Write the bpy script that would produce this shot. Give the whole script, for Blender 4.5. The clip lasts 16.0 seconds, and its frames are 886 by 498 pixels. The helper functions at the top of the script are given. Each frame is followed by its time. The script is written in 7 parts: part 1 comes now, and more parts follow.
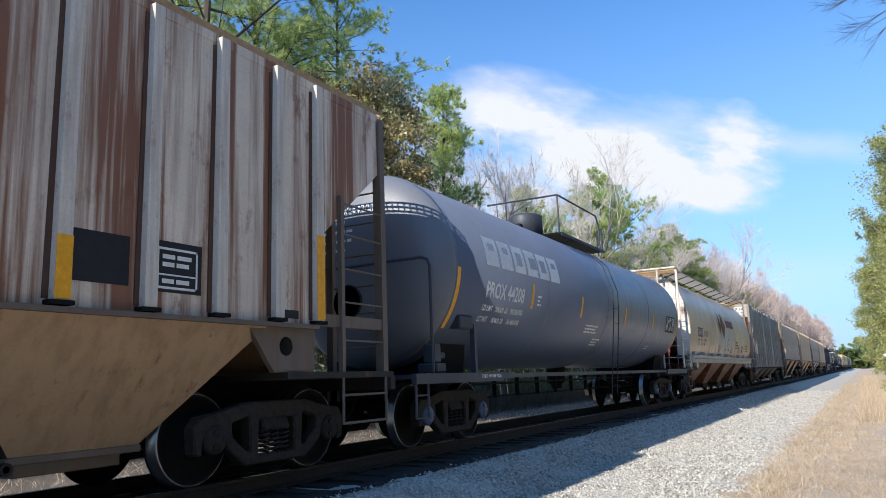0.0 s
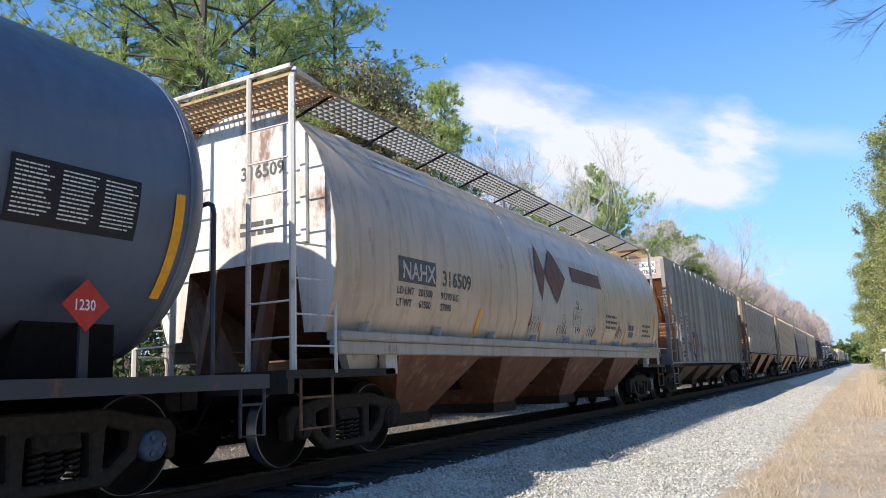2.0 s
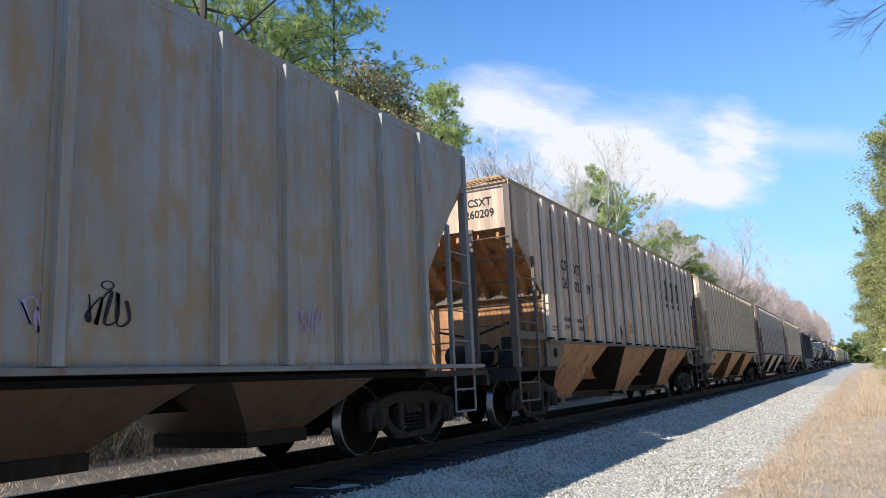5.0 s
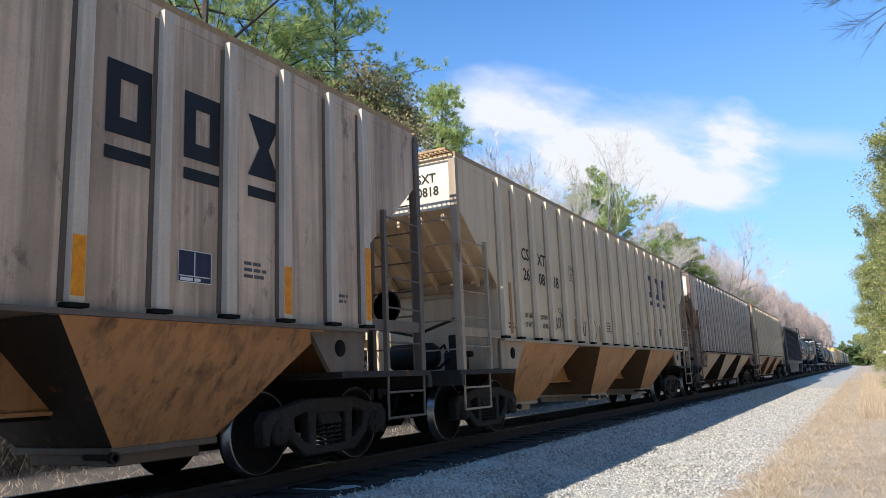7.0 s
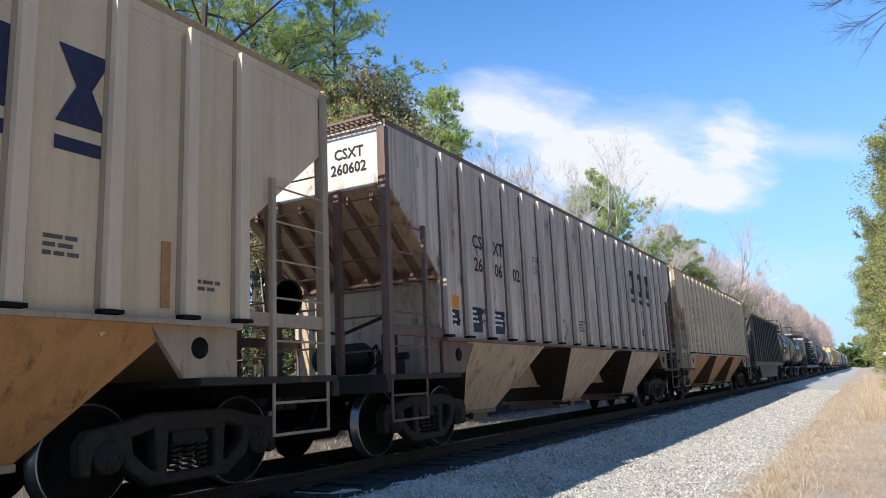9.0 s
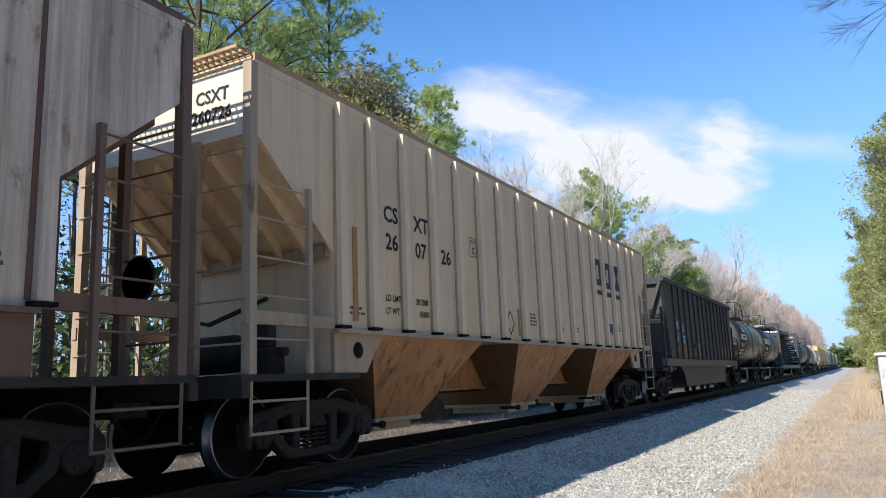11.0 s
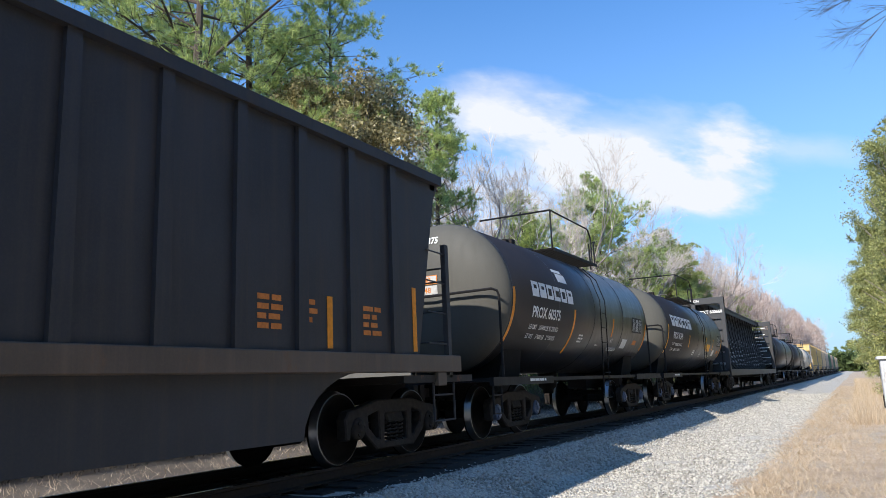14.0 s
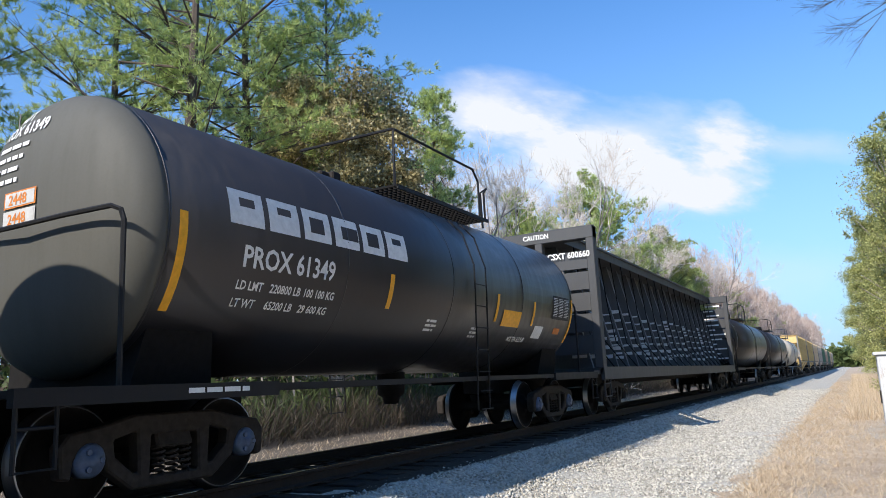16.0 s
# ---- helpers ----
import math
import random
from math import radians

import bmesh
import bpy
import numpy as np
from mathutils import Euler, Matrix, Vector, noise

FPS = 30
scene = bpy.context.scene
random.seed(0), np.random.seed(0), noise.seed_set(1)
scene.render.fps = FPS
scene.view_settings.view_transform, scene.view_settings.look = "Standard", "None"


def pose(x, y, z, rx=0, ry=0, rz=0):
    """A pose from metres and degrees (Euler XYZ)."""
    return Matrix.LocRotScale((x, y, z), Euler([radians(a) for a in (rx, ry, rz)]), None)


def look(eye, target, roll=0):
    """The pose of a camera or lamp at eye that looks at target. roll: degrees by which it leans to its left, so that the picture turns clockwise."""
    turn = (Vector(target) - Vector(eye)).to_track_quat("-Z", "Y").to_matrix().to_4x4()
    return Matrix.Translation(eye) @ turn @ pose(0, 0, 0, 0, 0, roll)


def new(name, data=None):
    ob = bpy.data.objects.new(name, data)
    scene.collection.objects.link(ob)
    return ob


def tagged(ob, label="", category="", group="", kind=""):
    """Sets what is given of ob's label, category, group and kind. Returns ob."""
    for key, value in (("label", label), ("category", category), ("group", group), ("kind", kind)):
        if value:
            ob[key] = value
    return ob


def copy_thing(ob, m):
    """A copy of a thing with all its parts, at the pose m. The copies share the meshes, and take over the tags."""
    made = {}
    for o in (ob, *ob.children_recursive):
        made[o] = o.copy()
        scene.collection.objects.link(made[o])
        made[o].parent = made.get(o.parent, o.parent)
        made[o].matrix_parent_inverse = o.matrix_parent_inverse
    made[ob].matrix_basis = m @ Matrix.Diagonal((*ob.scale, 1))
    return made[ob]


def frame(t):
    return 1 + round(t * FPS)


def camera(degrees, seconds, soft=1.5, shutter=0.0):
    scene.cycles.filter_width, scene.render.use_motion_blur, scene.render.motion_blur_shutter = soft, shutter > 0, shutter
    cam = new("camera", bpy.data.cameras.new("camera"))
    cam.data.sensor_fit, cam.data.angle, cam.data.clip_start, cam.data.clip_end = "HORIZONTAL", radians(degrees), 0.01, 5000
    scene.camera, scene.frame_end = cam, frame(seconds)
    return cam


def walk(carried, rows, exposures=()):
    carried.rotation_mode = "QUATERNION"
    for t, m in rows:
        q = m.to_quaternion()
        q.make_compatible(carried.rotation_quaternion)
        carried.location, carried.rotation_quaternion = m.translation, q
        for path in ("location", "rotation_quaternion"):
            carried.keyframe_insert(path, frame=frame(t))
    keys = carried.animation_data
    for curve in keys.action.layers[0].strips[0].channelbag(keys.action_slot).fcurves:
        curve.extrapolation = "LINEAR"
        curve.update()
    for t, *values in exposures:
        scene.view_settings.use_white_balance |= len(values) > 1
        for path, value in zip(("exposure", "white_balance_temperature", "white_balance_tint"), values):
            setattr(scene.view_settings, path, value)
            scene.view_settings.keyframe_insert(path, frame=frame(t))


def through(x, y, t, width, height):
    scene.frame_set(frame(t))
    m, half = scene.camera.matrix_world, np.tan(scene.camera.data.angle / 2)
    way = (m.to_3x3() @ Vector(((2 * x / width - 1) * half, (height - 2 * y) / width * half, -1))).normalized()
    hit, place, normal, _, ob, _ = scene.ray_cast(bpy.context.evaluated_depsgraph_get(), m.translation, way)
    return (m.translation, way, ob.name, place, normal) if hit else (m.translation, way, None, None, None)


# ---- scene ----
# The track runs along +y; z = 0 is the top of the rails; the eye is at x = 0.
EYE = Vector((0.0, 0.0, 0.94))
TRACK = -6.66
SPEED = 10.1135
GROUND = -0.66


def aim(yaw, pitch, roll):
    """The camera's pose: yaw to the left of +y, pitch up, roll, in degrees."""
    y, q = radians(yaw), radians(pitch)
    way = Vector((-math.sin(y) * math.cos(q), math.cos(y) * math.cos(q), math.sin(q)))
    return look(EYE, EYE + way, roll)


cam = camera(61.85, 16.0, 0.5)
walk(cam, [(t, aim(a, b, c)) for t, a, b, c in (
    (0.0, 29.002, 10.117, -2.10), (0.5, 28.982, 10.070, -2.12), (1.0, 28.888, 10.038, -2.25), (1.5, 28.763, 10.120, -2.34),
    (2.0, 28.863, 9.883, -2.35), (2.5, 28.806, 9.818, -2.37), (3.0, 28.771, 9.773, -2.46), (3.5, 28.827, 9.865, -2.59),
    (4.0, 28.857, 9.872, -2.62), (5.2, 28.910, 10.010, -2.57), (6.5, 28.954, 10.135, -2.49), (7.0, 28.956, 10.075, -2.42),
    (7.5, 29.000, 10.024, -2.49), (8.0, 28.969, 10.074, -2.56), (8.5, 29.000, 10.164, -2.54), (9.0, 28.909, 10.303, -2.60),
    (10.2, 28.620, 10.230, -2.46), (11.5, 28.372, 10.161, -2.34), (12.0, 28.407, 10.205, -2.30), (12.5, 28.429, 10.219, -2.23),
    (13.0, 28.440, 10.287, -2.23), (13.5, 28.488, 10.383, -2.30), (14.0, 28.498, 10.498, -2.45), (14.5, 28.481, 10.507, -2.46),
    (15.0, 28.428, 10.434, -2.54), (15.5, 28.376, 10.369, -2.61), (16.0, 28.298, 10.320, -2.74))])

# ---- light ----
SUN = Vector((-0.285, -1.32, 1.0)).normalized()
sun = new("sun", bpy.data.lights.new("sun", "SUN"))
sun.data.energy, sun.data.angle, sun.data.color = 4.8, radians(0.53), (1.0, 0.93, 0.83)
sun.matrix_basis = look((0, 0, 60), Vector((0, 0, 60)) - SUN)
scene.view_settings.exposure = 0.35

world = bpy.data.worlds.new("sky")
scene.world = world
world.use_nodes = True
wt = world.node_tree
wt.nodes.clear()


def wnode(kind, **values):
    n = wt.nodes.new(kind)
    for i, v in values.items():
        n.inputs[int(i[1:])].default_value = v
    return n


def wmath(op, a, b=None, clamp=False):
    n = wt.nodes.new("ShaderNodeMath")
    n.operation, n.use_clamp = op, clamp
    for i, v in enumerate((a, b)):
        if v is None:
            continue
        if isinstance(v, (int, float)):
            n.inputs[i].default_value = v
        else:
            wt.links.new(v, n.inputs[i])
    return n.outputs[0]


sky = wt.nodes.new("ShaderNodeTexSky")
sky.sky_type, sky.sun_disc = "NISHITA", False
sky.sun_elevation = math.asin(SUN.z)
sky.sun_rotation = math.atan2(SUN.x, SUN.y)
sky.air_density, sky.dust_density, sky.ozone_density = 1.0, 0.3, 2.5
# one bank of cumulus, in a frame of its own: a to the right, b upwards
coord = wt.nodes.new("ShaderNodeTexCoord")
bank = aim(28.96, 10.08, -2.42).to_3x3()


def along(v):
    n = wt.nodes.new("ShaderNodeVectorMath")
    n.operation = "DOT_PRODUCT"
    wt.links.new(coord.outputs["Generated"], n.inputs[0])
    n.inputs[1].default_value = v
    return n.outputs["Value"]


depth = wmath("MAXIMUM", along(-bank.col[2]), 0.05)
ca, cb = wmath("DIVIDE", along(bank.col[0]), depth), wmath("DIVIDE", along(bank.col[1]), depth)
flat = wt.nodes.new("ShaderNodeCombineXYZ")
wt.links.new(wmath("MULTIPLY", wmath("ADD", ca, wmath("MULTIPLY", cb, 0.6)), 0.5), flat.inputs[0])
wt.links.new(cb, flat.inputs[1])
warp = wt.nodes.new("ShaderNodeTexNoise")
warp.inputs["Scale"].default_value, warp.inputs["Detail"].default_value, warp.inputs["Roughness"].default_value = 13.0, 8.0, 0.58
wt.links.new(flat.outputs[0], warp.inputs["Vector"])
fuzz = wmath("SUBTRACT", warp.outputs["Fac"], 0.5)
total = None
for a0, b0, ra, rb, gain in ((0.085, 0.200, 0.125, 0.044, 0.66), (0.03, 0.190, 0.09, 0.044, 0.42), (0.24, 0.160, 0.20, 0.052, 0.72), (0.160, 0.123, 0.12, 0.054, 0.85),
                             (0.275, 0.100, 0.15, 0.054, 0.98), (0.375, 0.110, 0.075, 0.058, 0.85), (0.398, 0.155, 0.045, 0.045, 0.50), (0.350, 0.072, 0.09, 0.030, 0.60),
                             (0.08, 0.085, 0.13, 0.060, 0.55), (0.50, 0.143, 0.10, 0.026, 0.45), (0.47, -0.03, 0.12, 0.045, 0.25)):
    da, db = wmath("DIVIDE", wmath("SUBTRACT", ca, a0), ra), wmath("DIVIDE", wmath("SUBTRACT", cb, b0), rb)
    r = wmath("SQRT", wmath("ADD", wmath("MULTIPLY", da, da), wmath("MULTIPLY", db, db)))
    puff = wmath("MULTIPLY", wmath("SUBTRACT", wmath("ADD", 1.15, wmath("MULTIPLY", fuzz, 2.0)), r, True), gain)
    total = puff if total is None else wmath("ADD", total, puff)
cover = wmath("POWER", wmath("MULTIPLY", total, 0.98, True), 1.25)
mix = wt.nodes.new("ShaderNodeMix")
mix.data_type = "RGBA"
wt.links.new(cover, mix.inputs[0])
tint = wt.nodes.new("ShaderNodeMix")
tint.data_type, tint.blend_type = "RGBA", "MULTIPLY"
tint.inputs[0].default_value = 1.0
tint.inputs[7].default_value = (0.70, 1.20, 1.64, 1)
wt.links.new(sky.outputs[0], tint.inputs[6])
haze = wt.nodes.new("ShaderNodeMix")
haze.data_type = "RGBA"
haze.inputs[7].default_value = (3.15, 4.42, 6.25, 1)
level = wt.nodes.new("ShaderNodeSeparateXYZ")
wt.links.new(coord.outputs["Generated"], level.inputs[0])
low = wmath("SUBTRACT", 1.0, wmath("DIVIDE", wmath("MAXIMUM", level.outputs[2], 0.0), 0.52), True)
wt.links.new(wmath("MULTIPLY", wmath("POWER", low, 1.4), 0.92), haze.inputs[0])
wt.links.new(tint.outputs[2], haze.inputs[6])
wt.links.new(haze.outputs[2], mix.inputs[6])
mix.inputs[7].default_value = (6.0, 6.25, 6.7, 1)
back = wnode("ShaderNodeBackground", _1=0.118)
wt.links.new(mix.outputs[2], back.inputs[0])
wt.links.new(back.outputs[0], wt.nodes.new("ShaderNodeOutputWorld").inputs[0])


# ---- materials ----
def material(name, rough=0.6, metal=0.0):
    m = bpy.data.materials.new(name)
    m.use_nodes = True
    b = m.node_tree.nodes["Principled BSDF"]
    b.inputs["Roughness"].default_value, b.inputs["Metallic"].default_value = rough, metal
    return m, m.node_tree, b


def noise_tex(nt, scale, detail=4.0, stretch=(1, 1, 1), rough=0.55, space="Object"):
    tc, mp, n = nt.nodes.new("ShaderNodeTexCoord"), nt.nodes.new("ShaderNodeMapping"), nt.nodes.new("ShaderNodeTexNoise")
    mp.inputs["Scale"].default_value = stretch
    n.inputs["Scale"].default_value, n.inputs["Detail"].default_value, n.inputs["Roughness"].default_value = scale, detail, rough
    nt.links.new(tc.outputs[space], mp.inputs[0])
    nt.links.new(mp.outputs[0], n.inputs["Vector"])
    return n.outputs["Fac"]


def ramp(nt, fac, lo, hi, amount=1.0):
    n = nt.nodes.new("ShaderNodeMapRange")
    n.inputs[1].default_value, n.inputs[2].default_value, n.inputs[3].default_value, n.inputs[4].default_value = lo, hi, 0.0, amount
    nt.links.new(fac, n.inputs[0])
    return n.outputs[0]


def blend(nt, fac, a, b, mode="MIX"):
    n = nt.nodes.new("ShaderNodeMix")
    n.data_type, n.blend_type = "RGBA", mode
    for sock, v in ((n.inputs[0], fac), (n.inputs[6], a), (n.inputs[7], b)):
        if isinstance(v, (int, float)):
            sock.default_value = v
        elif isinstance(v, tuple):
            sock.default_value = (*v, 1)
        else:
            nt.links.new(v, sock)
    return n.outputs[2]


def relief(nt, b, fac, strength, distance=0.01):
    n = nt.nodes.new("ShaderNodeBump")
    n.inputs["Strength"].default_value, n.inputs["Distance"].default_value = strength, distance
    nt.links.new(fac, n.inputs["Height"])
    nt.links.new(n.outputs[0], b.inputs["Normal"])


def paint(name, base, grime=(0.10, 0.075, 0.055), streak=0.4, rust=0.0, rough=0.55, metal=0.0, fade=0.12, rust_col=(0.20, 0.075, 0.03), bands=0.0, gloss=0.5):
    """Weathered paint on steel: cloudy fading, grime that runs down, patches of rust, a fine skin."""
    m, nt, b = material(name, rough, metal)
    b.inputs["Specular IOR Level"].default_value = gloss
    cloud = noise_tex(nt, 0.9, 5)
    col = blend(nt, ramp(nt, cloud, 0.3, 0.7), tuple(c * (1 - fade) for c in base), tuple(min(1, c * (1 + fade)) for c in base))
    run = noise_tex(nt, 2.2, 6, (3.0, 3.0, 0.16), 0.62)
    col = blend(nt, ramp(nt, run, 0.48, 0.78, streak), col, grime)
    if bands:
        band = noise_tex(nt, 1.0, 6, (2.0, 4.2, 0.11), 0.62)
        col = blend(nt, ramp(nt, band, 0.45, 0.55, bands), col, rust_col)
    spot = noise_tex(nt, 2.0, 8, (1.5, 1.5, 0.7), 0.7)
    if rust:
        col = blend(nt, ramp(nt, spot, 0.62 - 0.22 * rust, 0.70 - 0.10 * rust, 0.85), col, rust_col)
    grain = noise_tex(nt, 38, 5, (1, 1, 1), 0.7)
    col = blend(nt, ramp(nt, grain, 0.45, 0.75, 0.18), col, grime)
    nt.links.new(col, b.inputs["Base Color"])
    r = nt.nodes.new("ShaderNodeMapRange")
    r.inputs[3].default_value, r.inputs[4].default_value = max(0.05, rough - 0.10), min(1, rough + 0.18)
    nt.links.new(run, r.inputs[0])
    nt.links.new(r.outputs[0], b.inputs["Roughness"])
    relief(nt, b, cloud, 0.25, 0.03)
    return m


def plain(name, base, rough=0.6, metal=0.0, vary=0.2, gloss=0.35):
    m, nt, b = material(name, rough, metal)
    b.inputs["Specular IOR Level"].default_value = gloss
    n = noise_tex(nt, 14, 5, (1, 1, 1), 0.65)
    nt.links.new(blend(nt, ramp(nt, n, 0.3, 0.75), tuple(c * (1 - vary) for c in base), tuple(c * (1 + vary) for c in base)), b.inputs["Base Color"])
    return m


def leafy(name, dark, light, rough=0.6, through=0.25):
    m, nt, b = material(name, rough)
    g = nt.nodes.new("ShaderNodeNewGeometry")
    patch = noise_tex(nt, 0.7, 3)
    col = blend(nt, g.outputs["Random Per Island"], dark, light)
    col = blend(nt, ramp(nt, patch, 0.4, 0.65, 0.30), col, dark)
    nt.links.new(col, b.inputs["Base Color"])
    if through:
        tr, add = nt.nodes.new("ShaderNodeBsdfTranslucent"), nt.nodes.new("ShaderNodeMixShader")
        nt.links.new(col, tr.inputs[0])
        add.inputs[0].default_value = through
        out = nt.nodes["Material Output"]
        nt.links.new(b.outputs[0], add.inputs[1])
        nt.links.new(tr.outputs[0], add.inputs[2])
        nt.links.new(add.outputs[0], out.inputs[0])
    return m


IRON = plain("cast_iron", (0.033, 0.0275, 0.024), 0.8, 0.0, 0.4, 0.2)
DARK = plain("grimy_steel", (0.010, 0.009, 0.0085), 0.8, 0.0, 0.3, 0.15)
TREAD = plain("worn_wheel_tread", (0.30, 0.31, 0.33), 0.34, 1.0, 0.1)
RAILTOP = plain("polished_rail_head", (0.40, 0.39, 0.38), 0.25, 1.0, 0.1)
RAILSIDE = plain("rusty_rail", (0.034, 0.022, 0.017), 0.8, 0.0, 0.3)
CAPBLUE = plain("blue_bearing_cap", (0.085, 0.12, 0.20), 0.45, 0.2, 0.3)
BLACKPAINT = plain("black_lettering", (0.018, 0.018, 0.022), 0.6, 0.0, 0.2)
NAVY = plain("navy_lettering", (0.030, 0.034, 0.075), 0.6, 0.0, 0.25)
WHITEPAINT = plain("white_lettering", (0.78, 0.78, 0.76), 0.6, 0.0, 0.12)
ORANGE = plain("orange_reflective_tape", (0.85, 0.30, 0.015), 0.5, 0.0, 0.2)
YELLOW = plain("yellow_reflective_tape", (0.90, 0.42, 0.02), 0.5, 0.0, 0.15)
BROWNTAPE = plain("faded_reflective_tape", (0.42, 0.22, 0.09), 0.6, 0.0, 0.2)
RED = plain("red_placard", (0.55, 0.05, 0.035), 0.5, 0.0, 0.15)
GRIMY = paint("sooty_platform_paint", (0.026, 0.022, 0.019), (0.014, 0.011, 0.009), 0.4, 0.1, 0.75)
MESH = plain("rust_tinted_grating", (0.44, 0.28, 0.14), 0.6, 0.0, 0.3)


# ---- building blocks ----
def part(name, bm, mat, parent, label=""):
    """Link a bmesh as one mesh object under a thing or a part."""
    me = bpy.data.meshes.new(name)
    bm.to_mesh(me)
    bm.free()
    return part_mesh(name, me, mat, parent, label)


def part_mesh(name, me, mat, parent, label="", at=None):
    if mat and not me.materials:
        me.materials.append(mat)
    ob = new(name, me)
    ob.parent = parent
    if at:
        ob.location = at
    return tagged(ob, label)


def box(bm, x0, x1, y0, y1, z0, z1, bevel=0.0):
    m = Matrix.Translation(((x0 + x1) / 2, (y0 + y1) / 2, (z0 + z1) / 2)) @ Matrix.Diagonal((abs(x1 - x0), abs(y1 - y0), abs(z1 - z0), 1))
    r = bmesh.ops.create_cube(bm, size=1, matrix=m)
    if bevel:
        bmesh.ops.bevel(bm, geom=list({e for v in r["verts"] for e in v.link_edges}), offset=bevel, segments=1, affect="EDGES")
    return bm


def boxes(*rows, bevel=0.0):
    bm = bmesh.new()
    for r in rows:
        box(bm, *r, bevel=bevel)
    return bm


def rod(bm, a, b, r, seg=6):
    a, b = Vector(a), Vector(b)
    d = b - a
    m = Matrix.Translation((a + b) / 2) @ d.to_track_quat("Z", "Y").to_matrix().to_4x4()
    bmesh.ops.create_cone(bm, cap_ends=True, segments=seg, radius1=r, radius2=r, depth=d.length, matrix=m)
    return bm


def pipe(points, r, seg=6):
    """One closed tube through the points."""
    bm, pts = bmesh.new(), [Vector(p) for p in points]
    side, last = None, None
    for k, p in enumerate(pts):
        way = (pts[min(k + 1, len(pts) - 1)] - pts[max(k - 1, 0)]).normalized()
        side = way.orthogonal().normalized() if side is None else (side - way * side.dot(way)).normalized()
        up = way.cross(side)
        ring = [bm.verts.new(p + r * (math.cos(2 * math.pi * i / seg) * side + math.sin(2 * math.pi * i / seg) * up)) for i in range(seg)]
        if last is None:
            bm.faces.new(ring[::-1])
        else:
            for i in range(seg):
                j = (i + 1) % seg
                bm.faces.new((last[i], last[j], ring[j], ring[i]))
        last = ring
    bm.faces.new(last)
    return bm


def prism(bm, poly, x0, x1):
    """A polygon of (y, z) points, carried from x0 to x1."""
    lo, hi = [bm.verts.new((x0, y, z)) for y, z in poly], [bm.verts.new((x1, y, z)) for y, z in poly]
    bm.faces.new(lo)
    bm.faces.new(hi[::-1])
    for i in range(len(poly)):
        j = (i + 1) % len(poly)
        bm.faces.new((lo[j], lo[i], hi[i], hi[j]))
    bmesh.ops.recalc_face_normals(bm, faces=bm.faces[:])
    return bm


def extruded(poly, *spans):
    bm = bmesh.new()
    for x0, x1 in spans:
        prism(bm, poly, x0, x1)
    return bm


def hull(lower, upper):
    """A solid between two rectangles (x0, x1, y0, y1, z)."""
    bm, rings = bmesh.new(), []
    for x0, x1, y0, y1, z in (lower, upper):
        rings.append([bm.verts.new(p) for p in ((x0, y0, z), (x1, y0, z), (x1, y1, z), (x0, y1, z))])
    bm.faces.new(rings[0][::-1])
    bm.faces.new(rings[1])
    for i in range(4):
        j = (i + 1) % 4
        bm.faces.new((rings[0][i], rings[0][j], rings[1][j], rings[1][i]))
    return bm


def lathe(profile, axis="x", seg=32, smooth=True, bm=None):
    """Turn (along, radius) points about an axis through the origin."""
    bm = bm or bmesh.new()
    rings = []
    for s, r in profile:
        ring = []
        for k in range(seg):
            a = 2 * math.pi * k / seg
            c, d = r * math.cos(a), r * math.sin(a)
            ring.append(bm.verts.new((s, c, d) if axis == "x" else (c, s, d) if axis == "y" else (c, d, s)))
        rings.append(ring)
    faces = []
    for p, q in zip(rings, rings[1:]):
        for k in range(seg):
            f = bm.faces.new((p[k], p[(k + 1) % seg], q[(k + 1) % seg], q[k]))
            f.smooth = smooth
            faces.append(f)
    for ring in (rings[0], rings[-1]):
        if (ring[0].co - ring[seg // 2].co).length > 0.02:
            bm.faces.new(ring)
    bmesh.ops.recalc_face_normals(bm, faces=bm.faces[:])
    return bm


def shift(bm, x=0, y=0, z=0):
    bmesh.ops.translate(bm, verts=bm.verts[:], vec=(x, y, z))
    return bm


def glyphs(text, height, squeeze=1.0):
    """The mesh of a line of writing, its lower left corner at the origin, in the plane of x and y."""
    cu = bpy.data.curves.new("writing", "FONT")
    cu.body, cu.size, cu.resolution_u, cu.offset = text, height / 0.7, 2, 0.030 * height
    ob = bpy.data.objects.new("writing", cu)
    me = bpy.data.meshes.new_from_object(ob)
    bpy.data.objects.remove(ob)
    bpy.data.curves.remove(cu)
    for v in me.vertices:
        v.co.x *= squeeze
    me.materials.clear()
    return me


def on_side(me, x, y, z):
    for v in me.vertices:
        v.co = (x, y + v.co.x, z + v.co.y)
    return me


def on_end(me, x, y, z):
    for v in me.vertices:
        v.co = (x + v.co.x, y, z + v.co.y)
    return me


def on_round(me, radius, zc, y, z):
    a0 = math.asin((z - zc) / radius)
    for v in me.vertices:
        a = a0 + v.co.y / radius
        v.co = (radius * math.cos(a), y + v.co.x, zc + radius * math.sin(a))
    return me


def on_head(me, R, zc, yb, x, z):
    """Lay a flat mark on the front dome of a tank."""
    for v in me.vertices:
        px, pz = x + v.co.x, z + v.co.y
        r = min(0.999, math.hypot(px, pz - zc) / R)
        v.co = (px, -(yb + 0.30 * R * math.sqrt(1 - (r ** (1 / 0.62)) ** 2)) - 0.012, pz)
    return me


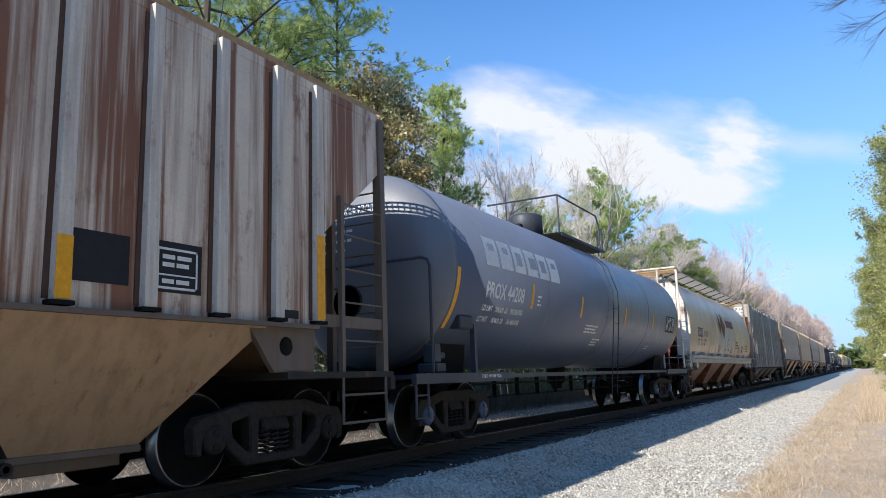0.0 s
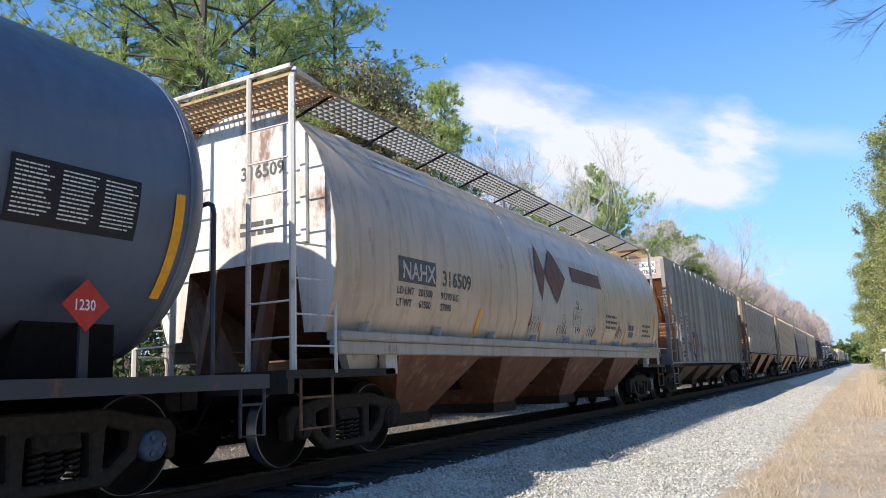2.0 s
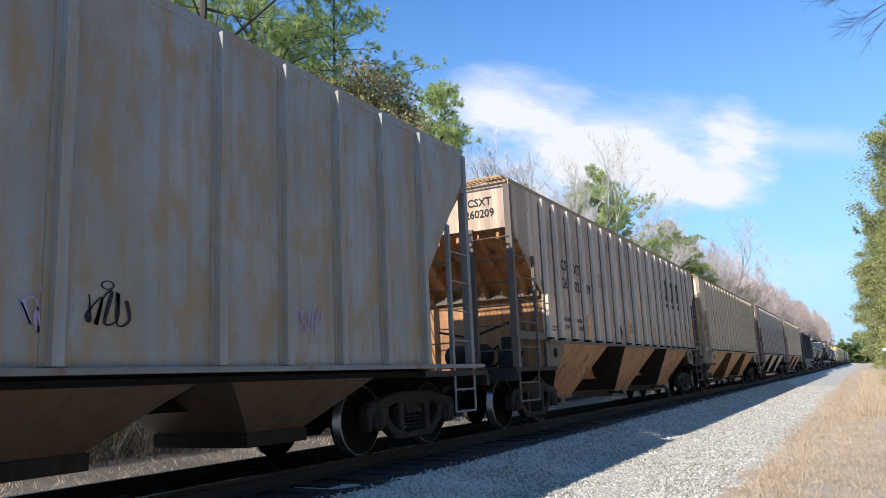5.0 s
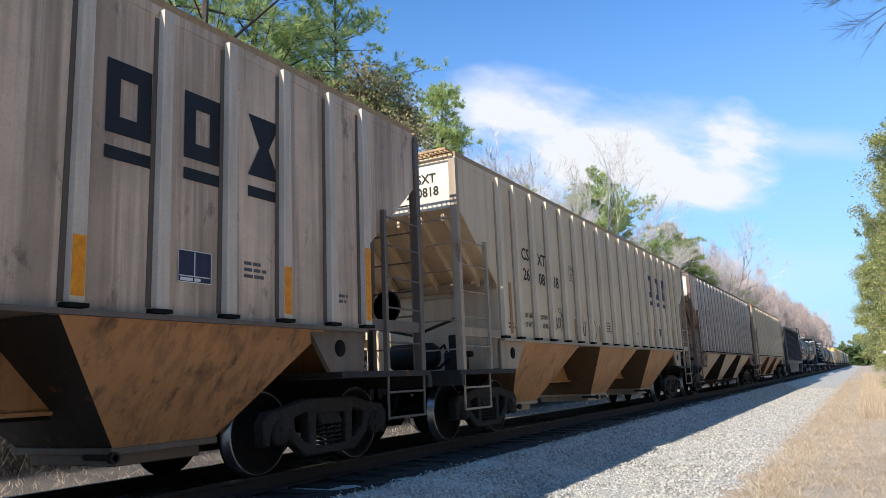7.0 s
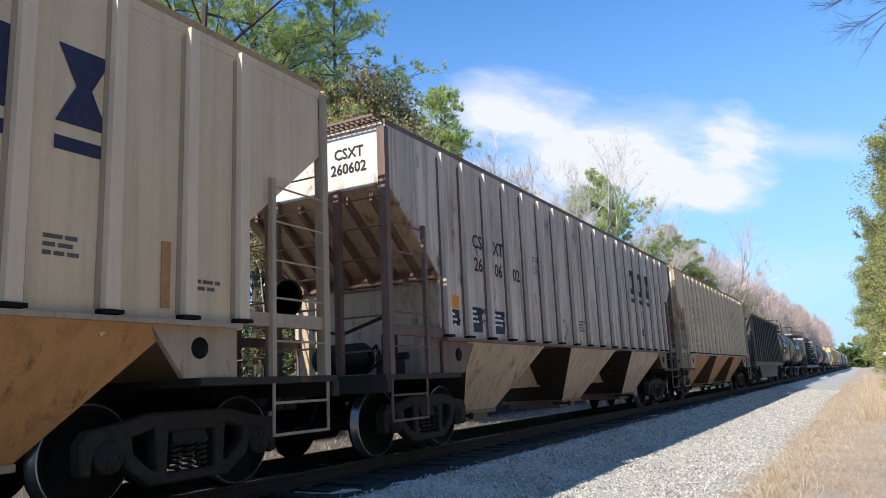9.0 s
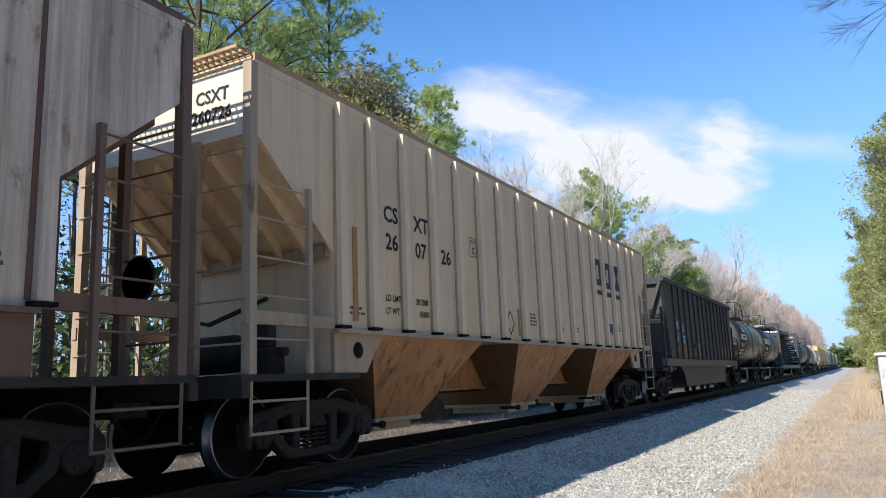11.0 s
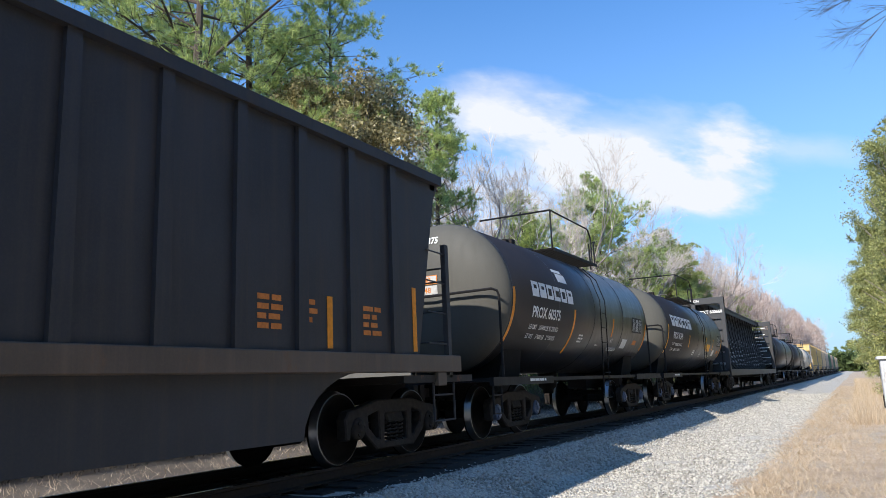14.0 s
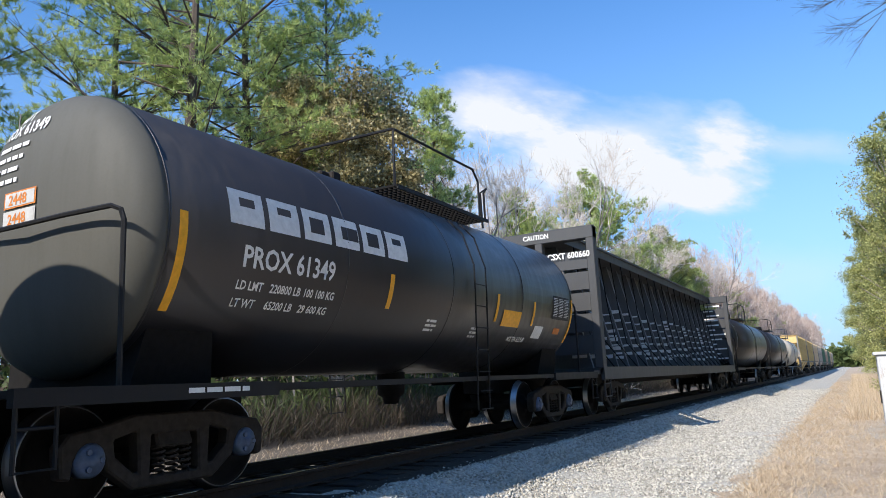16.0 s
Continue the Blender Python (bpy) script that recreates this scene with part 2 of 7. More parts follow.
def grid_mesh(w, h, nx=1, ny=1, slant=0.0, hole=None):
    """A flat plate w by h, with an optional hole (x0, x1, y0, y1 as shares)."""
    bm = bmesh.new()
    xs = sorted({i / nx for i in range(nx + 1)} | (set(hole[:2]) if hole else set()))
    ys = sorted({i / ny for i in range(ny + 1)} | (set(hole[2:]) if hole else set()))
    vs = [[bm.verts.new((w * x + slant * h * y, h * y, 0)) for x in xs] for y in ys]
    for j in range(len(ys) - 1):
        for i in range(len(xs) - 1):
            if hole and hole[0] <= xs[i] < hole[1] and hole[2] <= ys[j] < hole[3]:
                continue
            bm.faces.new((vs[j][i], vs[j][i + 1], vs[j + 1][i + 1], vs[j + 1][i]))
    bmesh.ops.delete(bm, geom=[v for v in bm.verts if not v.link_faces], context="VERTS")
    me = bpy.data.meshes.new("mark")
    bm.to_mesh(me)
    bm.free()
    return me


def bars(w, rows, line, gap, rng, ragged=0.35):
    """Lines of writing too small to read, as bars broken into words; the first line at the top."""
    bm = bmesh.new()
    for k in range(rows):
        y, x, end = -k * (line + gap), 0.0, w * (1 - rng.random() * ragged)
        while x < end - line:
            n = min(end - x, line * rng.uniform(1.5, 5))
            bm.faces.new([bm.verts.new(p) for p in ((x, y, 0), (x + n, y, 0), (x + n, y + line, 0), (x, y + line, 0))])
            x += n + line * 0.6
    me = bpy.data.meshes.new("mark")
    bm.to_mesh(me)
    bm.free()
    return me


def tri_mesh(name, tris):
    """A mesh from an array of triangles (n, 3, 3)."""
    tris = np.asarray(tris, dtype=np.float32)
    n = len(tris)
    me = bpy.data.meshes.new(name)
    me.vertices.add(n * 3)
    me.vertices.foreach_set("co", tris.reshape(-1))
    me.loops.add(n * 3)
    me.loops.foreach_set("vertex_index", np.arange(n * 3, dtype=np.int32))
    me.polygons.add(n)
    me.polygons.foreach_set("loop_start", np.arange(0, n * 3, 3, dtype=np.int32))
    me.update(calc_edges=True)
    return me


# ---- trucks, which every car shares ----
def box_mesh(name, mat, *rows, bevel=0.0):
    me = bpy.data.meshes.new(name)
    bm = boxes(*rows, bevel=bevel)
    bm.to_mesh(me)
    bm.free()
    me.materials.append(mat)
    return me


def wheelset_mesh():
    bm = bmesh.new()
    for s in (-1, 1):
        prof = [(0.10, 0.10), (0.55, 0.09), (0.62, 0.13), (0.645, 0.17), (0.66, 0.36), (0.655, 0.395), (0.652, 0.48), (0.685, 0.485), (0.70, 0.460),
                (0.785, 0.452), (0.79, 0.446), (0.791, 0.437), (0.792, 0.395), (0.745, 0.375), (0.715, 0.20), (0.79, 0.15), (0.80, 0.09), (0.97, 0.08), (0.97, 0.001)]
        lathe([(s * a, r) for a, r in prof], "x", 40, True, bm)
    me = bpy.data.meshes.new("wheelset")
    for f in bm.faces:
        c = f.calc_center_median()
        r = math.hypot(c.y, c.z)
        f.material_index = 1 if r > 0.437 and abs(c.x) > 0.68 else 0
    bm.to_mesh(me)
    bm.free()
    me.materials.append(DARK)
    me.materials.append(TREAD)
    return me


def sideframe_mesh():
    """A cast side frame with its two windows and the spring opening, in one piece."""
    half = [(0.46, 0.165), (0.73, 0.36), (0.75, 0.47), (1.03, 0.47), (1.05, 0.31), (1.14, 0.33), (1.16, 0.58), (1.08, 0.68), (0.80, 0.72), (0.45, 0.80)]
    outer = half + [(-y, z) for y, z in half[::-1]]
    window = [(0.42, 0.66), (0.66, 0.60), (0.64, 0.46), (0.46, 0.31), (0.40, 0.30)]
    bm = bmesh.new()
    for loop in (outer, window, [(-y, z) for y, z in window], [(-0.27, 0.62), (0.27, 0.62), (0.28, 0.26), (-0.28, 0.26)]):
        vs = [bm.verts.new((0.94, y, z)) for y, z in loop]
        for k in range(len(vs)):
            bm.edges.new((vs[k], vs[(k + 1) % len(vs)]))
    bmesh.ops.triangle_fill(bm, use_beauty=True, use_dissolve=False, edges=bm.edges[:])
    r = bmesh.ops.extrude_face_region(bm, geom=bm.faces[:])
    bmesh.ops.translate(bm, verts=[g for g in r["geom"] if isinstance(g, bmesh.types.BMVert)], vec=(0.15, 0, 0))
    bmesh.ops.recalc_face_normals(bm, faces=bm.faces[:])
    rim = [e for e in bm.edges if len(e.link_faces) == 2 and e.calc_face_angle() > 1.0]
    bmesh.ops.bevel(bm, geom=rim, offset=0.018, segments=1, affect="EDGES")
    me = bpy.data.meshes.new("side_frame")
    bm.to_mesh(me)
    bm.free()
    me.materials.append(IRON)
    return me


def spring_mesh():
    n = 60
    pts = [Vector((0.052 * math.cos(k * 0.62), 0.052 * math.sin(k * 0.62), 0.26 + 0.29 * k / n)) for k in range(n + 1)]
    bm = pipe(pts, 0.014, 5)
    me = bpy.data.meshes.new("coil_spring")
    bm.to_mesh(me)
    bm.free()
    me.materials.append(IRON)
    return me


def cap_mesh():
    bm = lathe([(0.97, 0.145), (1.10, 0.140), (1.125, 0.115), (1.125, 0.06), (1.15, 0.05), (1.15, 0.001)], "x", 20)
    for k in range(3):
        a = 2 * math.pi * k / 3
        rod(bm, (1.12, 0.080 * math.cos(a), 0.080 * math.sin(a)), (1.145, 0.080 * math.cos(a), 0.080 * math.sin(a)), 0.025, 6)
    me = bpy.data.meshes.new("bearing_cap")
    bm.to_mesh(me)
    bm.free()
    return me


WHEELSET, SIDEFRAME, SPRING, CAP_IRON = wheelset_mesh(), sideframe_mesh(), spring_mesh(), cap_mesh()
BOLSTER = bpy.data.meshes.new("bolster")
bolster_bm = hull((-1.10, 1.10, -0.21, 0.21, 0.50), (-1.04, 1.04, -0.20, 0.20, 0.66))
bmesh.ops.bevel(bolster_bm, geom=bolster_bm.edges[:], offset=0.02, segments=1, affect="EDGES")
bolster_bm.to_mesh(BOLSTER)
BOLSTER.materials.append(IRON)
CAP_BLUE = CAP_IRON.copy()
CAP_IRON.materials.append(IRON)
CAP_BLUE.materials.append(CAPBLUE)
BRAKEBEAM = box_mesh("brake_beam", DARK, (-0.80, 0.80, -0.03, 0.03, 0.36, 0.46))
WHEELS, CARS = [], []


def truck(car, y, blue=False):
    tr = part_mesh("truck", BOLSTER, None, car, "dark cast steel freight truck", (0, y, 0))
    for s in (-1, 1):
        part_mesh("side_frame", SIDEFRAME, None, tr, "", (0, 0, 0)).scale.x = s
    for k in (-1, 1):
        w = part_mesh("wheelset", WHEELSET, None, tr, "steel wheels with bright worn rims", (0, k * 0.889, 0.457))
        WHEELS.append((w, k * 0.889))
        for s in (-1, 1):
            c = part_mesh("bearing_cap", CAP_BLUE if blue else CAP_IRON, None, tr, "", (0, k * 0.889, 0.457))
            c.scale.x = s
    for s in (-1, 1):
        for dy in (-0.15, 0.0, 0.15):
            part_mesh("coil_spring", SPRING, None, tr, "", (s * 1.03, dy, 0))
    for k in (-1, 1):
        part_mesh("brake_beam", BRAKEBEAM, None, tr, "", (0, k * 0.39, 0))


def car_base(name, u, label, half, mat=None):
    """An Empty at the car's middle on the track, with the couplers and the draft sill."""
    car = new(name)
    tagged(car, label, "freight car", "cars of the freight train")
    CARS.append((car, u))
    for s in (-1, 1):
        bm = boxes((-0.09, 0.09, s * (half - 0.62), s * (half - 0.14), 0.76, 0.92), (-0.17, 0.17, s * (half - 0.20), s * (half + 0.02), 0.70, 0.98), (-0.16, 0.04, s * (half), s * (half + 0.10), 0.74, 0.94))
        part("coupler", bm, IRON, car)
        part("air_hose", pipe([(0.25, s * (half - 0.55), 0.80), (0.30, s * (half - 0.30), 0.50), (0.22, s * half, 0.42)], 0.022), DARK, car, "black rubber air hose")
    return car


def ladder_rungs(car, mat, zs, a, b, r=0.012):
    """Rungs between two upright lines a and b, each (x, y)."""
    for z in zs:
        part("rung", rod(bmesh.new(), (*a, z), (*b, z), r), mat, car)


def stirrup(car, mat, x, y0, y1, z0, z1):
    bm = pipe([(x, y0, z1), (x, y0, z0), (x, y1, z0), (x, y1, z1)], 0.020)
    rod(bm, (x, y0, (z0 + z1) / 2 + 0.04), (x, y1, (z0 + z1) / 2 + 0.04), 0.015)
    part("stirrup_step", bm, mat, car)


def grating(x0, x1, y0, y1, z, pitch=0.13, t=0.014):
    bm = bmesh.new()
    n = max(2, round((y1 - y0) / pitch))
    for k in range(n + 1):
        y = y0 + (y1 - y0) * k / n
        box(bm, x0, x1, y - t / 2, y + t / 2, z, z + 0.035)
    m = max(2, round((x1 - x0) / 0.09))
    for k in range(m + 1):
        x = x0 + (x1 - x0) * k / m
        box(bm, x - t / 2, x + t / 2, y0, y1, z + 0.002, z + 0.033)
    return bm


def tape(car, mat, x, y, z0, z1, w=0.11):
    part("reflective_tape", boxes((x, x + 0.004, y - w / 2, y + w / 2, z0, z1)), mat, car, "upright strip of reflective tape")


def lettering(car, me, mat, label=""):
    part_mesh("marking", me, mat, car, label)


# ---- covered hoppers with outside stakes ----
STAKES = [s * y + 0.08 for y in (0.46, 1.38, 2.30, 3.11, 3.92, 4.73, 5.54, 6.35, 7.02) for s in (-1, 1)]


def hopper(u, label, body, stake, frame_mat, bay, panel, board, marks, half=9.09, tc=6.93, edge=None, inner=None, rib_mat=None, slope=None):
    car = car_base("hopper_car", u, label, half)
    W, top = 1.36, 4.42
    outline = [(-8.4, top), (8.4, top), (8.4, 3.65), (7.07, 2.52), (7.07, 1.60), (-7.07, 1.60), (-7.07, 2.52), (-8.4, 3.65)]
    pad = box_mesh("stake_foot", DARK, (-0.02, 0.10, -0.10, 0.10, 0, 0.035))
    for s in (-1, 1):
        part("side_sheet", extruded(outline, (s * W, s * (W - 0.03))), body, car)
        part("top_chord", boxes((s * (W - 0.02), s * (W + 0.006), -8.42, 8.42, top - 0.05, top + 0.05)), body, car)
        part("side_sill", boxes((s * (W - 0.02), s * (W + 0.09), -7.07, 7.07, 1.555, 1.60)), frame_mat, car)
        bm = bmesh.new()
        prism(bm, [(-0.115, 1.66), (-0.095, 4.34), (0.095, 4.34), (0.115, 1.66)], 0, 0.014)
        # Darker flange: shade and grime lines beside the stake, put into the colour.
        for f in bm.faces:
            f.material_index = 1
        prism(bm, [(-0.066, 1.65), (-0.056, 4.42), (0.056, 4.42), (0.066, 1.65)], 0.012, 0.085)
        me = bpy.data.meshes.new("stake")
        bm.to_mesh(me)
        bm.free()
        me.materials.append(stake)
        me.materials.append(edge or frame_mat)
        for y in STAKES:
            o = part_mesh("stake", me, None, car, "", (s * W, y, 0))
            p = part_mesh("stake_foot", pad, None, car, "", (s * W, y, 1.612))
            o.rotation_euler.z = p.rotation_euler.z = 0 if s > 0 else math.pi
        part("walk_edge", boxes((s * 1.315, s * 1.355, -8.4, 8.4, top + 0.055, top + 0.135)), board, car, "rust-tinted edge of the roof walkway")
        part("roof_walk", grating(*sorted((s * 0.90, s * 1.31)), -8.4, 8.4, top + 0.105), board, car, "rusty walkway grating along the roof edge")
    part("roof", extruded([(-8.4, top), (8.4, top), (8.4, top + 0.10), (-8.4, top + 0.10)], (-W + 0.03, W - 0.03)), body, car)
    part("roof_hatch", boxes((-0.35, 0.35, -7.3, 7.3, top + 0.10, top + 0.22), bevel=0.02), body, car, "long trough hatch cover")
    part("floor_sheet", boxes((-1.32, 1.32, -6.8, 6.8, 1.575, 1.595)), frame_mat, car)
    for y0 in (-2.35, 2.35):
        for s in (-1, 1):
            part("web_plate", extruded([(y0 - 1.50, 0.82), (y0 + 1.42, 0.82), (y0 + 0.76, 1.56), (y0 - 0.80, 1.56)], (s * 0.27, s * 0.295)), bay, car, "upright plate along the centre sill between two bays")
            part("web_flange", boxes((s * 0.22, s * 0.36, y0 - 1.48, y0 + 1.40, 0.78, 0.818)), bay, car)
    part("centre_sill", boxes((-0.20, 0.20, -half + 0.5, half - 0.5, 0.74, 1.08)), DARK, car)
    for yb in (-4.7, 0.0, 4.7):
        b = part("hopper_bay", hull((-0.72, 0.72, yb - 0.60, yb + 0.60, 0.46), (-1.39, 1.39, yb - 1.62, yb + 1.62, 1.57)), bay, car, "sloping discharge bay below the sill")
        # Faces towards the ends take the inner sheet, darkened for the bays' shade.
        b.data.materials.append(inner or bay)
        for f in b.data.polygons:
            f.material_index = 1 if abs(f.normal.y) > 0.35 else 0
        g = part("outlet_gate", boxes((-0.74, 0.74, yb - 0.63, yb + 0.63, 0.40, 0.468), (-0.62, 0.62, yb - 0.5, yb + 0.5, 0.29, 0.40), bevel=0.01), frame_mat, car)
        bm = rod(bmesh.new(), (0.55, yb - 0.75, 0.40), (0.96, yb - 0.75, 0.40), 0.028, 10)
        rod(bm, (0.91, yb - 0.75, 0.40), (0.96, yb - 0.75, 0.40), 0.052, 10)
        part("gate_shaft", bm, IRON, g)
    for e in (-1, 1):
        part("end_panel", boxes((-W, W, e * 8.39, e * 8.425, 3.64, top)), panel, car)
        part("slope_sheet", extruded([(e * 8.4, 3.70), (e * 8.4, 3.63), (e * 5.6, 1.43), (e * 5.6, 1.50)], (-W + 0.03, W - 0.03)), slope or bay, car, "sloped end sheet")
        for x in (-1.05, -0.63, -0.21, 0.21, 0.63, 1.05):
            part("slope_rib", extruded([(e * 8.34, 3.62), (e * 8.34, 3.46), (e * 7.10, 2.44), (e * 7.10, 2.60)], (x - 0.03, x + 0.03)), rib_mat or bay, car)
        part("slope_beam", boxes((-W + 0.04, W - 0.04, e * 7.08, e * 7.16, 2.46, 2.60)), frame_mat, car)
        part("bulkhead", boxes((-W + 0.03, W - 0.03, e * 7.04, e * 7.07, 1.10, 2.52)), slope or bay, car)
        part("platform", boxes((-1.40, 1.40, e * 6.60, e * 8.62, 1.02, 1.09), (-1.42, 1.42, e * 8.52, e * 8.62, 0.86, 1.02)), GRIMY, car)
        for s in (-1, 1):
            part("bolster_gusset", extruded([(e * 7.07, 1.56), (e * 6.05, 1.56), (e * 6.42, 1.09), (e * 7.07, 1.09)], (s * 1.31, s * 1.37)), frame_mat, car, "gusset plate with a round hole")
            # A dark disc stands for the shade inside the gusset's round hole.
            part("gusset_hole", shift(lathe([(0, 0.10), (0.006, 0.10), (0.006, 0.001)], "x", 16), s * 1.37 - (0 if s > 0 else 0.006), e * 6.60, 1.36), DARK, car)
            part("side_beam", boxes((s * 1.30, s * 1.38, e * 7.07, e * 8.52, 1.60, 1.74)), frame_mat, car)
            part("corner_post", boxes((s * 1.28, s * 1.40, e * 8.40, e * 8.50, 1.09, top)), frame_mat, car)
            part("inner_post", boxes((s * 0.50, s * 0.60, e * 8.40, e * 8.48, 1.09, 3.66)), frame_mat, car)
            part("ladder_stile", boxes((s * 1.36, s * 1.42, e * 7.52, e * 7.58, 1.09, 3.18)), frame_mat, car)
            part("cross_rail", pipe([(s * 1.34, e * 8.45, 2.20), (s * 0.55, e * 8.45, 2.20)], 0.014), frame_mat, car)
            ladder_rungs(car, frame_mat, (1.45, 1.90, 2.30, 2.72, 3.10), (s * 1.38, e * 8.45), (s * 1.40, e * 7.55))
            ladder_rungs(car, frame_mat, (1.40, 1.85, 2.62, 3.05, 3.45), (s * 1.34, e * 8.51), (s * 0.56, e * 8.51))
            stirrup(car, frame_mat, s * 1.38, e * 8.46, e * 7.58, 0.50, 1.06)
        part("end_walk", grating(-1.3, 1.3, *sorted((e * 8.4, e * 8.62)), top + 0.12), board, car, "crossover grating at the roof end")
        truck(car, e * tc - 0.14)
    part("brake_wheel", shift(lathe([(0, 0.21), (0.02, 0.235), (0.04, 0.21), (0.02, 0.19), (0, 0.21)], "y", 20), 0.85, 8.38, 2.0), IRON, car)
    part("brake_stem", boxes((0.82, 0.88, 8.42, 8.40, 1.97, 2.03), (0.84, 0.86, 8.38, 8.40, 1.80, 2.20), (0.65, 1.05, 8.38, 8.40, 1.99, 2.01)), IRON, car)
    part("air_reservoir", shift(lathe([(-0.52, 0.001), (-0.50, 0.16), (-0.42, 0.22), (0.34, 0.22), (0.42, 0.16), (0.44, 0.001)], "x", 18), 0.0, -7.6, 1.36), GRIMY, car, "grimy air reservoir")
    part("brake_valve", boxes((0.62, 0.95, -7.72, -7.44, 1.09, 1.40), (0.68, 0.88, -7.66, -7.50, 1.40, 1.68), (0.88, 1.10, -7.62, -7.54, 1.30, 1.40), bevel=0.02), GRIMY, car, "grimy brake valve casting")
    part("brake_pipe", pipe([(0.42, -7.6, 1.40), (0.60, -7.66, 1.52), (0.72, -7.70, 1.30), (0.75, -8.10, 1.14), (0.40, -8.45, 1.12)], 0.022), DARK, car)
    part("brake_lever", pipe([(-0.6, -7.75, 1.85), (0.1, -7.80, 1.70), (0.9, -7.70, 1.95)], 0.03, 4), GRIMY, car)
    marks(car)
    return car


def logo_shapes(car, y, z, mat, x=1.366):
    """The railway's emblem as three plain blocks over bars."""
    for k in range(3):
        y0 = y + k * 0.835
        if k < 2:
            lettering(car, on_side(grid_mesh(0.46, 0.66, 1, 1, 0, (0.30, 0.68, 0.24, 0.76)), x, y0, z - 0.02 * k), mat, "plain dark blue emblem block")
        else:
            for flip in (0, 1):
                bm = bmesh.new()
                pts = ((0, 0.66), (0.48, 0.66), (0.31, 0.33), (0.17, 0.33)) if flip else ((0, 0), (0.48, 0), (0.31, 0.33), (0.17, 0.33))
                f = bm.faces.new([bm.verts.new((a, b, 0)) for a, b in pts])
                me = bpy.data.meshes.new("mark")
                bm.to_mesh(me)
                bm.free()
                lettering(car, on_side(me, x, y0, z), mat)
        lettering(car, on_side(grid_mesh(0.47, 0.115), x, y0, z - 0.23), mat)


def road_marks(mark, number, ink, tapes, load, tare, tape_mat, seed, end_ink=BLACKPAINT, logo=None, on_stakes=False):
    def put(car):
        rng = random.Random(seed)
        x = 1.366
        a, b = mark[:2], mark[2:]
        for text, y, z, h in ((a, -5.87, 3.10, 0.22), (b, -5.08, 3.08, 0.22), (number[:2], -5.83, 2.72, 0.22), (number[2:4], -5.06, 2.70, 0.22), (number[4:], -4.30, 2.70, 0.22)):
            lettering(car, on_side(glyphs(text, h, 1.0), x, y - 0.08, z), ink)
        for text, y, z in (("LD LMT", -5.94, 2.02), ("LT WT", -5.94, 1.85), (load, -5.16, 2.02), (tare, -5.08, 1.85)):
            lettering(car, on_side(glyphs(text, 0.085, 0.92), x, y, z), ink)
        for y, z, w, n in ((-6.75, 1.76, 0.36, 2), (-0.95, 1.92, 0.4, 4), (0.65, 1.82, 0.3, 3), (1.60, 1.85, 0.35, 2), (5.05, 2.02, 0.36, 3), (6.55, 1.86, 0.3, 2)):
            lettering(car, on_side(bars(w, n, 0.035, 0.03, rng), x, y, z + n * 0.05), GREYINK)
        box_y = -3.40
        for q in ((0, 0.26, 0, 0.012), (0, 0.26, 0.308, 0.32), (0, 0.012, 0, 0.32), (0.248, 0.26, 0, 0.32)):
            lettering(car, on_side(grid_mesh(q[1] - q[0], q[3] - q[2]), x, box_y + q[0], 2.94 + q[2]), ink)
        lettering(car, on_side(glyphs("PLATE", 0.05), x, box_y + 0.045, 3.17), ink)
        lettering(car, on_side(glyphs("C", 0.11), x, box_y + 0.085, 2.99), ink)
        if on_stakes:
            bm = bmesh.new()
            bm.faces.new([bm.verts.new((c, d, 0)) for c, d in ((-1.9, 0.02), (-1.66, 0.25), (-1.9, 0.48), (-2.14, 0.25))])
            me = bpy.data.meshes.new("mark")
            bm.to_mesh(me)
            bm.free()
            lettering(car, on_side(me, x, 0.02, 1.66), ink, "black painted diamond")
        for q in (((-1.9, 0.0), (-2.08, 0.22), (-2.06, 0.24), (-1.88, 0.02)), ((-1.9, 0.0), (-1.72, 0.22), (-1.74, 0.24), (-1.92, 0.02)), ((-1.9, 0.46), (-2.08, 0.24), (-2.06, 0.22), (-1.88, 0.44)), ((-1.9, 0.46), (-1.72, 0.24), (-1.74, 0.22), (-1.92, 0.44))):
            bm = bmesh.new()
            bm.faces.new([bm.verts.new((c, d, 0)) for c, d in q])
            me = bpy.data.meshes.new("mark")
            bm.to_mesh(me)
            bm.free()
            lettering(car, on_side(me, x, 0.02, 1.70), ink)
        p = part_mesh("data_panel", on_side(grid_mesh(0.40, 0.30), x, 4.22, 1.92), NAVY, car, "small dark consolidated data panel")
        for c, d, w, h in ((0.19, 0.06, 0.012, 0.22), (0.02, 0.055, 0.36, 0.01), (0.0, 0.0, 0.40, 0.008), (0.0, 0.292, 0.40, 0.008), (0.0, 0.0, 0.008, 0.30), (0.392, 0.0, 0.008, 0.30)):
            lettering(p, on_side(grid_mesh(w, h), x + 0.003, 4.22 + c, 1.92 + d), WHITEPAINT)
        lettering(p, on_side(bars(0.34, 1, 0.03, 0.02, rng), x + 0.003, 4.25, 1.935), WHITEPAINT)
        logo_shapes(car, 3.43, 3.12, logo or ink)
        for y, z0, z1 in tapes:
            tape(car, tape_mat, 1.4475 if on_stakes else x, y + (0.08 if on_stakes else 0.0), z0, z1, 0.112 if on_stakes else 0.10)
        lettering(car, on_end(glyphs(mark, 0.15, 0.95), 0.50, -8.432, 4.10), end_ink)
        lettering(car, on_end(glyphs(number, 0.15, 0.95), 0.44, -8.432, 3.88), end_ink)
    return put


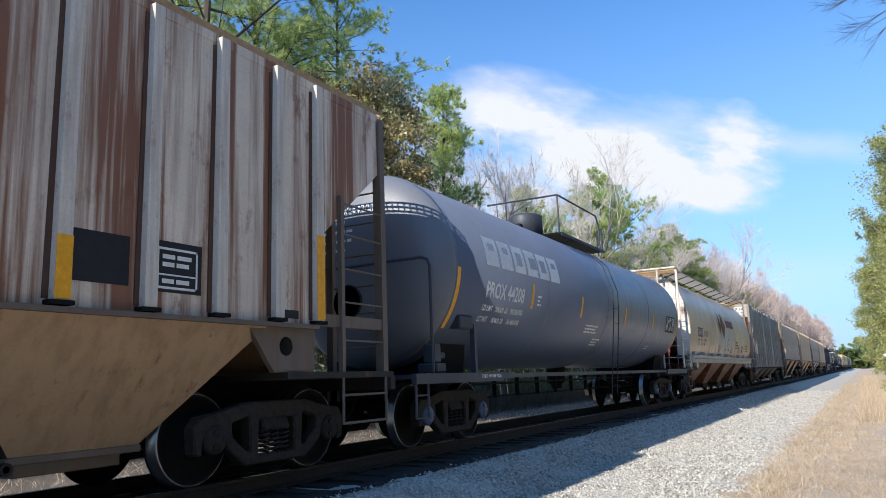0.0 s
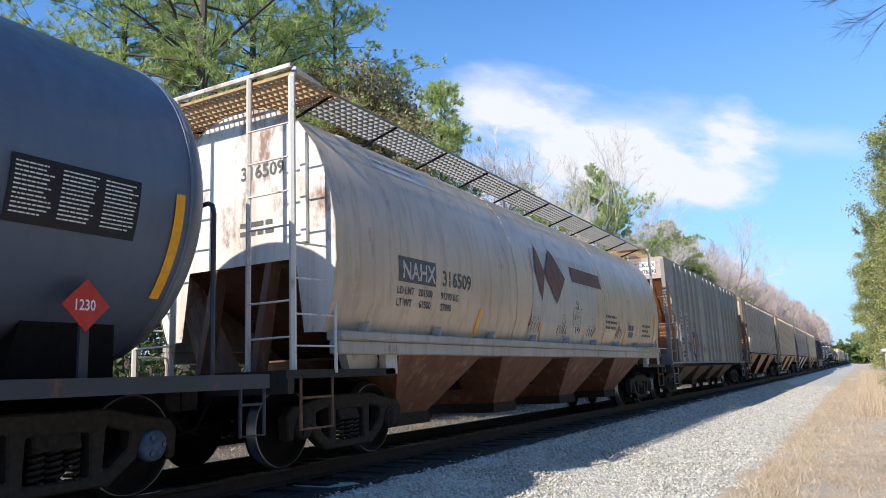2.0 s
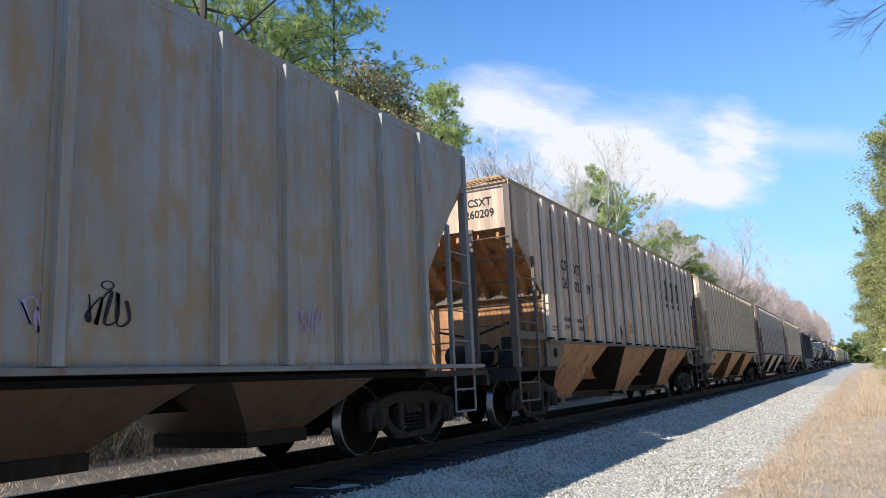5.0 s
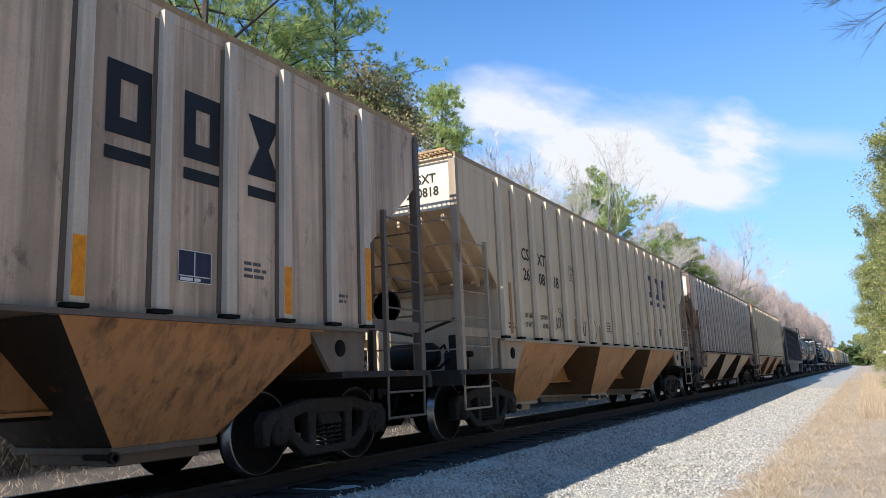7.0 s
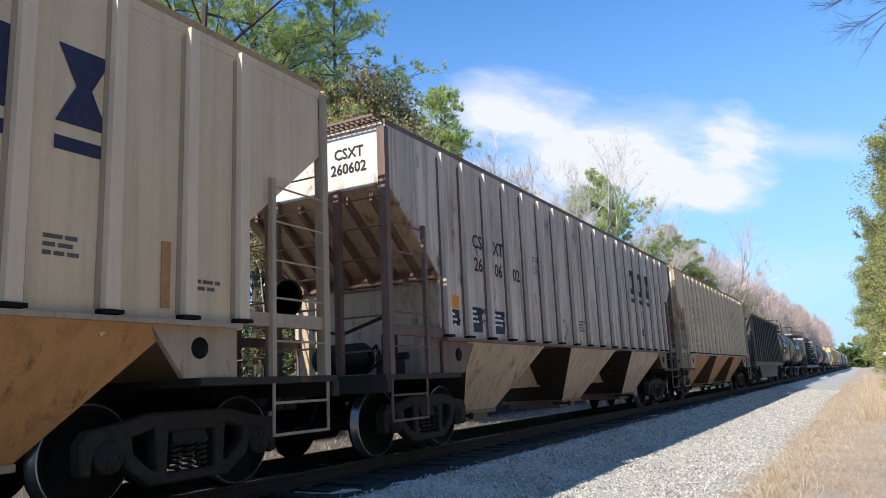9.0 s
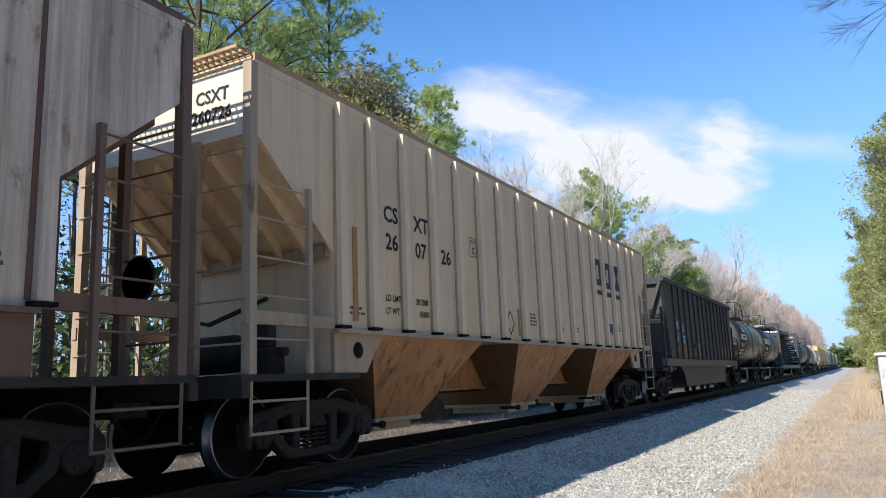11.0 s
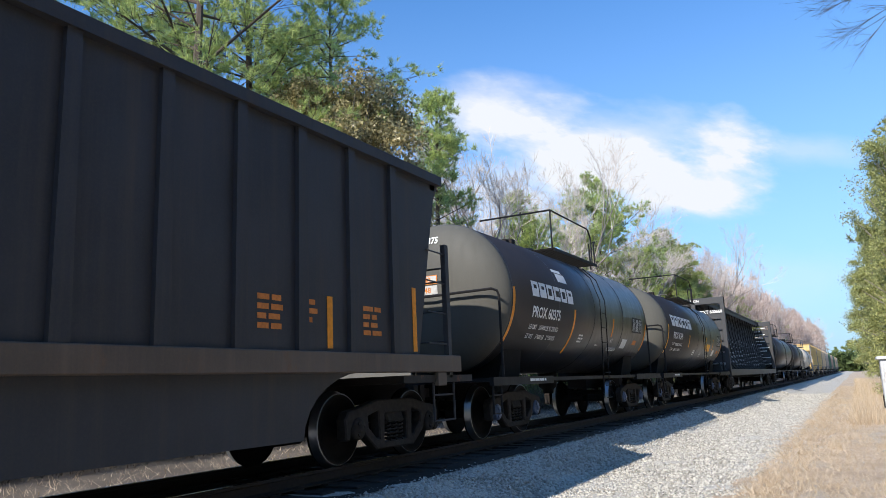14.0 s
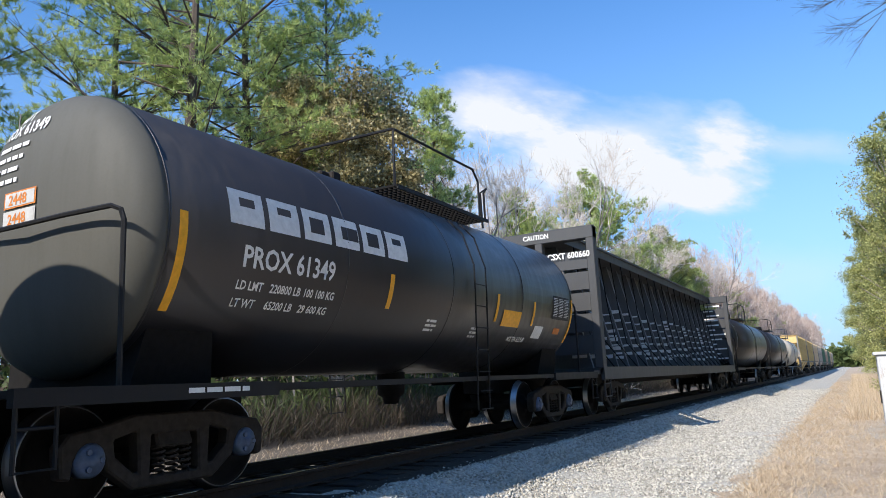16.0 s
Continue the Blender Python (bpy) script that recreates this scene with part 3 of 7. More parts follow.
# ---- the hopper with deep smooth sides ----
def deep_hopper(u, label, body, frame_mat, inner, panel, marks, half=9.05, tc=6.97):
    car = car_base("hopper_car", u, label, half)
    W, top, low = 1.38, 4.50, 1.15
    outline = [(-8.05, top), (8.05, top), (8.05, 4.05), (6.85, 2.45), (6.85, low), (-6.85, low), (-6.85, 2.45), (-8.05, 4.05)]
    for s in (-1, 1):
        part("side_sheet", extruded(outline, (s * W, s * (W - 0.03))), body, car)
        part("top_chord", boxes((s * (W - 0.03), s * (W + 0.006), -8.07, 8.07, top - 0.04, top + 0.05)), body, car)
        part("side_sill", boxes((s * (W - 0.02), s * (W + 0.07), -8.4, 8.4, low - 0.055, low)), frame_mat, car)
        bm = bmesh.new()
        prism(bm, [(-0.11, 1.16), (-0.10, top - 0.05), (0.10, top - 0.05), (0.11, 1.16)], 0, 0.014)
        prism(bm, [(-0.05, 1.16), (-0.045, top - 0.01), (0.045, top - 0.01), (0.05, 1.16)], 0.012, 0.078)
        me = bpy.data.meshes.new("stake")
        bm.to_mesh(me)
        bm.free()
        me.materials.append(body)
        for y in (-6.68, -5.82, -4.85, -3.92, -2.96, -1.40, -0.55, 0.35, 1.20, 2.85, 3.80, 4.75, 5.70, 6.68):
            o = part_mesh("stake", me, None, car, "", (s * W, y, 0))
            o.rotation_euler.z = 0 if s > 0 else math.pi
    part("roof", boxes((-W + 0.04, W - 0.04, -8.05, 8.05, top - 0.02, top + 0.10)), body, car)
    part("roof_hatch", boxes((-0.4, 0.4, -7.2, 7.2, top + 0.10, top + 0.20), bevel=0.02), body, car)
    part("roof_walk", grating(0.5, 0.95, -8.05, 8.05, top + 0.16), MESH, car)
    part("floor_sheet", boxes((-1.32, 1.32, -6.8, 6.8, 1.00, 1.06)), DARK, car)
    part("centre_sill", boxes((-0.20, 0.20, -half + 0.5, half - 0.5, 0.72, 1.0)), DARK, car)
    for yb in (-4.4, -1.5, 1.5, 4.4):
        part("hopper_bay", hull((-0.7, 0.7, yb - 0.45, yb + 0.45, 0.44), (-1.30, 1.30, yb - 1.30, yb + 1.30, 1.06)), KL_BAY, car, "grimy brown discharge bay")
        part("outlet_gate", boxes((-0.74, 0.74, yb - 0.5, yb + 0.5, 0.30, 0.45)), IRON, car)
    for e in (-1, 1):
        part("end_panel", boxes((-W, W, e * 8.04, e * 8.08, 3.88, top)), panel, car)
        part("slope_sheet", extruded([(e * 8.05, 3.98), (e * 8.05, 3.88), (e * 5.6, 1.30), (e * 5.6, 1.40)], (-W + 0.03, W - 0.03)), inner, car, "rusty sloped end sheet")
        for x in (-0.9, -0.3, 0.3, 0.9):
            part("slope_rib", extruded([(e * 7.98, 3.86), (e * 7.93, 3.70), (e * 6.85, 2.50), (e * 6.85, 2.68)], (x - 0.035, x + 0.035)), inner, car)
        part("bulkhead", boxes((-W + 0.03, W - 0.03, e * 6.80, e * 6.84, 1.05, 2.48)), inner, car)
        part("platform", boxes((-1.42, 1.42, e * 6.6, e * 8.55, 0.98, 1.06), (-1.44, 1.44, e * 8.45, e * 8.55, 0.82, 0.98)), GRIMY, car)
        for s in (-1, 1):
            part("corner_post", boxes((s * 1.28, s * 1.40, e * 8.06, e * 8.16, 1.06, top)), frame_mat, car)
            part("inner_post", boxes((s * 0.40, s * 0.48, e * 8.06, e * 8.14, 1.06, 3.95)), frame_mat, car)
            part("ladder_stile", boxes((s * 1.36, s * 1.42, e * 7.42, e * 7.48, 1.06, 3.25)), frame_mat, car)
            ladder_rungs(car, frame_mat, (1.50, 1.95, 2.40, 2.85), (s * 1.38, e * 8.11), (s * 1.40, e * 7.45))
            ladder_rungs(car, frame_mat, (1.50, 2.35, 2.80, 3.25), (s * 1.34, e * 8.16), (s * 0.44, e * 8.16))
            stirrup(car, frame_mat, s * 1.40, e * 8.10, e * 7.48, 0.46, 1.02)
        part("end_walk", grating(-0.95, 0.60, *sorted((e * 8.05, e * 8.5)), top + 0.10), KL_BAY, car, "grimy crossover grating")
        truck(car, e * tc - 0.14)
    part("air_reservoir", rod(bmesh.new(), (-0.9, -7.5, 1.75), (0.3, -7.5, 1.75), 0.24, 16), GREYPOST, car)
    part("brake_cylinder", rod(bmesh.new(), (0.35, -7.35, 1.45), (0.85, -7.35, 1.45), 0.13, 14), GREYPOST, car)
    part("brake_valve", boxes((0.95, 1.20, -7.70, -7.40, 1.06, 1.42), (1.00, 1.14, -7.62, -7.48, 1.42, 1.62), bevel=0.02), GREYPOST, car, "grey brake valve casting")
    marks(car)
    return car


# ---- tank cars ----
def round_patch(radius, zc, y0, y1, z0, z1, slant=0.0):
    me = grid_mesh(y1 - y0, radius * (math.asin((z1 - zc) / radius) - math.asin((z0 - zc) / radius)), 3, 8, slant)
    return on_round(me, radius, zc, y0, z0)


def tank_car(u, half, tc, R, zc, barrel, head, frame_mat, label, tip=1.30, dome=0.35, marks=None, pipes=False, end_bar=True, walk=1.6, blue=False, lo_z=0.98, mid=0.0):
    car = car_base("tank_car", u, label, half)
    end = tc + tip
    d = 0.30 * R
    yb = end - d
    part("barrel", shift(lathe([(-yb + 0.001, R), (yb - 0.001, R)], "y", 64), z=zc), barrel, car)
    for y in [-yb + 0.02, -yb * 0.5, 0.0, yb * 0.5, yb - 0.02]:
        part("weld_band", shift(lathe([(y - 0.012, R - 0.002), (y - 0.008, R + 0.006), (y + 0.008, R + 0.006), (y + 0.012, R - 0.002)], "y", 64), z=zc), barrel, car)
    for e in (-1, 1):
        prof = [(e * (yb + d * math.sin(a)), max(0.001, R * math.cos(a) ** 0.62)) for a in np.linspace(0, math.pi / 2, 14)]
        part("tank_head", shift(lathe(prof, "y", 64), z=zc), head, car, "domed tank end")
        part("draft_sill", boxes((-0.26, 0.26, e * (tc - 1.6), e * (half - 0.5), 0.72, 1.06)), DARK, car)
        part("saddle", hull((-0.9, 0.9, *sorted((e * (tc - 0.5), e * (tc + 0.5))), 0.98), (-1.02, 1.02, *sorted((e * (tc - 0.4), e * (tc + 0.4))), zc - R * 0.68)), DARK, car)
        part("platform", boxes((-1.378, 1.378, e * (tc - 0.9), e * (half - 0.24), lo_z, lo_z + 0.06)), frame_mat, car, "end walkway")
        for s in (-1, 1):
            part("end_sill", boxes((s * 1.38, s * 1.46, e * (tc - 0.9), e * (half - 0.24), lo_z - 0.07, lo_z + 0.07)), frame_mat, car)
        for s in (-1, 1):
            stirrup(car, frame_mat, s * 1.42, e * (half - 0.28), e * (half - 0.60), 0.46, lo_z)
            if end_bar:
                pts = [(s * 1.34, e * (end - 0.02), lo_z + 0.04), (s * 1.34, e * (end - 0.02), zc - 0.10), (s * 1.31, e * (end - 0.01), zc - 0.01), (s * 1.22, e * (end + 0.02), zc + 0.03), (s * 0.7, e * (end + 0.10), zc + 0.01), (0, e * (end + 0.14), zc - 0.01)]
                part("hand_rail", pipe(pts, 0.024), frame_mat, car, "bent tubular end hand rail")
        truck(car, e * tc - 0.10, blue)
    for s in (-1, 1):
        part("side_rail", boxes((s * 1.34, s * 1.42, -tc + 0.85, tc - 0.85, lo_z - 0.02, lo_z + 0.05)), frame_mat, car, "long side sill")
        lx = max(R + 0.07, 1.45)
        for y in (mid - 0.22, mid + 0.20):
            part("ladder_stile", pipe([(s * 1.43, y, 0.50), (s * lx, y, zc - 0.2), (s * lx, y, zc + 0.25), (s * (R * 0.88 + 0.06), y, zc + R * 0.55), (s * R * 0.70, y, zc + R * 0.78)], 0.014), frame_mat, car)
        ladder_rungs(car, frame_mat, (0.52, 0.80, 1.10, 1.45, 1.80, 2.15, 2.5), (s * lx, mid - 0.22), (s * lx, mid + 0.20), 0.010)
    top = zc + R
    part("manway", shift(lathe([(0, 0.40), (dome, 0.40), (dome + 0.05, 0.36), (dome + 0.06, 0.001)], "z", 24), 0, mid - 1.45, top - 0.06), frame_mat, car, "round dome housing on the tank")
    part("manway_valve", boxes((-0.12, 0.12, mid - 2.1, mid - 1.9, top - 0.03, top + 0.22), (-0.05, 0.05, mid - 2.3, mid - 2.1, top + 0.10, top + 0.2), bevel=0.02), IRON, car)
    part("top_walk", grating(0.35, 0.95, mid - walk, mid + walk, top - 0.06), DARK, car, "grating platform beside the dome")
    part("top_walk", grating(-0.95, -0.35, mid - walk, mid + walk, top - 0.06), DARK, car)
    for s in (-1, 1):
        part("walk_edge", boxes((s * 0.93, s * 0.96, mid - walk, mid + walk, top - 0.09, top - 0.03)), frame_mat, car)
    x = 0.90
    part("top_rail", pipe([(x, mid - walk, top - 0.05), (x, mid - walk, top + 0.86), (x, mid + walk - 0.45, top + 0.86), (x, mid + walk - 0.25, top + 0.66), (x, mid + walk - 0.25, top - 0.05)], 0.022), frame_mat, car, "tubular guard rail")
    part("top_rail", pipe([(x, mid + walk - 0.02, top - 0.05), (x, mid + walk - 0.02, top + 0.50), (x, mid + walk + 0.10, top + 0.60), (x * 0.75, mid + walk + 0.30, top + 0.60), (x * 0.75, mid + walk + 0.34, top - 0.1)], 0.022), frame_mat, car)
    part("top_rail", pipe([(-0.90, mid - walk, top + 0.86), (0.90, mid - walk, top + 0.86)], 0.022), frame_mat, car)
    if pipes:
        for z, x in ((0.86, 0.5), (0.62, 0.45)):
            part("brake_pipe", rod(bmesh.new(), (x, -tc + 0.7, z), (x, tc - 0.7, z), 0.018), DARK, car)
        for k in range(11):
            y = -tc + 1.5 + k * (2 * tc - 3) / 10
            part("pipe_hanger", boxes((0.44, 0.52, y - 0.015, y + 0.015, 0.60, 0.98)), DARK, car)
    part("outlet", shift(lathe([(0.66, 0.12), (0.76, 0.14), (0.82, 0.22), (zc - R + 0.1, 0.24)], "z", 16), 0.0, 0.3, 0), DARK, car)
    if marks:
        marks(car, R, zc, yb)
    return car


def block_logo(car, R, zc, y, z, h, w, ink):
    """The owner's name as six plain white blocks."""
    for k in range(6):
        hole = ((0.30, 0.75, 0.52, 0.78), (0.30, 0.75, 0.55, 0.78), (0.24, 0.76, 0.25, 0.75), (0.30, 1.0, 0.28, 0.72), (0.24, 0.76, 0.25, 0.75), (0.30, 0.75, 0.55, 0.78))[k]
        hole = tuple(min(v, 0.98) for v in hole)
        lettering(car, on_round(grid_mesh(w * 0.86, h, 2, 6, 0, hole), R + 0.006, zc, y + k * w, z), ink, "plain white block of the owner's emblem")


# ---- the smooth, round-sided covered hopper ----
def round_hopper(u, label, body, sill, end_mat, bay, marks, half=9.10, tc=6.97):
    car = car_base("hopper_car", u, label, half)
    side = [(1.30, 1.52), (1.44, 1.90), (1.50, 2.35), (1.49, 2.80), (1.40, 3.30), (1.22, 3.75), (0.95, 4.12), (0.62, 4.34), (0.30, 4.43), (0, 4.45)]
    ring = side + [(-x, z) for x, z in side[-2::-1]]
    bm = bmesh.new()
    rows = [[bm.verts.new((x, y, z)) for x, z in ring] for y in (-7.85, -7.80, -2.6, 2.6, 7.80, 7.85)]
    for p, q in zip(rows, rows[1:]):
        for k in range(len(ring) - 1):
            f = bm.faces.new((p[k], p[k + 1], q[k + 1], q[k]))
            f.smooth = True
    part("shell", bm, body, car, "curved riveted hopper body")
    for y in (-7.83, -2.6, 2.6, 7.83):
        b2 = bmesh.new()
        rs = [[b2.verts.new((x * k, yy, 2.6 + (z - 2.6) * k)) for x, z in ring] for yy, k in ((y - 0.025, 1.0), (y - 0.02, 1.006), (y + 0.02, 1.006), (y + 0.025, 1.0))]
        for p, q in zip(rs, rs[1:]):
            for k in range(len(ring) - 1):
                b2.faces.new((p[k], p[k + 1], q[k + 1], q[k]))
        part("seam_band", b2, body, car)
    for s in (-1, 1):
        part("side_sill", boxes((s * 1.26, s * 1.50, -7.75, 7.75, 1.42, 1.53), (s * 1.30, s * 1.47, -7.75, 7.75, 1.26, 1.42), bevel=0.015), sill, car, "heavy box side sill")
        for k in range(9):
            y = -7.2 + 14.4 * k / 8
            part("sill_clip", extruded([(y - 0.03, 1.53), (y + 0.03, 1.53), (y + 0.03, 1.66), (y - 0.03, 1.56)], (s * 1.34, s * 1.47)), sill, car)
        part("drip_flap", boxes((s * 1.30, s * 1.62, 5.9, 8.0, 1.52, 1.545)), sill, car)
    for e in (-1, 1):
        bm = bmesh.new()
        up = [bm.verts.new((x * 0.995, e * 7.845, z)) for x, z in ring + [(-1.02, 1.53), (-0.90, 2.42), (0.90, 2.42), (1.02, 1.53)]]
        bm.faces.new(up)
        part("end_sheet", bm, end_mat, car, "flat white end sheet cut out over the truck")
        part("slope_sheet", extruded([(e * 7.84, 2.60), (e * 7.80, 2.52), (e * 5.6, 1.30), (e * 5.6, 1.40)], (-1.22, 1.22)), bay, car)
        for x in (-1.20, 1.20):
            part("end_leg", extruded([(e * 7.84, 2.56), (e * 7.55, 2.56), (e * 6.60, 1.09), (e * 7.30, 1.09)], (x - 0.06, x + 0.06)), end_mat, car)
        for x in (-0.45, 0.45):
            part("end_strut", extruded([(e * 7.80, 2.56), (e * 7.62, 2.56), (e * 7.9, 1.09), (e * 8.1, 1.09)], (x - 0.05, x + 0.05)), bay, car)
        part("platform", boxes((-1.40, 1.40, e * 6.5, e * 8.6, 1.00, 1.09), (-1.42, 1.42, e * 8.5, e * 8.6, 0.84, 1.0)), GRIMY, car)
        for s in (-1, 1):
            part("end_post", pipe([(s * 1.28, e * 8.35, 1.09), (s * 1.28, e * 8.35, 4.45), (s * 1.20, e * 8.20, 4.62), (s * 1.10, e * 7.6, 4.62)], 0.040), end_mat, car)
            part("end_post", pipe([(s * 0.62, e * 8.35, 1.09), (s * 0.62, e * 8.35, 4.60)], 0.032), end_mat, car)
            part("ladder_stile", pipe([(s * 1.40, e * 7.75, 1.05), (s * 1.40, e * 7.75, 2.6)], 0.022), end_mat, car)
            ladder_rungs(car, end_mat, (1.35, 1.70, 2.1, 2.5), (s * 1.30, e * 8.35), (s * 1.40, e * 7.75))
            ladder_rungs(car, end_mat, (1.45, 1.85, 2.7, 3.1, 3.5, 3.9), (s * 1.28, e * 8.37), (s * 0.62, e * 8.37))
            stirrup(car, bay, s * 1.38, e * 8.35, e * 7.80, 0.46, 1.04)
        part("end_rail", pipe([(-1.28, e * 8.35, 4.60), (1.28, e * 8.35, 4.60)], 0.035), end_mat, car)
        part("end_walk", grating(-1.25, 1.25, *sorted((e * 7.4, e * 8.32)), 4.50), MESH, car, "rusty crossover grating")
        truck(car, e * tc - 0.10)
    for s in (-1, 1):
        part("roof_walk", grating(*sorted((s * 0.55, s * 1.22)), -7.6, 7.6, 4.52), GREYPOST, car, "grey overhanging roof grating")
        for k in range(11):
            y = -7.5 + 15 * k / 10
            part("walk_bracket", pipe([(s * 0.60, y, 4.34), (s * 1.22, y, 4.52)], 0.018), DARK, car)
    for k in range(6):
        part("roof_hatch", shift(lathe([(0, 0.33), (0.10, 0.33), (0.14, 0.26), (0.15, 0.001)], "z", 20), 0, -6 + 2.4 * k, 4.43), end_mat, car)
    for yb in (-5.0, -1.7, 1.7, 5.0):
        part("hopper_bay", hull((-0.68, 0.68, yb - 0.45, yb + 0.45, 0.44), (-1.30, 1.30, yb - 1.25, yb + 1.25, 1.28)), bay, car, "rust-stained discharge bay")
        part("outlet_gate", boxes((-0.72, 0.72, yb - 0.5, yb + 0.5, 0.28, 0.45)), IRON, car)
    part("floor_sheet", boxes((-1.25, 1.25, -6.6, 6.6, 1.25, 1.275)), bay, car)
    part("centre_sill", boxes((-0.2, 0.2, -half + 0.5, half - 0.5, 0.72, 1.02)), DARK, car)
    for y in (-6.72, 6.45):
        part("jack_pad", boxes((1.30, 1.40, y, y + 0.27, 1.02, 1.26)), PATCH, car)
    marks(car)
    return car


def on_bulge(me, y, z):
    """Lay a flat mark on the round hopper's side."""
    zs, xs = (1.52, 1.90, 2.35, 2.80, 3.30, 3.75, 4.12, 4.34), (1.30, 1.44, 1.50, 1.49, 1.40, 1.22, 0.95, 0.62)
    for v in me.vertices:
        h = z + v.co.y
        v.co = (float(np.interp(h, zs, xs)) + 0.008, y + v.co.x, h)
    return me


# ---- the gondola with a deep tub ----
def gondola(u, label, body, sill, half=9.0, tc=6.90):
    car = car_base("gondola_car", u, label, half)
    W, top = 1.40, 4.00
    outline = [(-7.60, top), (7.60, top), (6.90, 1.38), (-6.90, 1.38)]
    for s in (-1, 1):
        part("side_sheet", extruded(outline, (s * W, s * (W - 0.03))), body, car)
        part("top_chord", boxes((s * (W - 0.05), s * (W + 0.09), -7.64, 7.64, top - 0.08, top + 0.06)), body, car)
        part("side_sill", boxes((s * (W - 0.10), s * (W + 0.08), -8.05, 8.05, 1.14, 1.38), bevel=0.012), sill, car, "scraped rusty side sill")
        bm = bmesh.new()
        prism(bm, [(-0.09, 1.38), (-0.07, top - 0.08), (0.07, top - 0.08), (0.09, 1.38)], 0, 0.055)
        me = bpy.data.meshes.new("rib")
        bm.to_mesh(me)
        bm.free()
        me.materials.append(body)
        for k in range(14):
            o = part_mesh("rib", me, None, car, "", (s * W, -6.02 + k * 0.95, 0))
            o.rotation_euler.z = 0 if s > 0 else math.pi
    for e in (-1, 1):
        # Sunlight is put into the ends' grey; the sides keep the black paint.
        part("end_sheet", extruded([(e * 7.50, 3.86), (e * 7.46, 3.86), (e * 6.86, 1.10), (e * 6.90, 1.10)], (-W + 0.03, W - 0.03)), END_LIT, car, "sloping end sheet of the black car, sunlight put into its grey")
        part("end_chord", boxes((-W, W, e * 7.44, e * 7.62, 3.84, 4.05)), body, car)
        for s in (-1, 1):
            part("end_wing", extruded([(e * 7.60, 3.84), (e * 7.48, 3.84), (e * 6.95, 1.40), (e * 7.02, 1.40)], (s * (W - 0.06), s * (W - 0.035))), body, car)
            part("end_diagonal", pipe([(s * 1.34, e * 7.60, 3.86), (s * 0.92, e * 7.42, 2.90)], 0.065, 4), END_LIT, car, "sloping corner brace of the end")
            part("corner_post", boxes((s * 1.34, s * 1.42, e * 7.78, e * 7.88, 1.06, 3.05)), body, car)
            ladder_rungs(car, body, (1.55, 2.0, 2.45, 2.9), (s * 1.38, e * 7.83), (s * 1.42, e * 7.20))
            ladder_rungs(car, body, (1.6, 2.05, 2.5), (s * 1.38, e * 7.85), (s * 0.85, e * 7.85))
            stirrup(car, body, s * 1.38, e * 7.95, e * 7.35, 0.46, 1.10)
            part("cross_rail", pipe([(s * 1.36, e * 7.83, 2.70), (0, e * 7.83, 2.70)], 0.014), body, car)
        part("platform", boxes((-1.42, 1.42, e * 6.5, e * 8.5, 1.00, 1.10)), GRIMY, car)
        for s in (-1, 1):
            part("jack_bracket", boxes((s * 1.40, s * 1.47, e * 7.35, e * 7.60, 0.95, 1.14), bevel=0.01), sill, car)
        truck(car, e * tc - 0.10)
    part("floor_sheet", boxes((-1.35, 1.35, -6.6, 6.6, 1.20, 1.24)), body, car)
    arc = [(-5.75, 1.16)] + [(-5.75 + 1.0 * math.sin(a) * 1.2, 1.16 - 0.74 * (1 - math.cos(a))) for a in np.linspace(0.3, math.pi / 2, 7)]
    arc += [(-y, z) for y, z in arc[::-1]]
    part("tub", extruded(arc, (-1.34, 1.34)), body, car, "deep rounded tub between the trucks")
    part("centre_sill", boxes((-0.2, 0.2, -half + 0.5, half - 0.5, 0.72, 1.02)), DARK, car)
    return car


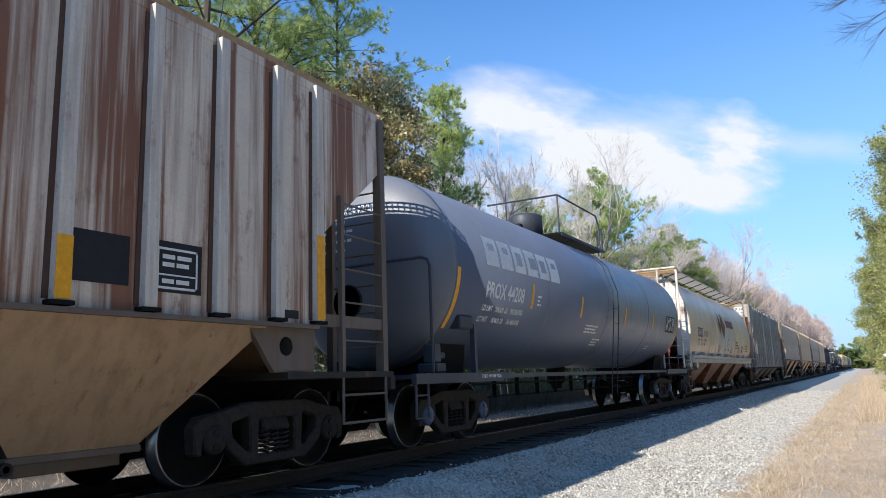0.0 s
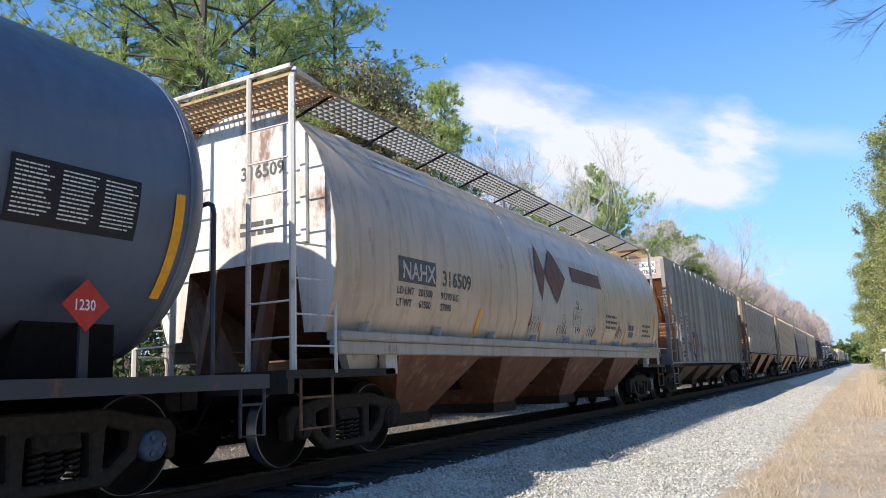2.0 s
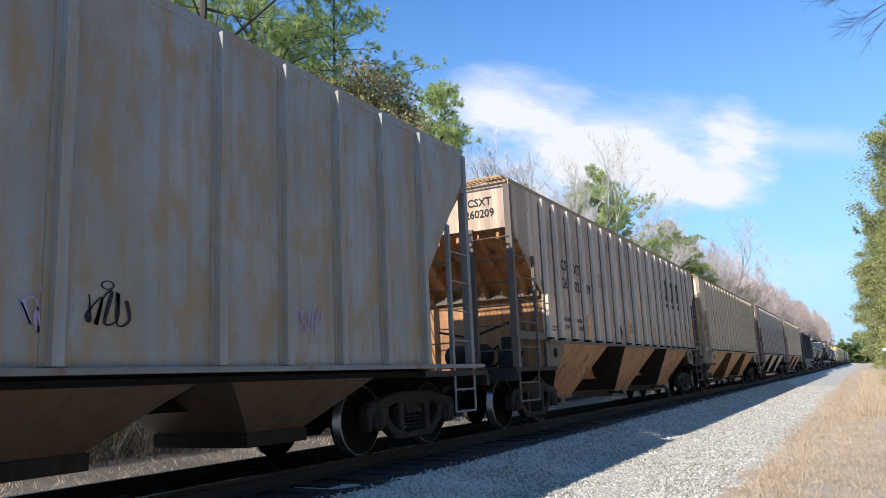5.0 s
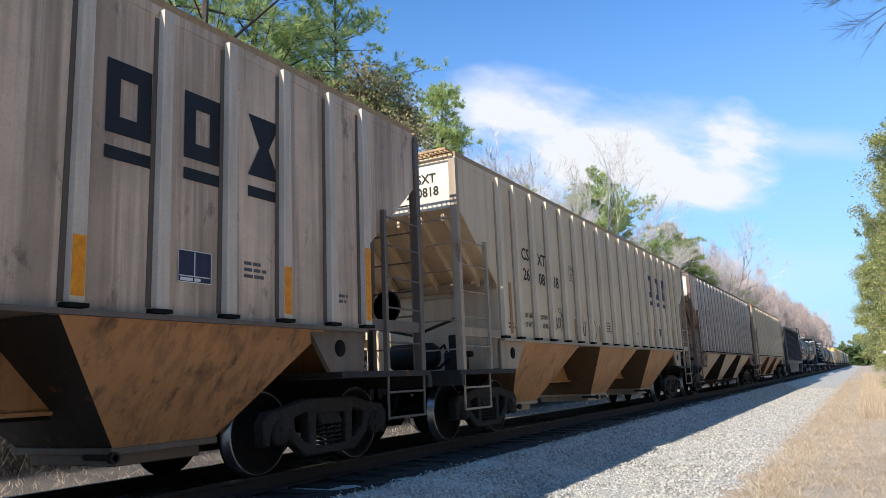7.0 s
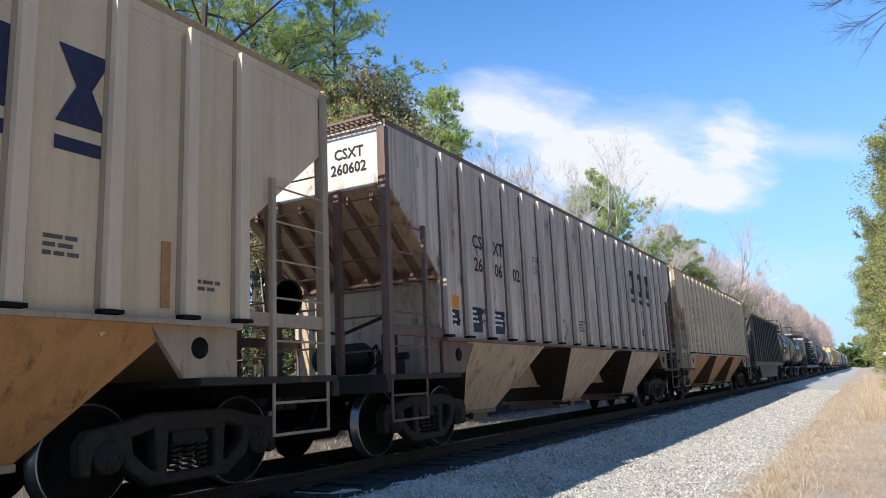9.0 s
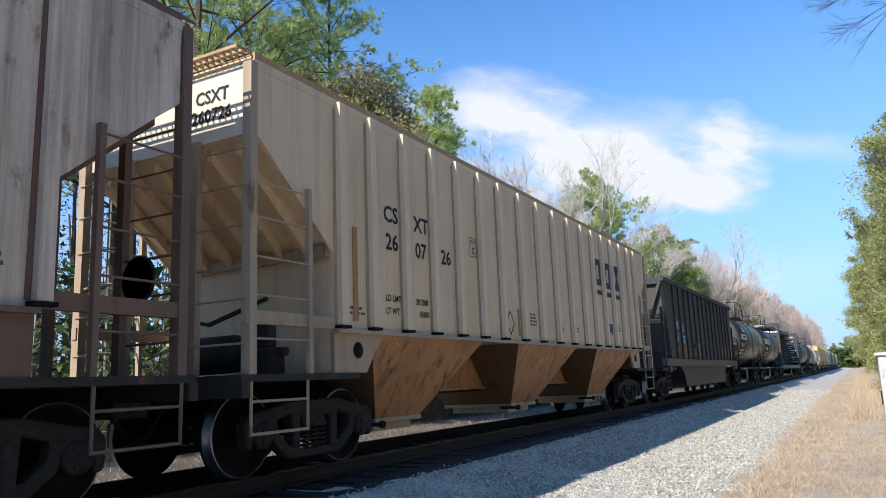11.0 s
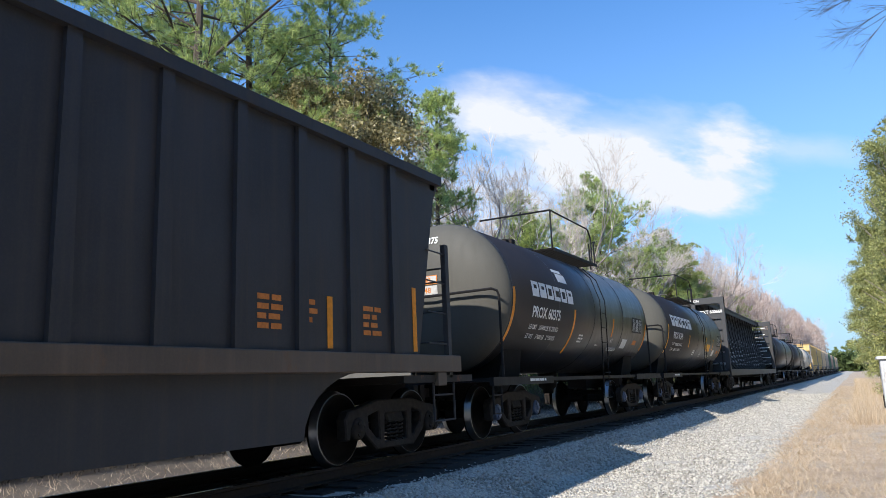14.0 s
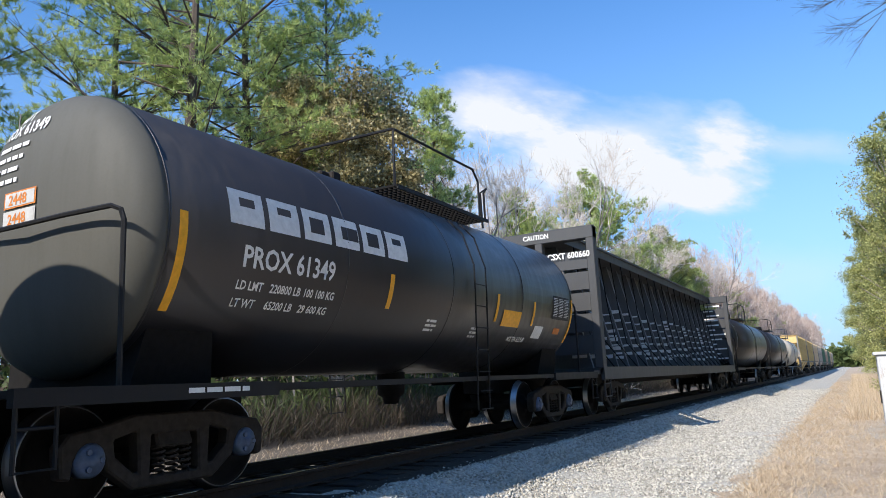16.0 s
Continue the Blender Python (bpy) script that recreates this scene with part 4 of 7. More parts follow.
# ---- the centre-beam flat car with lumber ----
def centre_beam(u, label, body, wrap, half=12.1, tc=9.2):
    car = car_base("flat_car", u, label, half)
    end, top = 11.2, 4.62
    part("deck", boxes((-1.42, 1.42, -end, end, 1.00, 1.14), (1.36, 1.45, -end, end, 0.86, 1.16), (-1.45, -1.36, -end, end, 0.86, 1.16)), body, car)
    part("centre_sill", boxes((-0.25, 0.25, -half + 0.5, half - 0.5, 0.70, 1.0)), DARK, car)
    part("top_chord", boxes((-0.55, 0.55, -end + 0.1, end - 0.1, top - 0.28, top - 0.02), (-0.60, 0.60, -end + 0.1, end - 0.1, top - 0.06, top)), body, car, "wide top chord of the centre beam")
    for k in range(19):
        y = -end + 0.9 + k * (2 * end - 1.8) / 18
        part("beam_post", hull((-0.92, 0.92, y - 0.05, y + 0.05, 1.14), (-0.16, 0.16, y - 0.05, y + 0.05, top - 0.28)), BEAM_GREY, car, "tapered grey upright of the centre beam")
        for j, z in enumerate(np.arange(1.42, 2.95, 0.13)):
            w = 0.90 - 0.76 * (z - 1.0) / 3.2
            skip = math.sin(7.3 * k + 3.1 * j)
            if skip > -0.35:
                part("bright_band", boxes((w * (0.30 + 0.25 * math.sin(5 * z + 2 * k)), w - 0.02, y - 0.060, y - 0.052, z, z + 0.075 + 0.035 * math.sin(2.7 * j + k))), wrap, car)
        for s in (-1, 1):
            part("strap", pipe([(s * 0.52, y + 0.3, top - 0.2), (s * 0.62, y + 0.42, 3.0), (s * 0.80, y + 0.35, 1.9), (s * 1.36, y + 0.3, 1.16)], 0.018), DARK, car)
    for k in range(18):
        y = -end + 0.9 + (k + 0.5) * (2 * end - 1.8) / 18
        part("web_panel", boxes((-0.05, 0.05, y - 0.40, y + 0.40, 1.14, top - 0.30)), body, car)
    for e in (-1, 1):
        part("bulkhead_post", boxes((1.24, 1.44, e * end, e * (end - 0.28), 1.14, top), (-1.44, -1.24, e * end, e * (end - 0.28), 1.14, top), (-0.1, 0.1, e * end, e * (end - 0.2), 1.14, top), bevel=0.015), body, car)
        part("bulkhead_beam", boxes((-1.44, 1.44, e * (end + 0.01), e * (end - 0.30), top - 0.30, top + 0.02), bevel=0.015), body, car)
        for k in range(5):
            z = 1.5 + k * 0.52
            part("bulkhead_board", boxes((-1.26, 1.26, e * (end - 0.05), e * (end - 0.12), z, z + 0.44)), body, car)
        stirrup(car, body, 1.4, e * (half - 1.0), e * (half - 1.5), 0.46, 1.0)
        part("platform", boxes((-1.35, 1.35, e * end, e * (half - 0.4), 1.0, 1.08)), body, car)
        truck(car, e * tc - 0.10)
    return car


# ---- the train, in the order in which it passes ----
RUST_W = paint("rusty_white_paint", (0.748, 0.660, 0.550), (0.20, 0.085, 0.045), 0.9, 0.26, 0.6, 0.0, 0.14, (0.235, 0.092, 0.045), 0.95)
RUST_EDGE = paint("rust_brown_edge", (0.10, 0.05, 0.035), (0.05, 0.03, 0.02), 0.5, 0.2)
RUST_S = paint("pale_rusty_stake", (0.688, 0.632, 0.550), (0.20, 0.11, 0.07), 0.8, 0.25)
RUST_B = paint("dusty_cream_bay", (0.449, 0.296, 0.168), (0.16, 0.09, 0.05), 0.5, 0.15)
TANKGREY = paint("slate_grey_tank_paint", (0.128, 0.156, 0.222), (0.07, 0.07, 0.075), 0.2, 0.0, 0.34, 0.0, 0.05)
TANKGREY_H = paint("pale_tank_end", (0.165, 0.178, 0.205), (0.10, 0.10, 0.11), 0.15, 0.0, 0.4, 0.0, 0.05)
GREYFRAME = paint("slate_frame_paint", (0.040, 0.046, 0.062), (0.045, 0.05, 0.045), 0.4, 0.1, 0.5)
NAHX = paint("pale_grey_hopper_paint", (0.594, 0.469, 0.343), (0.25, 0.16, 0.095), 0.65, 0.10, 0.30, 0.0, 0.12, (0.30, 0.19, 0.11))
NAHX_S = paint("grey_sill_paint", (0.444, 0.408, 0.360), (0.20, 0.15, 0.11), 0.5, 0.15, 0.45)
NAHX_E = paint("white_end_paint", (0.72, 0.68, 0.62), (0.40, 0.20, 0.10), 0.5, 0.42)
NAHX_B = paint("rust_red_bay", (0.19, 0.085, 0.048), (0.07, 0.035, 0.02), 0.6, 0.35, 0.6, 0.0, 0.2, (0.34, 0.24, 0.16))
KL_BODY = paint("blue_grey_hopper_paint", (0.336, 0.366, 0.372), (0.34, 0.225, 0.12), 0.8, 0.65, 0.55, 0.0, 0.16, (0.37, 0.25, 0.125), 0.30)
KL_IN = paint("rust_brown_steel", (0.34, 0.135, 0.055), (0.13, 0.05, 0.028), 0.5, 0.25)
KL_BAY = paint("grimy_brown_bay", (0.13, 0.085, 0.055), (0.05, 0.033, 0.022), 0.6, 0.2)
KL_P = paint("rust_stained_end_panel", (0.44, 0.36, 0.31), (0.30, 0.17, 0.11), 0.55, 0.30)
GREYPOST = paint("grey_post_paint", (0.240, 0.240, 0.234), (0.15, 0.10, 0.07), 0.4, 0.15)
DIRTY = paint("soot_stained_hopper_paint", (0.710, 0.532, 0.389), (0.12, 0.082, 0.06), 0.5, 0.16, 0.65, 0.0, 0.22, (0.17, 0.115, 0.085), 0.45)
DIRTY_S = paint("pale_stake_paint", (0.675, 0.562, 0.444), (0.14, 0.10, 0.08), 0.5, 0.05)
DIRTY_F = paint("brown_frame_paint", (0.15, 0.115, 0.09), (0.09, 0.06, 0.045), 0.5, 0.2)
DIRTY_B = paint("tan_bay_paint", (0.469, 0.230, 0.097), (0.09, 0.05, 0.03), 0.75, 0.34, 0.6, 0.0, 0.2, (0.06, 0.038, 0.026))
TAN = paint("cream_hopper_paint", (0.727, 0.555, 0.360), (0.33, 0.225, 0.135), 0.42, 0.0, 0.55, 0.0, 0.07)
TAN_S = paint("pale_cream_stake", (0.768, 0.603, 0.418), (0.38, 0.28, 0.18), 0.3, 0.0, 0.55, 0.0, 0.05)
TAN_F = paint("cream_frame_paint", (0.416, 0.319, 0.221), (0.16, 0.11, 0.08), 0.4, 0.08)
TAN_B = paint("buff_bay_paint", (0.544, 0.266, 0.097), (0.17, 0.095, 0.045), 0.6, 0.20, 0.55, 0.0, 0.16, (0.15, 0.08, 0.04))
TAN_P = paint("bright_cream_end", (0.70, 0.64, 0.52), (0.40, 0.30, 0.2), 0.2, 0.03)
WHT = paint("chalky_hopper_paint", (0.700, 0.590, 0.480), (0.15, 0.09, 0.06), 0.85, 0.22, 0.6, 0.0, 0.12, (0.15, 0.09, 0.06), 0.30)
WHT_F = paint("rust_frame_paint", (0.17, 0.10, 0.075), (0.07, 0.04, 0.03), 0.5, 0.3)
WHT_P = paint("flaking_white_end", (0.70, 0.67, 0.60), (0.30, 0.17, 0.10), 0.5, 0.38)
WHT_B = paint("stained_bay_paint", (0.552, 0.414, 0.287), (0.15, 0.09, 0.06), 0.6, 0.25)
BLACKCAR = paint("faded_black_gondola_paint", (0.0360, 0.0365, 0.0420), (0.098, 0.076, 0.056), 0.42, 0.0, 0.55, 0.0, 0.2, gloss=0.35)
BLACKSILL = paint("scraped_black_sill", (0.105, 0.076, 0.056), (0.20, 0.135, 0.09), 0.5, 0.16, 0.6, 0.0, 0.2, (0.14, 0.08, 0.045))
TANKBLACK = paint("black_tank_paint", (0.0150, 0.0140, 0.0160), (0.036, 0.028, 0.027), 0.25, 0.0, 0.34, 0.0, 0.12, gloss=0.6)
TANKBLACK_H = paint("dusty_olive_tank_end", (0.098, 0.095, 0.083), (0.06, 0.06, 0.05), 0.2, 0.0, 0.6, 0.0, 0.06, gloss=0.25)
BLACKFRAME = paint("black_frame_paint", (0.012, 0.012, 0.0135), (0.026, 0.022, 0.019), 0.35, 0.0, 0.55, gloss=0.25)
END_LIT = paint("sunlit_grey_end_sheet", (0.085, 0.085, 0.083), (0.05, 0.045, 0.04), 0.4, 0.0, 0.6, 0.0, 0.15)
BEAM_GREY = paint("dull_grey_beam_paint", (0.095, 0.097, 0.10), (0.05, 0.045, 0.04), 0.5, 0.0, 0.55, 0.0, 0.15)
BEAM = paint("black_flat_car_paint", (0.040, 0.042, 0.047), (0.08, 0.07, 0.06), 0.3, 0.0, 0.5)
PALETANK = paint("beige_tank_paint", (0.552, 0.504, 0.432), (0.2, 0.15, 0.1), 0.3, 0.05, 0.5)
SAFFRON = paint("yellow_hopper_paint", (0.672, 0.480, 0.204), (0.3, 0.18, 0.07), 0.3, 0.05)
GREENCAR = paint("green_hopper_paint", (0.10, 0.20, 0.12), (0.1, 0.08, 0.05), 0.3, 0.05)
MAROON = paint("faded_maroon_paint", (0.150, 0.058, 0.040), (0.30, 0.21, 0.16), 0.55, 0.2, 0.6, 0.0, 0.2, (0.21, 0.12, 0.085))
PURPLE = plain("purple_spray_paint", (0.11, 0.055, 0.15), 0.6, 0.0, 0.25)
LILAC = plain("pale_lilac_spray_paint", (0.42, 0.34, 0.50), 0.6, 0.0, 0.15)
PATCH = plain("white_patch_paint", (0.52, 0.51, 0.49), 0.55, 0.0, 0.1)
GREYINK = plain("worn_grey_lettering", (0.12, 0.115, 0.11), 0.6, 0.0, 0.3)
LINERED = plain("orange_stencil", (0.60, 0.20, 0.04), 0.6, 0.0, 0.25)

# Inner bay sheets: dirt plus the shade below the car, both in the colour.
SOOT_SHADE = paint("sooty_shaded_inner_sheet", (0.030, 0.022, 0.017), (0.015, 0.011, 0.009), 0.4, 0.1, 0.8)
SHADE_BROWN = paint("shaded_brown_inner_sheet", (0.15, 0.088, 0.045), (0.06, 0.035, 0.02), 0.5, 0.1, 0.8)
NAHX_PATCH = paint("pale_patch_paint", (0.540, 0.504, 0.450), (0.26, 0.19, 0.13), 0.5, 0.0, 0.45, 0.0, 0.1)
RNG = random.Random(11)


def smooth_point(p, u):
    """A point between p[1] and p[2] on a smooth curve through four points."""
    return 0.5 * (2 * p[1] + (p[2] - p[0]) * u + (2 * p[0] - 5 * p[1] + 4 * p[2] - p[3]) * u * u + (3 * p[1] - p[0] - 3 * p[2] + p[3]) * u ** 3)


def scrawl(car, x, y, z, w, h, mat, seed, lay=None):
    """A loose looping line of spray paint."""
    rng, pts = random.Random(seed), []
    knots, n = [], 15
    for k in range(n):
        knots.append(Vector((w * (-0.08 + 1.16 * k / (n - 1) + 0.13 * math.sin(2.4 * k + seed)), h * (0.5 + 0.46 * math.sin(k * 2.1 + rng.uniform(-0.7, 0.7))), 0)))
    for k in range(1, n - 2):
        for u in np.linspace(0, 1, 6)[:-1]:
            pts.append(smooth_point(knots[k - 1:k + 3], u))
    bm = bmesh.new()
    last = None
    for k in range(1, len(pts) - 1):
        d = (pts[k + 1] - pts[k - 1]).normalized()
        wide = 0.013 + 0.006 * math.sin(k * 0.5 + seed)
        m = Vector((-d.y, d.x, 0)) * wide
        pair = [bm.verts.new(pts[k] - m), bm.verts.new(pts[k] + m)]
        if last:
            bm.faces.new((last[0], pair[0], pair[1], last[1]))
        last = pair
    ring = [bm.verts.new((w * (0.5 + 0.16 * r * math.cos(q)), h * (1.14 + 0.13 * r * math.sin(q)), 0)) for r in (0.75, 1.0) for q in np.linspace(0, 2 * math.pi, 13)[:-1]]
    for k in range(12):
        j = (k + 1) % 12
        bm.faces.new((ring[k], ring[12 + k], ring[12 + j], ring[j]))
    me = bpy.data.meshes.new("mark")
    bm.to_mesh(me)
    bm.free()
    lettering(car, lay(me, y, z) if lay else on_side(me, x, y, z), mat, "sprayed scribble")


def marks_rusty(car):
    x = 1.366
    for y, z1 in ((3.92, 2.15), (7.02, 2.62)):
        tape(car, YELLOW, 1.4475, y + 0.08, 1.66, z1, 0.135)
    part_mesh("data_panel", on_side(grid_mesh(0.62, 0.42), x, 4.02, 1.82), BLACKPAINT, car, "black painted patch")
    part_mesh("data_panel", on_side(grid_mesh(0.60, 0.46), x, 4.83, 1.80), BLACKPAINT, car, "black data panel with white frame")
    p = car.children[-1]
    y0, z0 = 4.92, 1.83
    for a, b, c, d in ((0.0, 0.46, 0.0, 0.022), (0.0, 0.46, 0.35, 0.372), (0.0, 0.022, 0.0, 0.372), (0.438, 0.46, 0.0, 0.372), (0.0, 0.46, 0.12, 0.135)):
        lettering(p, on_side(grid_mesh(b - a, d - c), x + 0.003, y0 + a, z0 + c), WHITEPAINT)
    for z in (0.27, 0.20, 0.05):
        lettering(p, on_side(bars(0.34, 1, 0.04, 0.02, RNG, 0.1), x + 0.003, y0 + 0.06, z0 + z), WHITEPAINT)
    lettering(car, on_side(grid_mesh(0.36, 0.09), x, 6.45, 1.66), BLACKPAINT)


def marks_klrx(car):
    x = 1.388
    for text, y, z in (("KL", -6.42, 2.62), ("RX", -5.48, 2.57), ("475", -6.50, 2.16), ("290", -5.55, 2.14)):
        part_mesh("number_patch", on_side(grid_mesh(0.58, 0.37), x, (-6.53 if y < -6 else -5.64), z - 0.06), PATCH, car, "white painted patch")
        lettering(car, on_side(glyphs(text, 0.25, 0.85), x + 0.004, y, z), BLACKPAINT)
    for y, z, w, n in ((-6.45, 1.88, 0.55, 2), (-5.3, 1.75, 0.45, 1), (-6.4, 1.45, 0.6, 2), (-4.4, 1.4, 0.4, 2)):
        lettering(car, on_side(bars(w, n, 0.075, 0.05, RNG), x, y, z), BLACKPAINT)
    for q in ((0, 0.30, 0, 0.012), (0, 0.30, 0.33, 0.342), (0, 0.012, 0, 0.342), (0.288, 0.30, 0, 0.342)):
        lettering(car, on_side(grid_mesh(q[1] - q[0], q[3] - q[2]), x, -4.62 + q[0], 2.20 + q[2]), BLACKPAINT)
    tape(car, YELLOW, x, -6.72, 1.5, 2.6, 0.10)
    def over_stakes(y):
        d = abs(y + 3.92)
        return 1.38 + (0.082 if d < 0.051 else 0.019 if d < 0.112 else 0.008)

    def sprayed(y0, y1, lower, upper, lift=0.0):
        """Paint laid in narrow strips over the sheet and the stake on it."""
        bm, n = bmesh.new(), max(4, round((y1 - y0) / 0.025))
        for k in range(n):
            p, q = y0 + (y1 - y0) * k / n, y0 + (y1 - y0) * (k + 1) / n
            x1 = over_stakes((p + q) / 2) + lift
            bm.faces.new([bm.verts.new(v) for v in ((x1, p, lower(p)), (x1, q, lower(q)), (x1, q, upper(q)), (x1, p, upper(p)))])
        me = bpy.data.meshes.new("mark")
        bm.to_mesh(me)
        bm.free()
        return me

    yc, zc, ry, rz = -4.16, 1.68, 0.62, 0.56
    bulge = lambda y: math.sqrt(max(0.0004, 1 - ((y - yc) / ry) ** 2))
    p = part_mesh("sprayed_shape", sprayed(yc - ry, yc + ry, lambda y: zc - rz * bulge(y), lambda y: zc + rz * bulge(y)), PURPLE, car, "purple sprayed oval with an orange bar")
    lettering(p, sprayed(yc - 0.10, yc + 0.06, lambda y: 1.46, lambda y: 2.02, 0.004), YELLOW)
    for k in (-1, 1):
        y0, y1 = sorted((yc + k * 0.12, yc + k * 0.52))
        lettering(p, sprayed(y0, y1, lambda y: zc - (rz - 0.04) * bulge(y), lambda y: 1.24 + 0.55 * abs(y - yc) ** 1.2, 0.004), LILAC)
    for k in range(9):
        scrawl(car, x, -6.4 + RNG.random() * 12.5, 1.35 + RNG.random() * 0.35, 0.4, 0.3, RNG.choice((BLACKPAINT, GREYINK, LILAC)), 40 + k)
    for text, z in (("KLRX", 4.28), ("475290", 4.06)):
        part_mesh("number_patch", on_end(grid_mesh(0.52, 0.21), 0.58, -8.088, z - 0.035), WHITEPAINT, car, "white painted patch")
        lettering(car, on_end(glyphs(text, 0.13, 0.9), 0.68 if len(text) < 5 else 0.61, -8.092, z), BLACKPAINT)


def marks_nahx(car):
    b = part_mesh("name_panel", on_bulge(grid_mesh(0.98, 0.34, 2, 6), -6.50, 2.22), GREYINK, car, "dark stencilled panel")
    m = on_bulge(glyphs("NAHX", 0.23, 0.92), -6.42, 2.27)
    for v in m.vertices:
        v.co.x += 0.006
    lettering(b, m, PATCH)
    lettering(car, on_bulge(glyphs("316509", 0.22, 0.98), -5.34, 2.26), GREYINK)
    for text, y, z in (("LD LMT", -6.52, 2.06), ("LT WT", -6.52, 1.90), ("201500", -5.98, 2.06), ("61500", -5.95, 1.90), ("91390 KG", -5.35, 2.06), ("27890", -5.35, 1.90)):
        lettering(car, on_bulge(glyphs(text, 0.10, 0.9), y, z), GREYINK)
    part_mesh("patch", on_bulge(grid_mesh(3.7, 1.75, 3, 10, 0.14), -2.0, 1.56), NAHX_PATCH, car, "repainted pale patch")
    for y, hw in ((-1.50, 0.24), (-0.70, 0.58)):
        bm = bmesh.new()
        bm.faces.new([bm.verts.new(v) for v in ((0, -0.56, 0), (hw, 0, 0), (0, 0.56, 0), (-hw, 0, 0))])
        me = bpy.data.meshes.new("mark")
        bmesh.ops.subdivide_edges(bm, edges=bm.edges[:], cuts=3, use_grid_fill=True)
        bm.to_mesh(me)
        bm.free()
        me = on_bulge(me, y, 2.86)
        for v in me.vertices:
            v.co.x += 0.02
        lettering(car, me, MAROON, "maroon diamond")
    me = on_bulge(grid_mesh(2.05, 0.33, 2, 4), 0.34, 2.84)
    for v in me.vertices:
        v.co.x += 0.004
    lettering(car, me, MAROON, "maroon band")
    for y, z0 in ((-4.15, 1.56), (-1.45, 1.56), (1.1, 1.56), (4.25, 1.56), (7.22, 1.56), (7.30, 2.05)):
        lettering(car, on_bulge(grid_mesh(0.09, 0.44, 1, 4, 0.12), y, z0), YELLOW, "faded yellow tape")
    for k, (y, z) in enumerate(((-0.5, 1.65), (0.35, 1.75), (1.3, 1.65), (0.3, 2.0), (3.5, 1.7), (-2.0, 1.7))):
        scrawl(car, 0, y, z, 0.55, 0.36, BLACKPAINT if k < 4 else MAROON, 70 + k, on_bulge)
    me = on_bulge(grid_mesh(1.7, 0.30, 3, 3), -6.6, 3.80)
    part_mesh("poster", me, PATCH, car, "torn pale sticker high on the side")
    lettering(car, on_bulge(bars(1.5, 2, 0.07, 0.05, RNG), -6.5, 4.0), GREYINK)
    q = part_mesh("data_panel", on_bulge(grid_mesh(0.50, 0.36, 1, 3), 4.62, 1.76), PATCH, car, "small boxed data panel")
    for y, z, w, h in ((4.645, 1.955, 0.21, 0.14), (4.885, 1.955, 0.21, 0.14), (4.645, 1.785, 0.45, 0.14)):
        me = on_bulge(grid_mesh(w, h), y, z)
        for v in me.vertices:
            v.co.x += 0.004
        lettering(q, me, GREYINK)
    lettering(car, on_bulge(bars(1.3, 3, 0.06, 0.07, RNG), 2.6, 2.2), GREYINK)
    lettering(car, on_bulge(bars(1.0, 3, 0.06, 0.07, RNG), 6.0, 2.1), GREYINK)
    lettering(car, on_end(glyphs("316509", 0.17), 0.0, -7.852, 3.52), GREYINK)
    lettering(car, on_end(bars(0.6, 2, 0.06, 0.05, RNG), 0.0, -7.852, 2.9), GREYINK)
    for x in (-1.06, 1.06):
        part("stiffener", boxes((x - 0.04, x + 0.04, -7.90, -7.85, 2.60, 3.95)), NAHX_E, car)


def tank_marks(text, number, rows, ink, y0, zl, hl, wl, tapes, tape_mat, table, placard, extra=(), size=0.86, tall=0.21, drop=0.0, slide=0.0):
    def put(car, R, zc, yb):
        r = R + 0.006
        block_logo(car, R, zc, y0, zl, hl, wl, ink)
        lettering(car, on_round(glyphs(text + " " + number, tall, size), r, zc, y0 + 0.02 + slide, zl - 0.395 - drop), ink)
        for k, row in enumerate(rows):
            for s, dy in row:
                lettering(car, on_round(glyphs(s, 0.095, 0.85), r, zc, y0 + dy + slide, zl - 0.62 - 0.9 * drop - 0.17 * k), ink)
        for y, z0, z1, w in tapes:
            lettering(car, round_patch(r, zc, y, y + w, z0, z1), tape_mat, "strip of reflective tape")
        ta, tb, tc, td = table
        p = part_mesh("data_table", round_patch(r, zc, ta, tb, tc, td), BLACKPAINT, car, "stencilled table of small print")
        for k in range(3):
            lettering(p, on_round(bars((tb - ta) / 3 - 0.05, 12, (td - tc) / 40, (td - tc) / 23, RNG, 0.25), r + 0.003, zc, ta + 0.03 + k * (tb - ta) / 3, td - 0.06), ink)
        for y, z, w, n in extra:
            lettering(car, on_round(bars(w, n, 0.04, 0.035, RNG), r, zc, y, z), ink)
        if placard:
            q = part("placard", extruded([(-0.21, 0), (0, 0.21), (0.21, 0), (0, -0.21)], (0, 0.01)), RED, car, "red diamond hazard placard")
            q.location = (1.36, yb - 0.90, 1.62)
            part("placard_bracket", boxes((1.33, 1.36, yb - 0.94, yb - 0.86, 1.02, 1.62)), GREYFRAME, car)
            lettering(q, on_side(glyphs(placard, 0.085, 0.8), 0.014, -0.115, -0.04), WHITEPAINT)
    return put


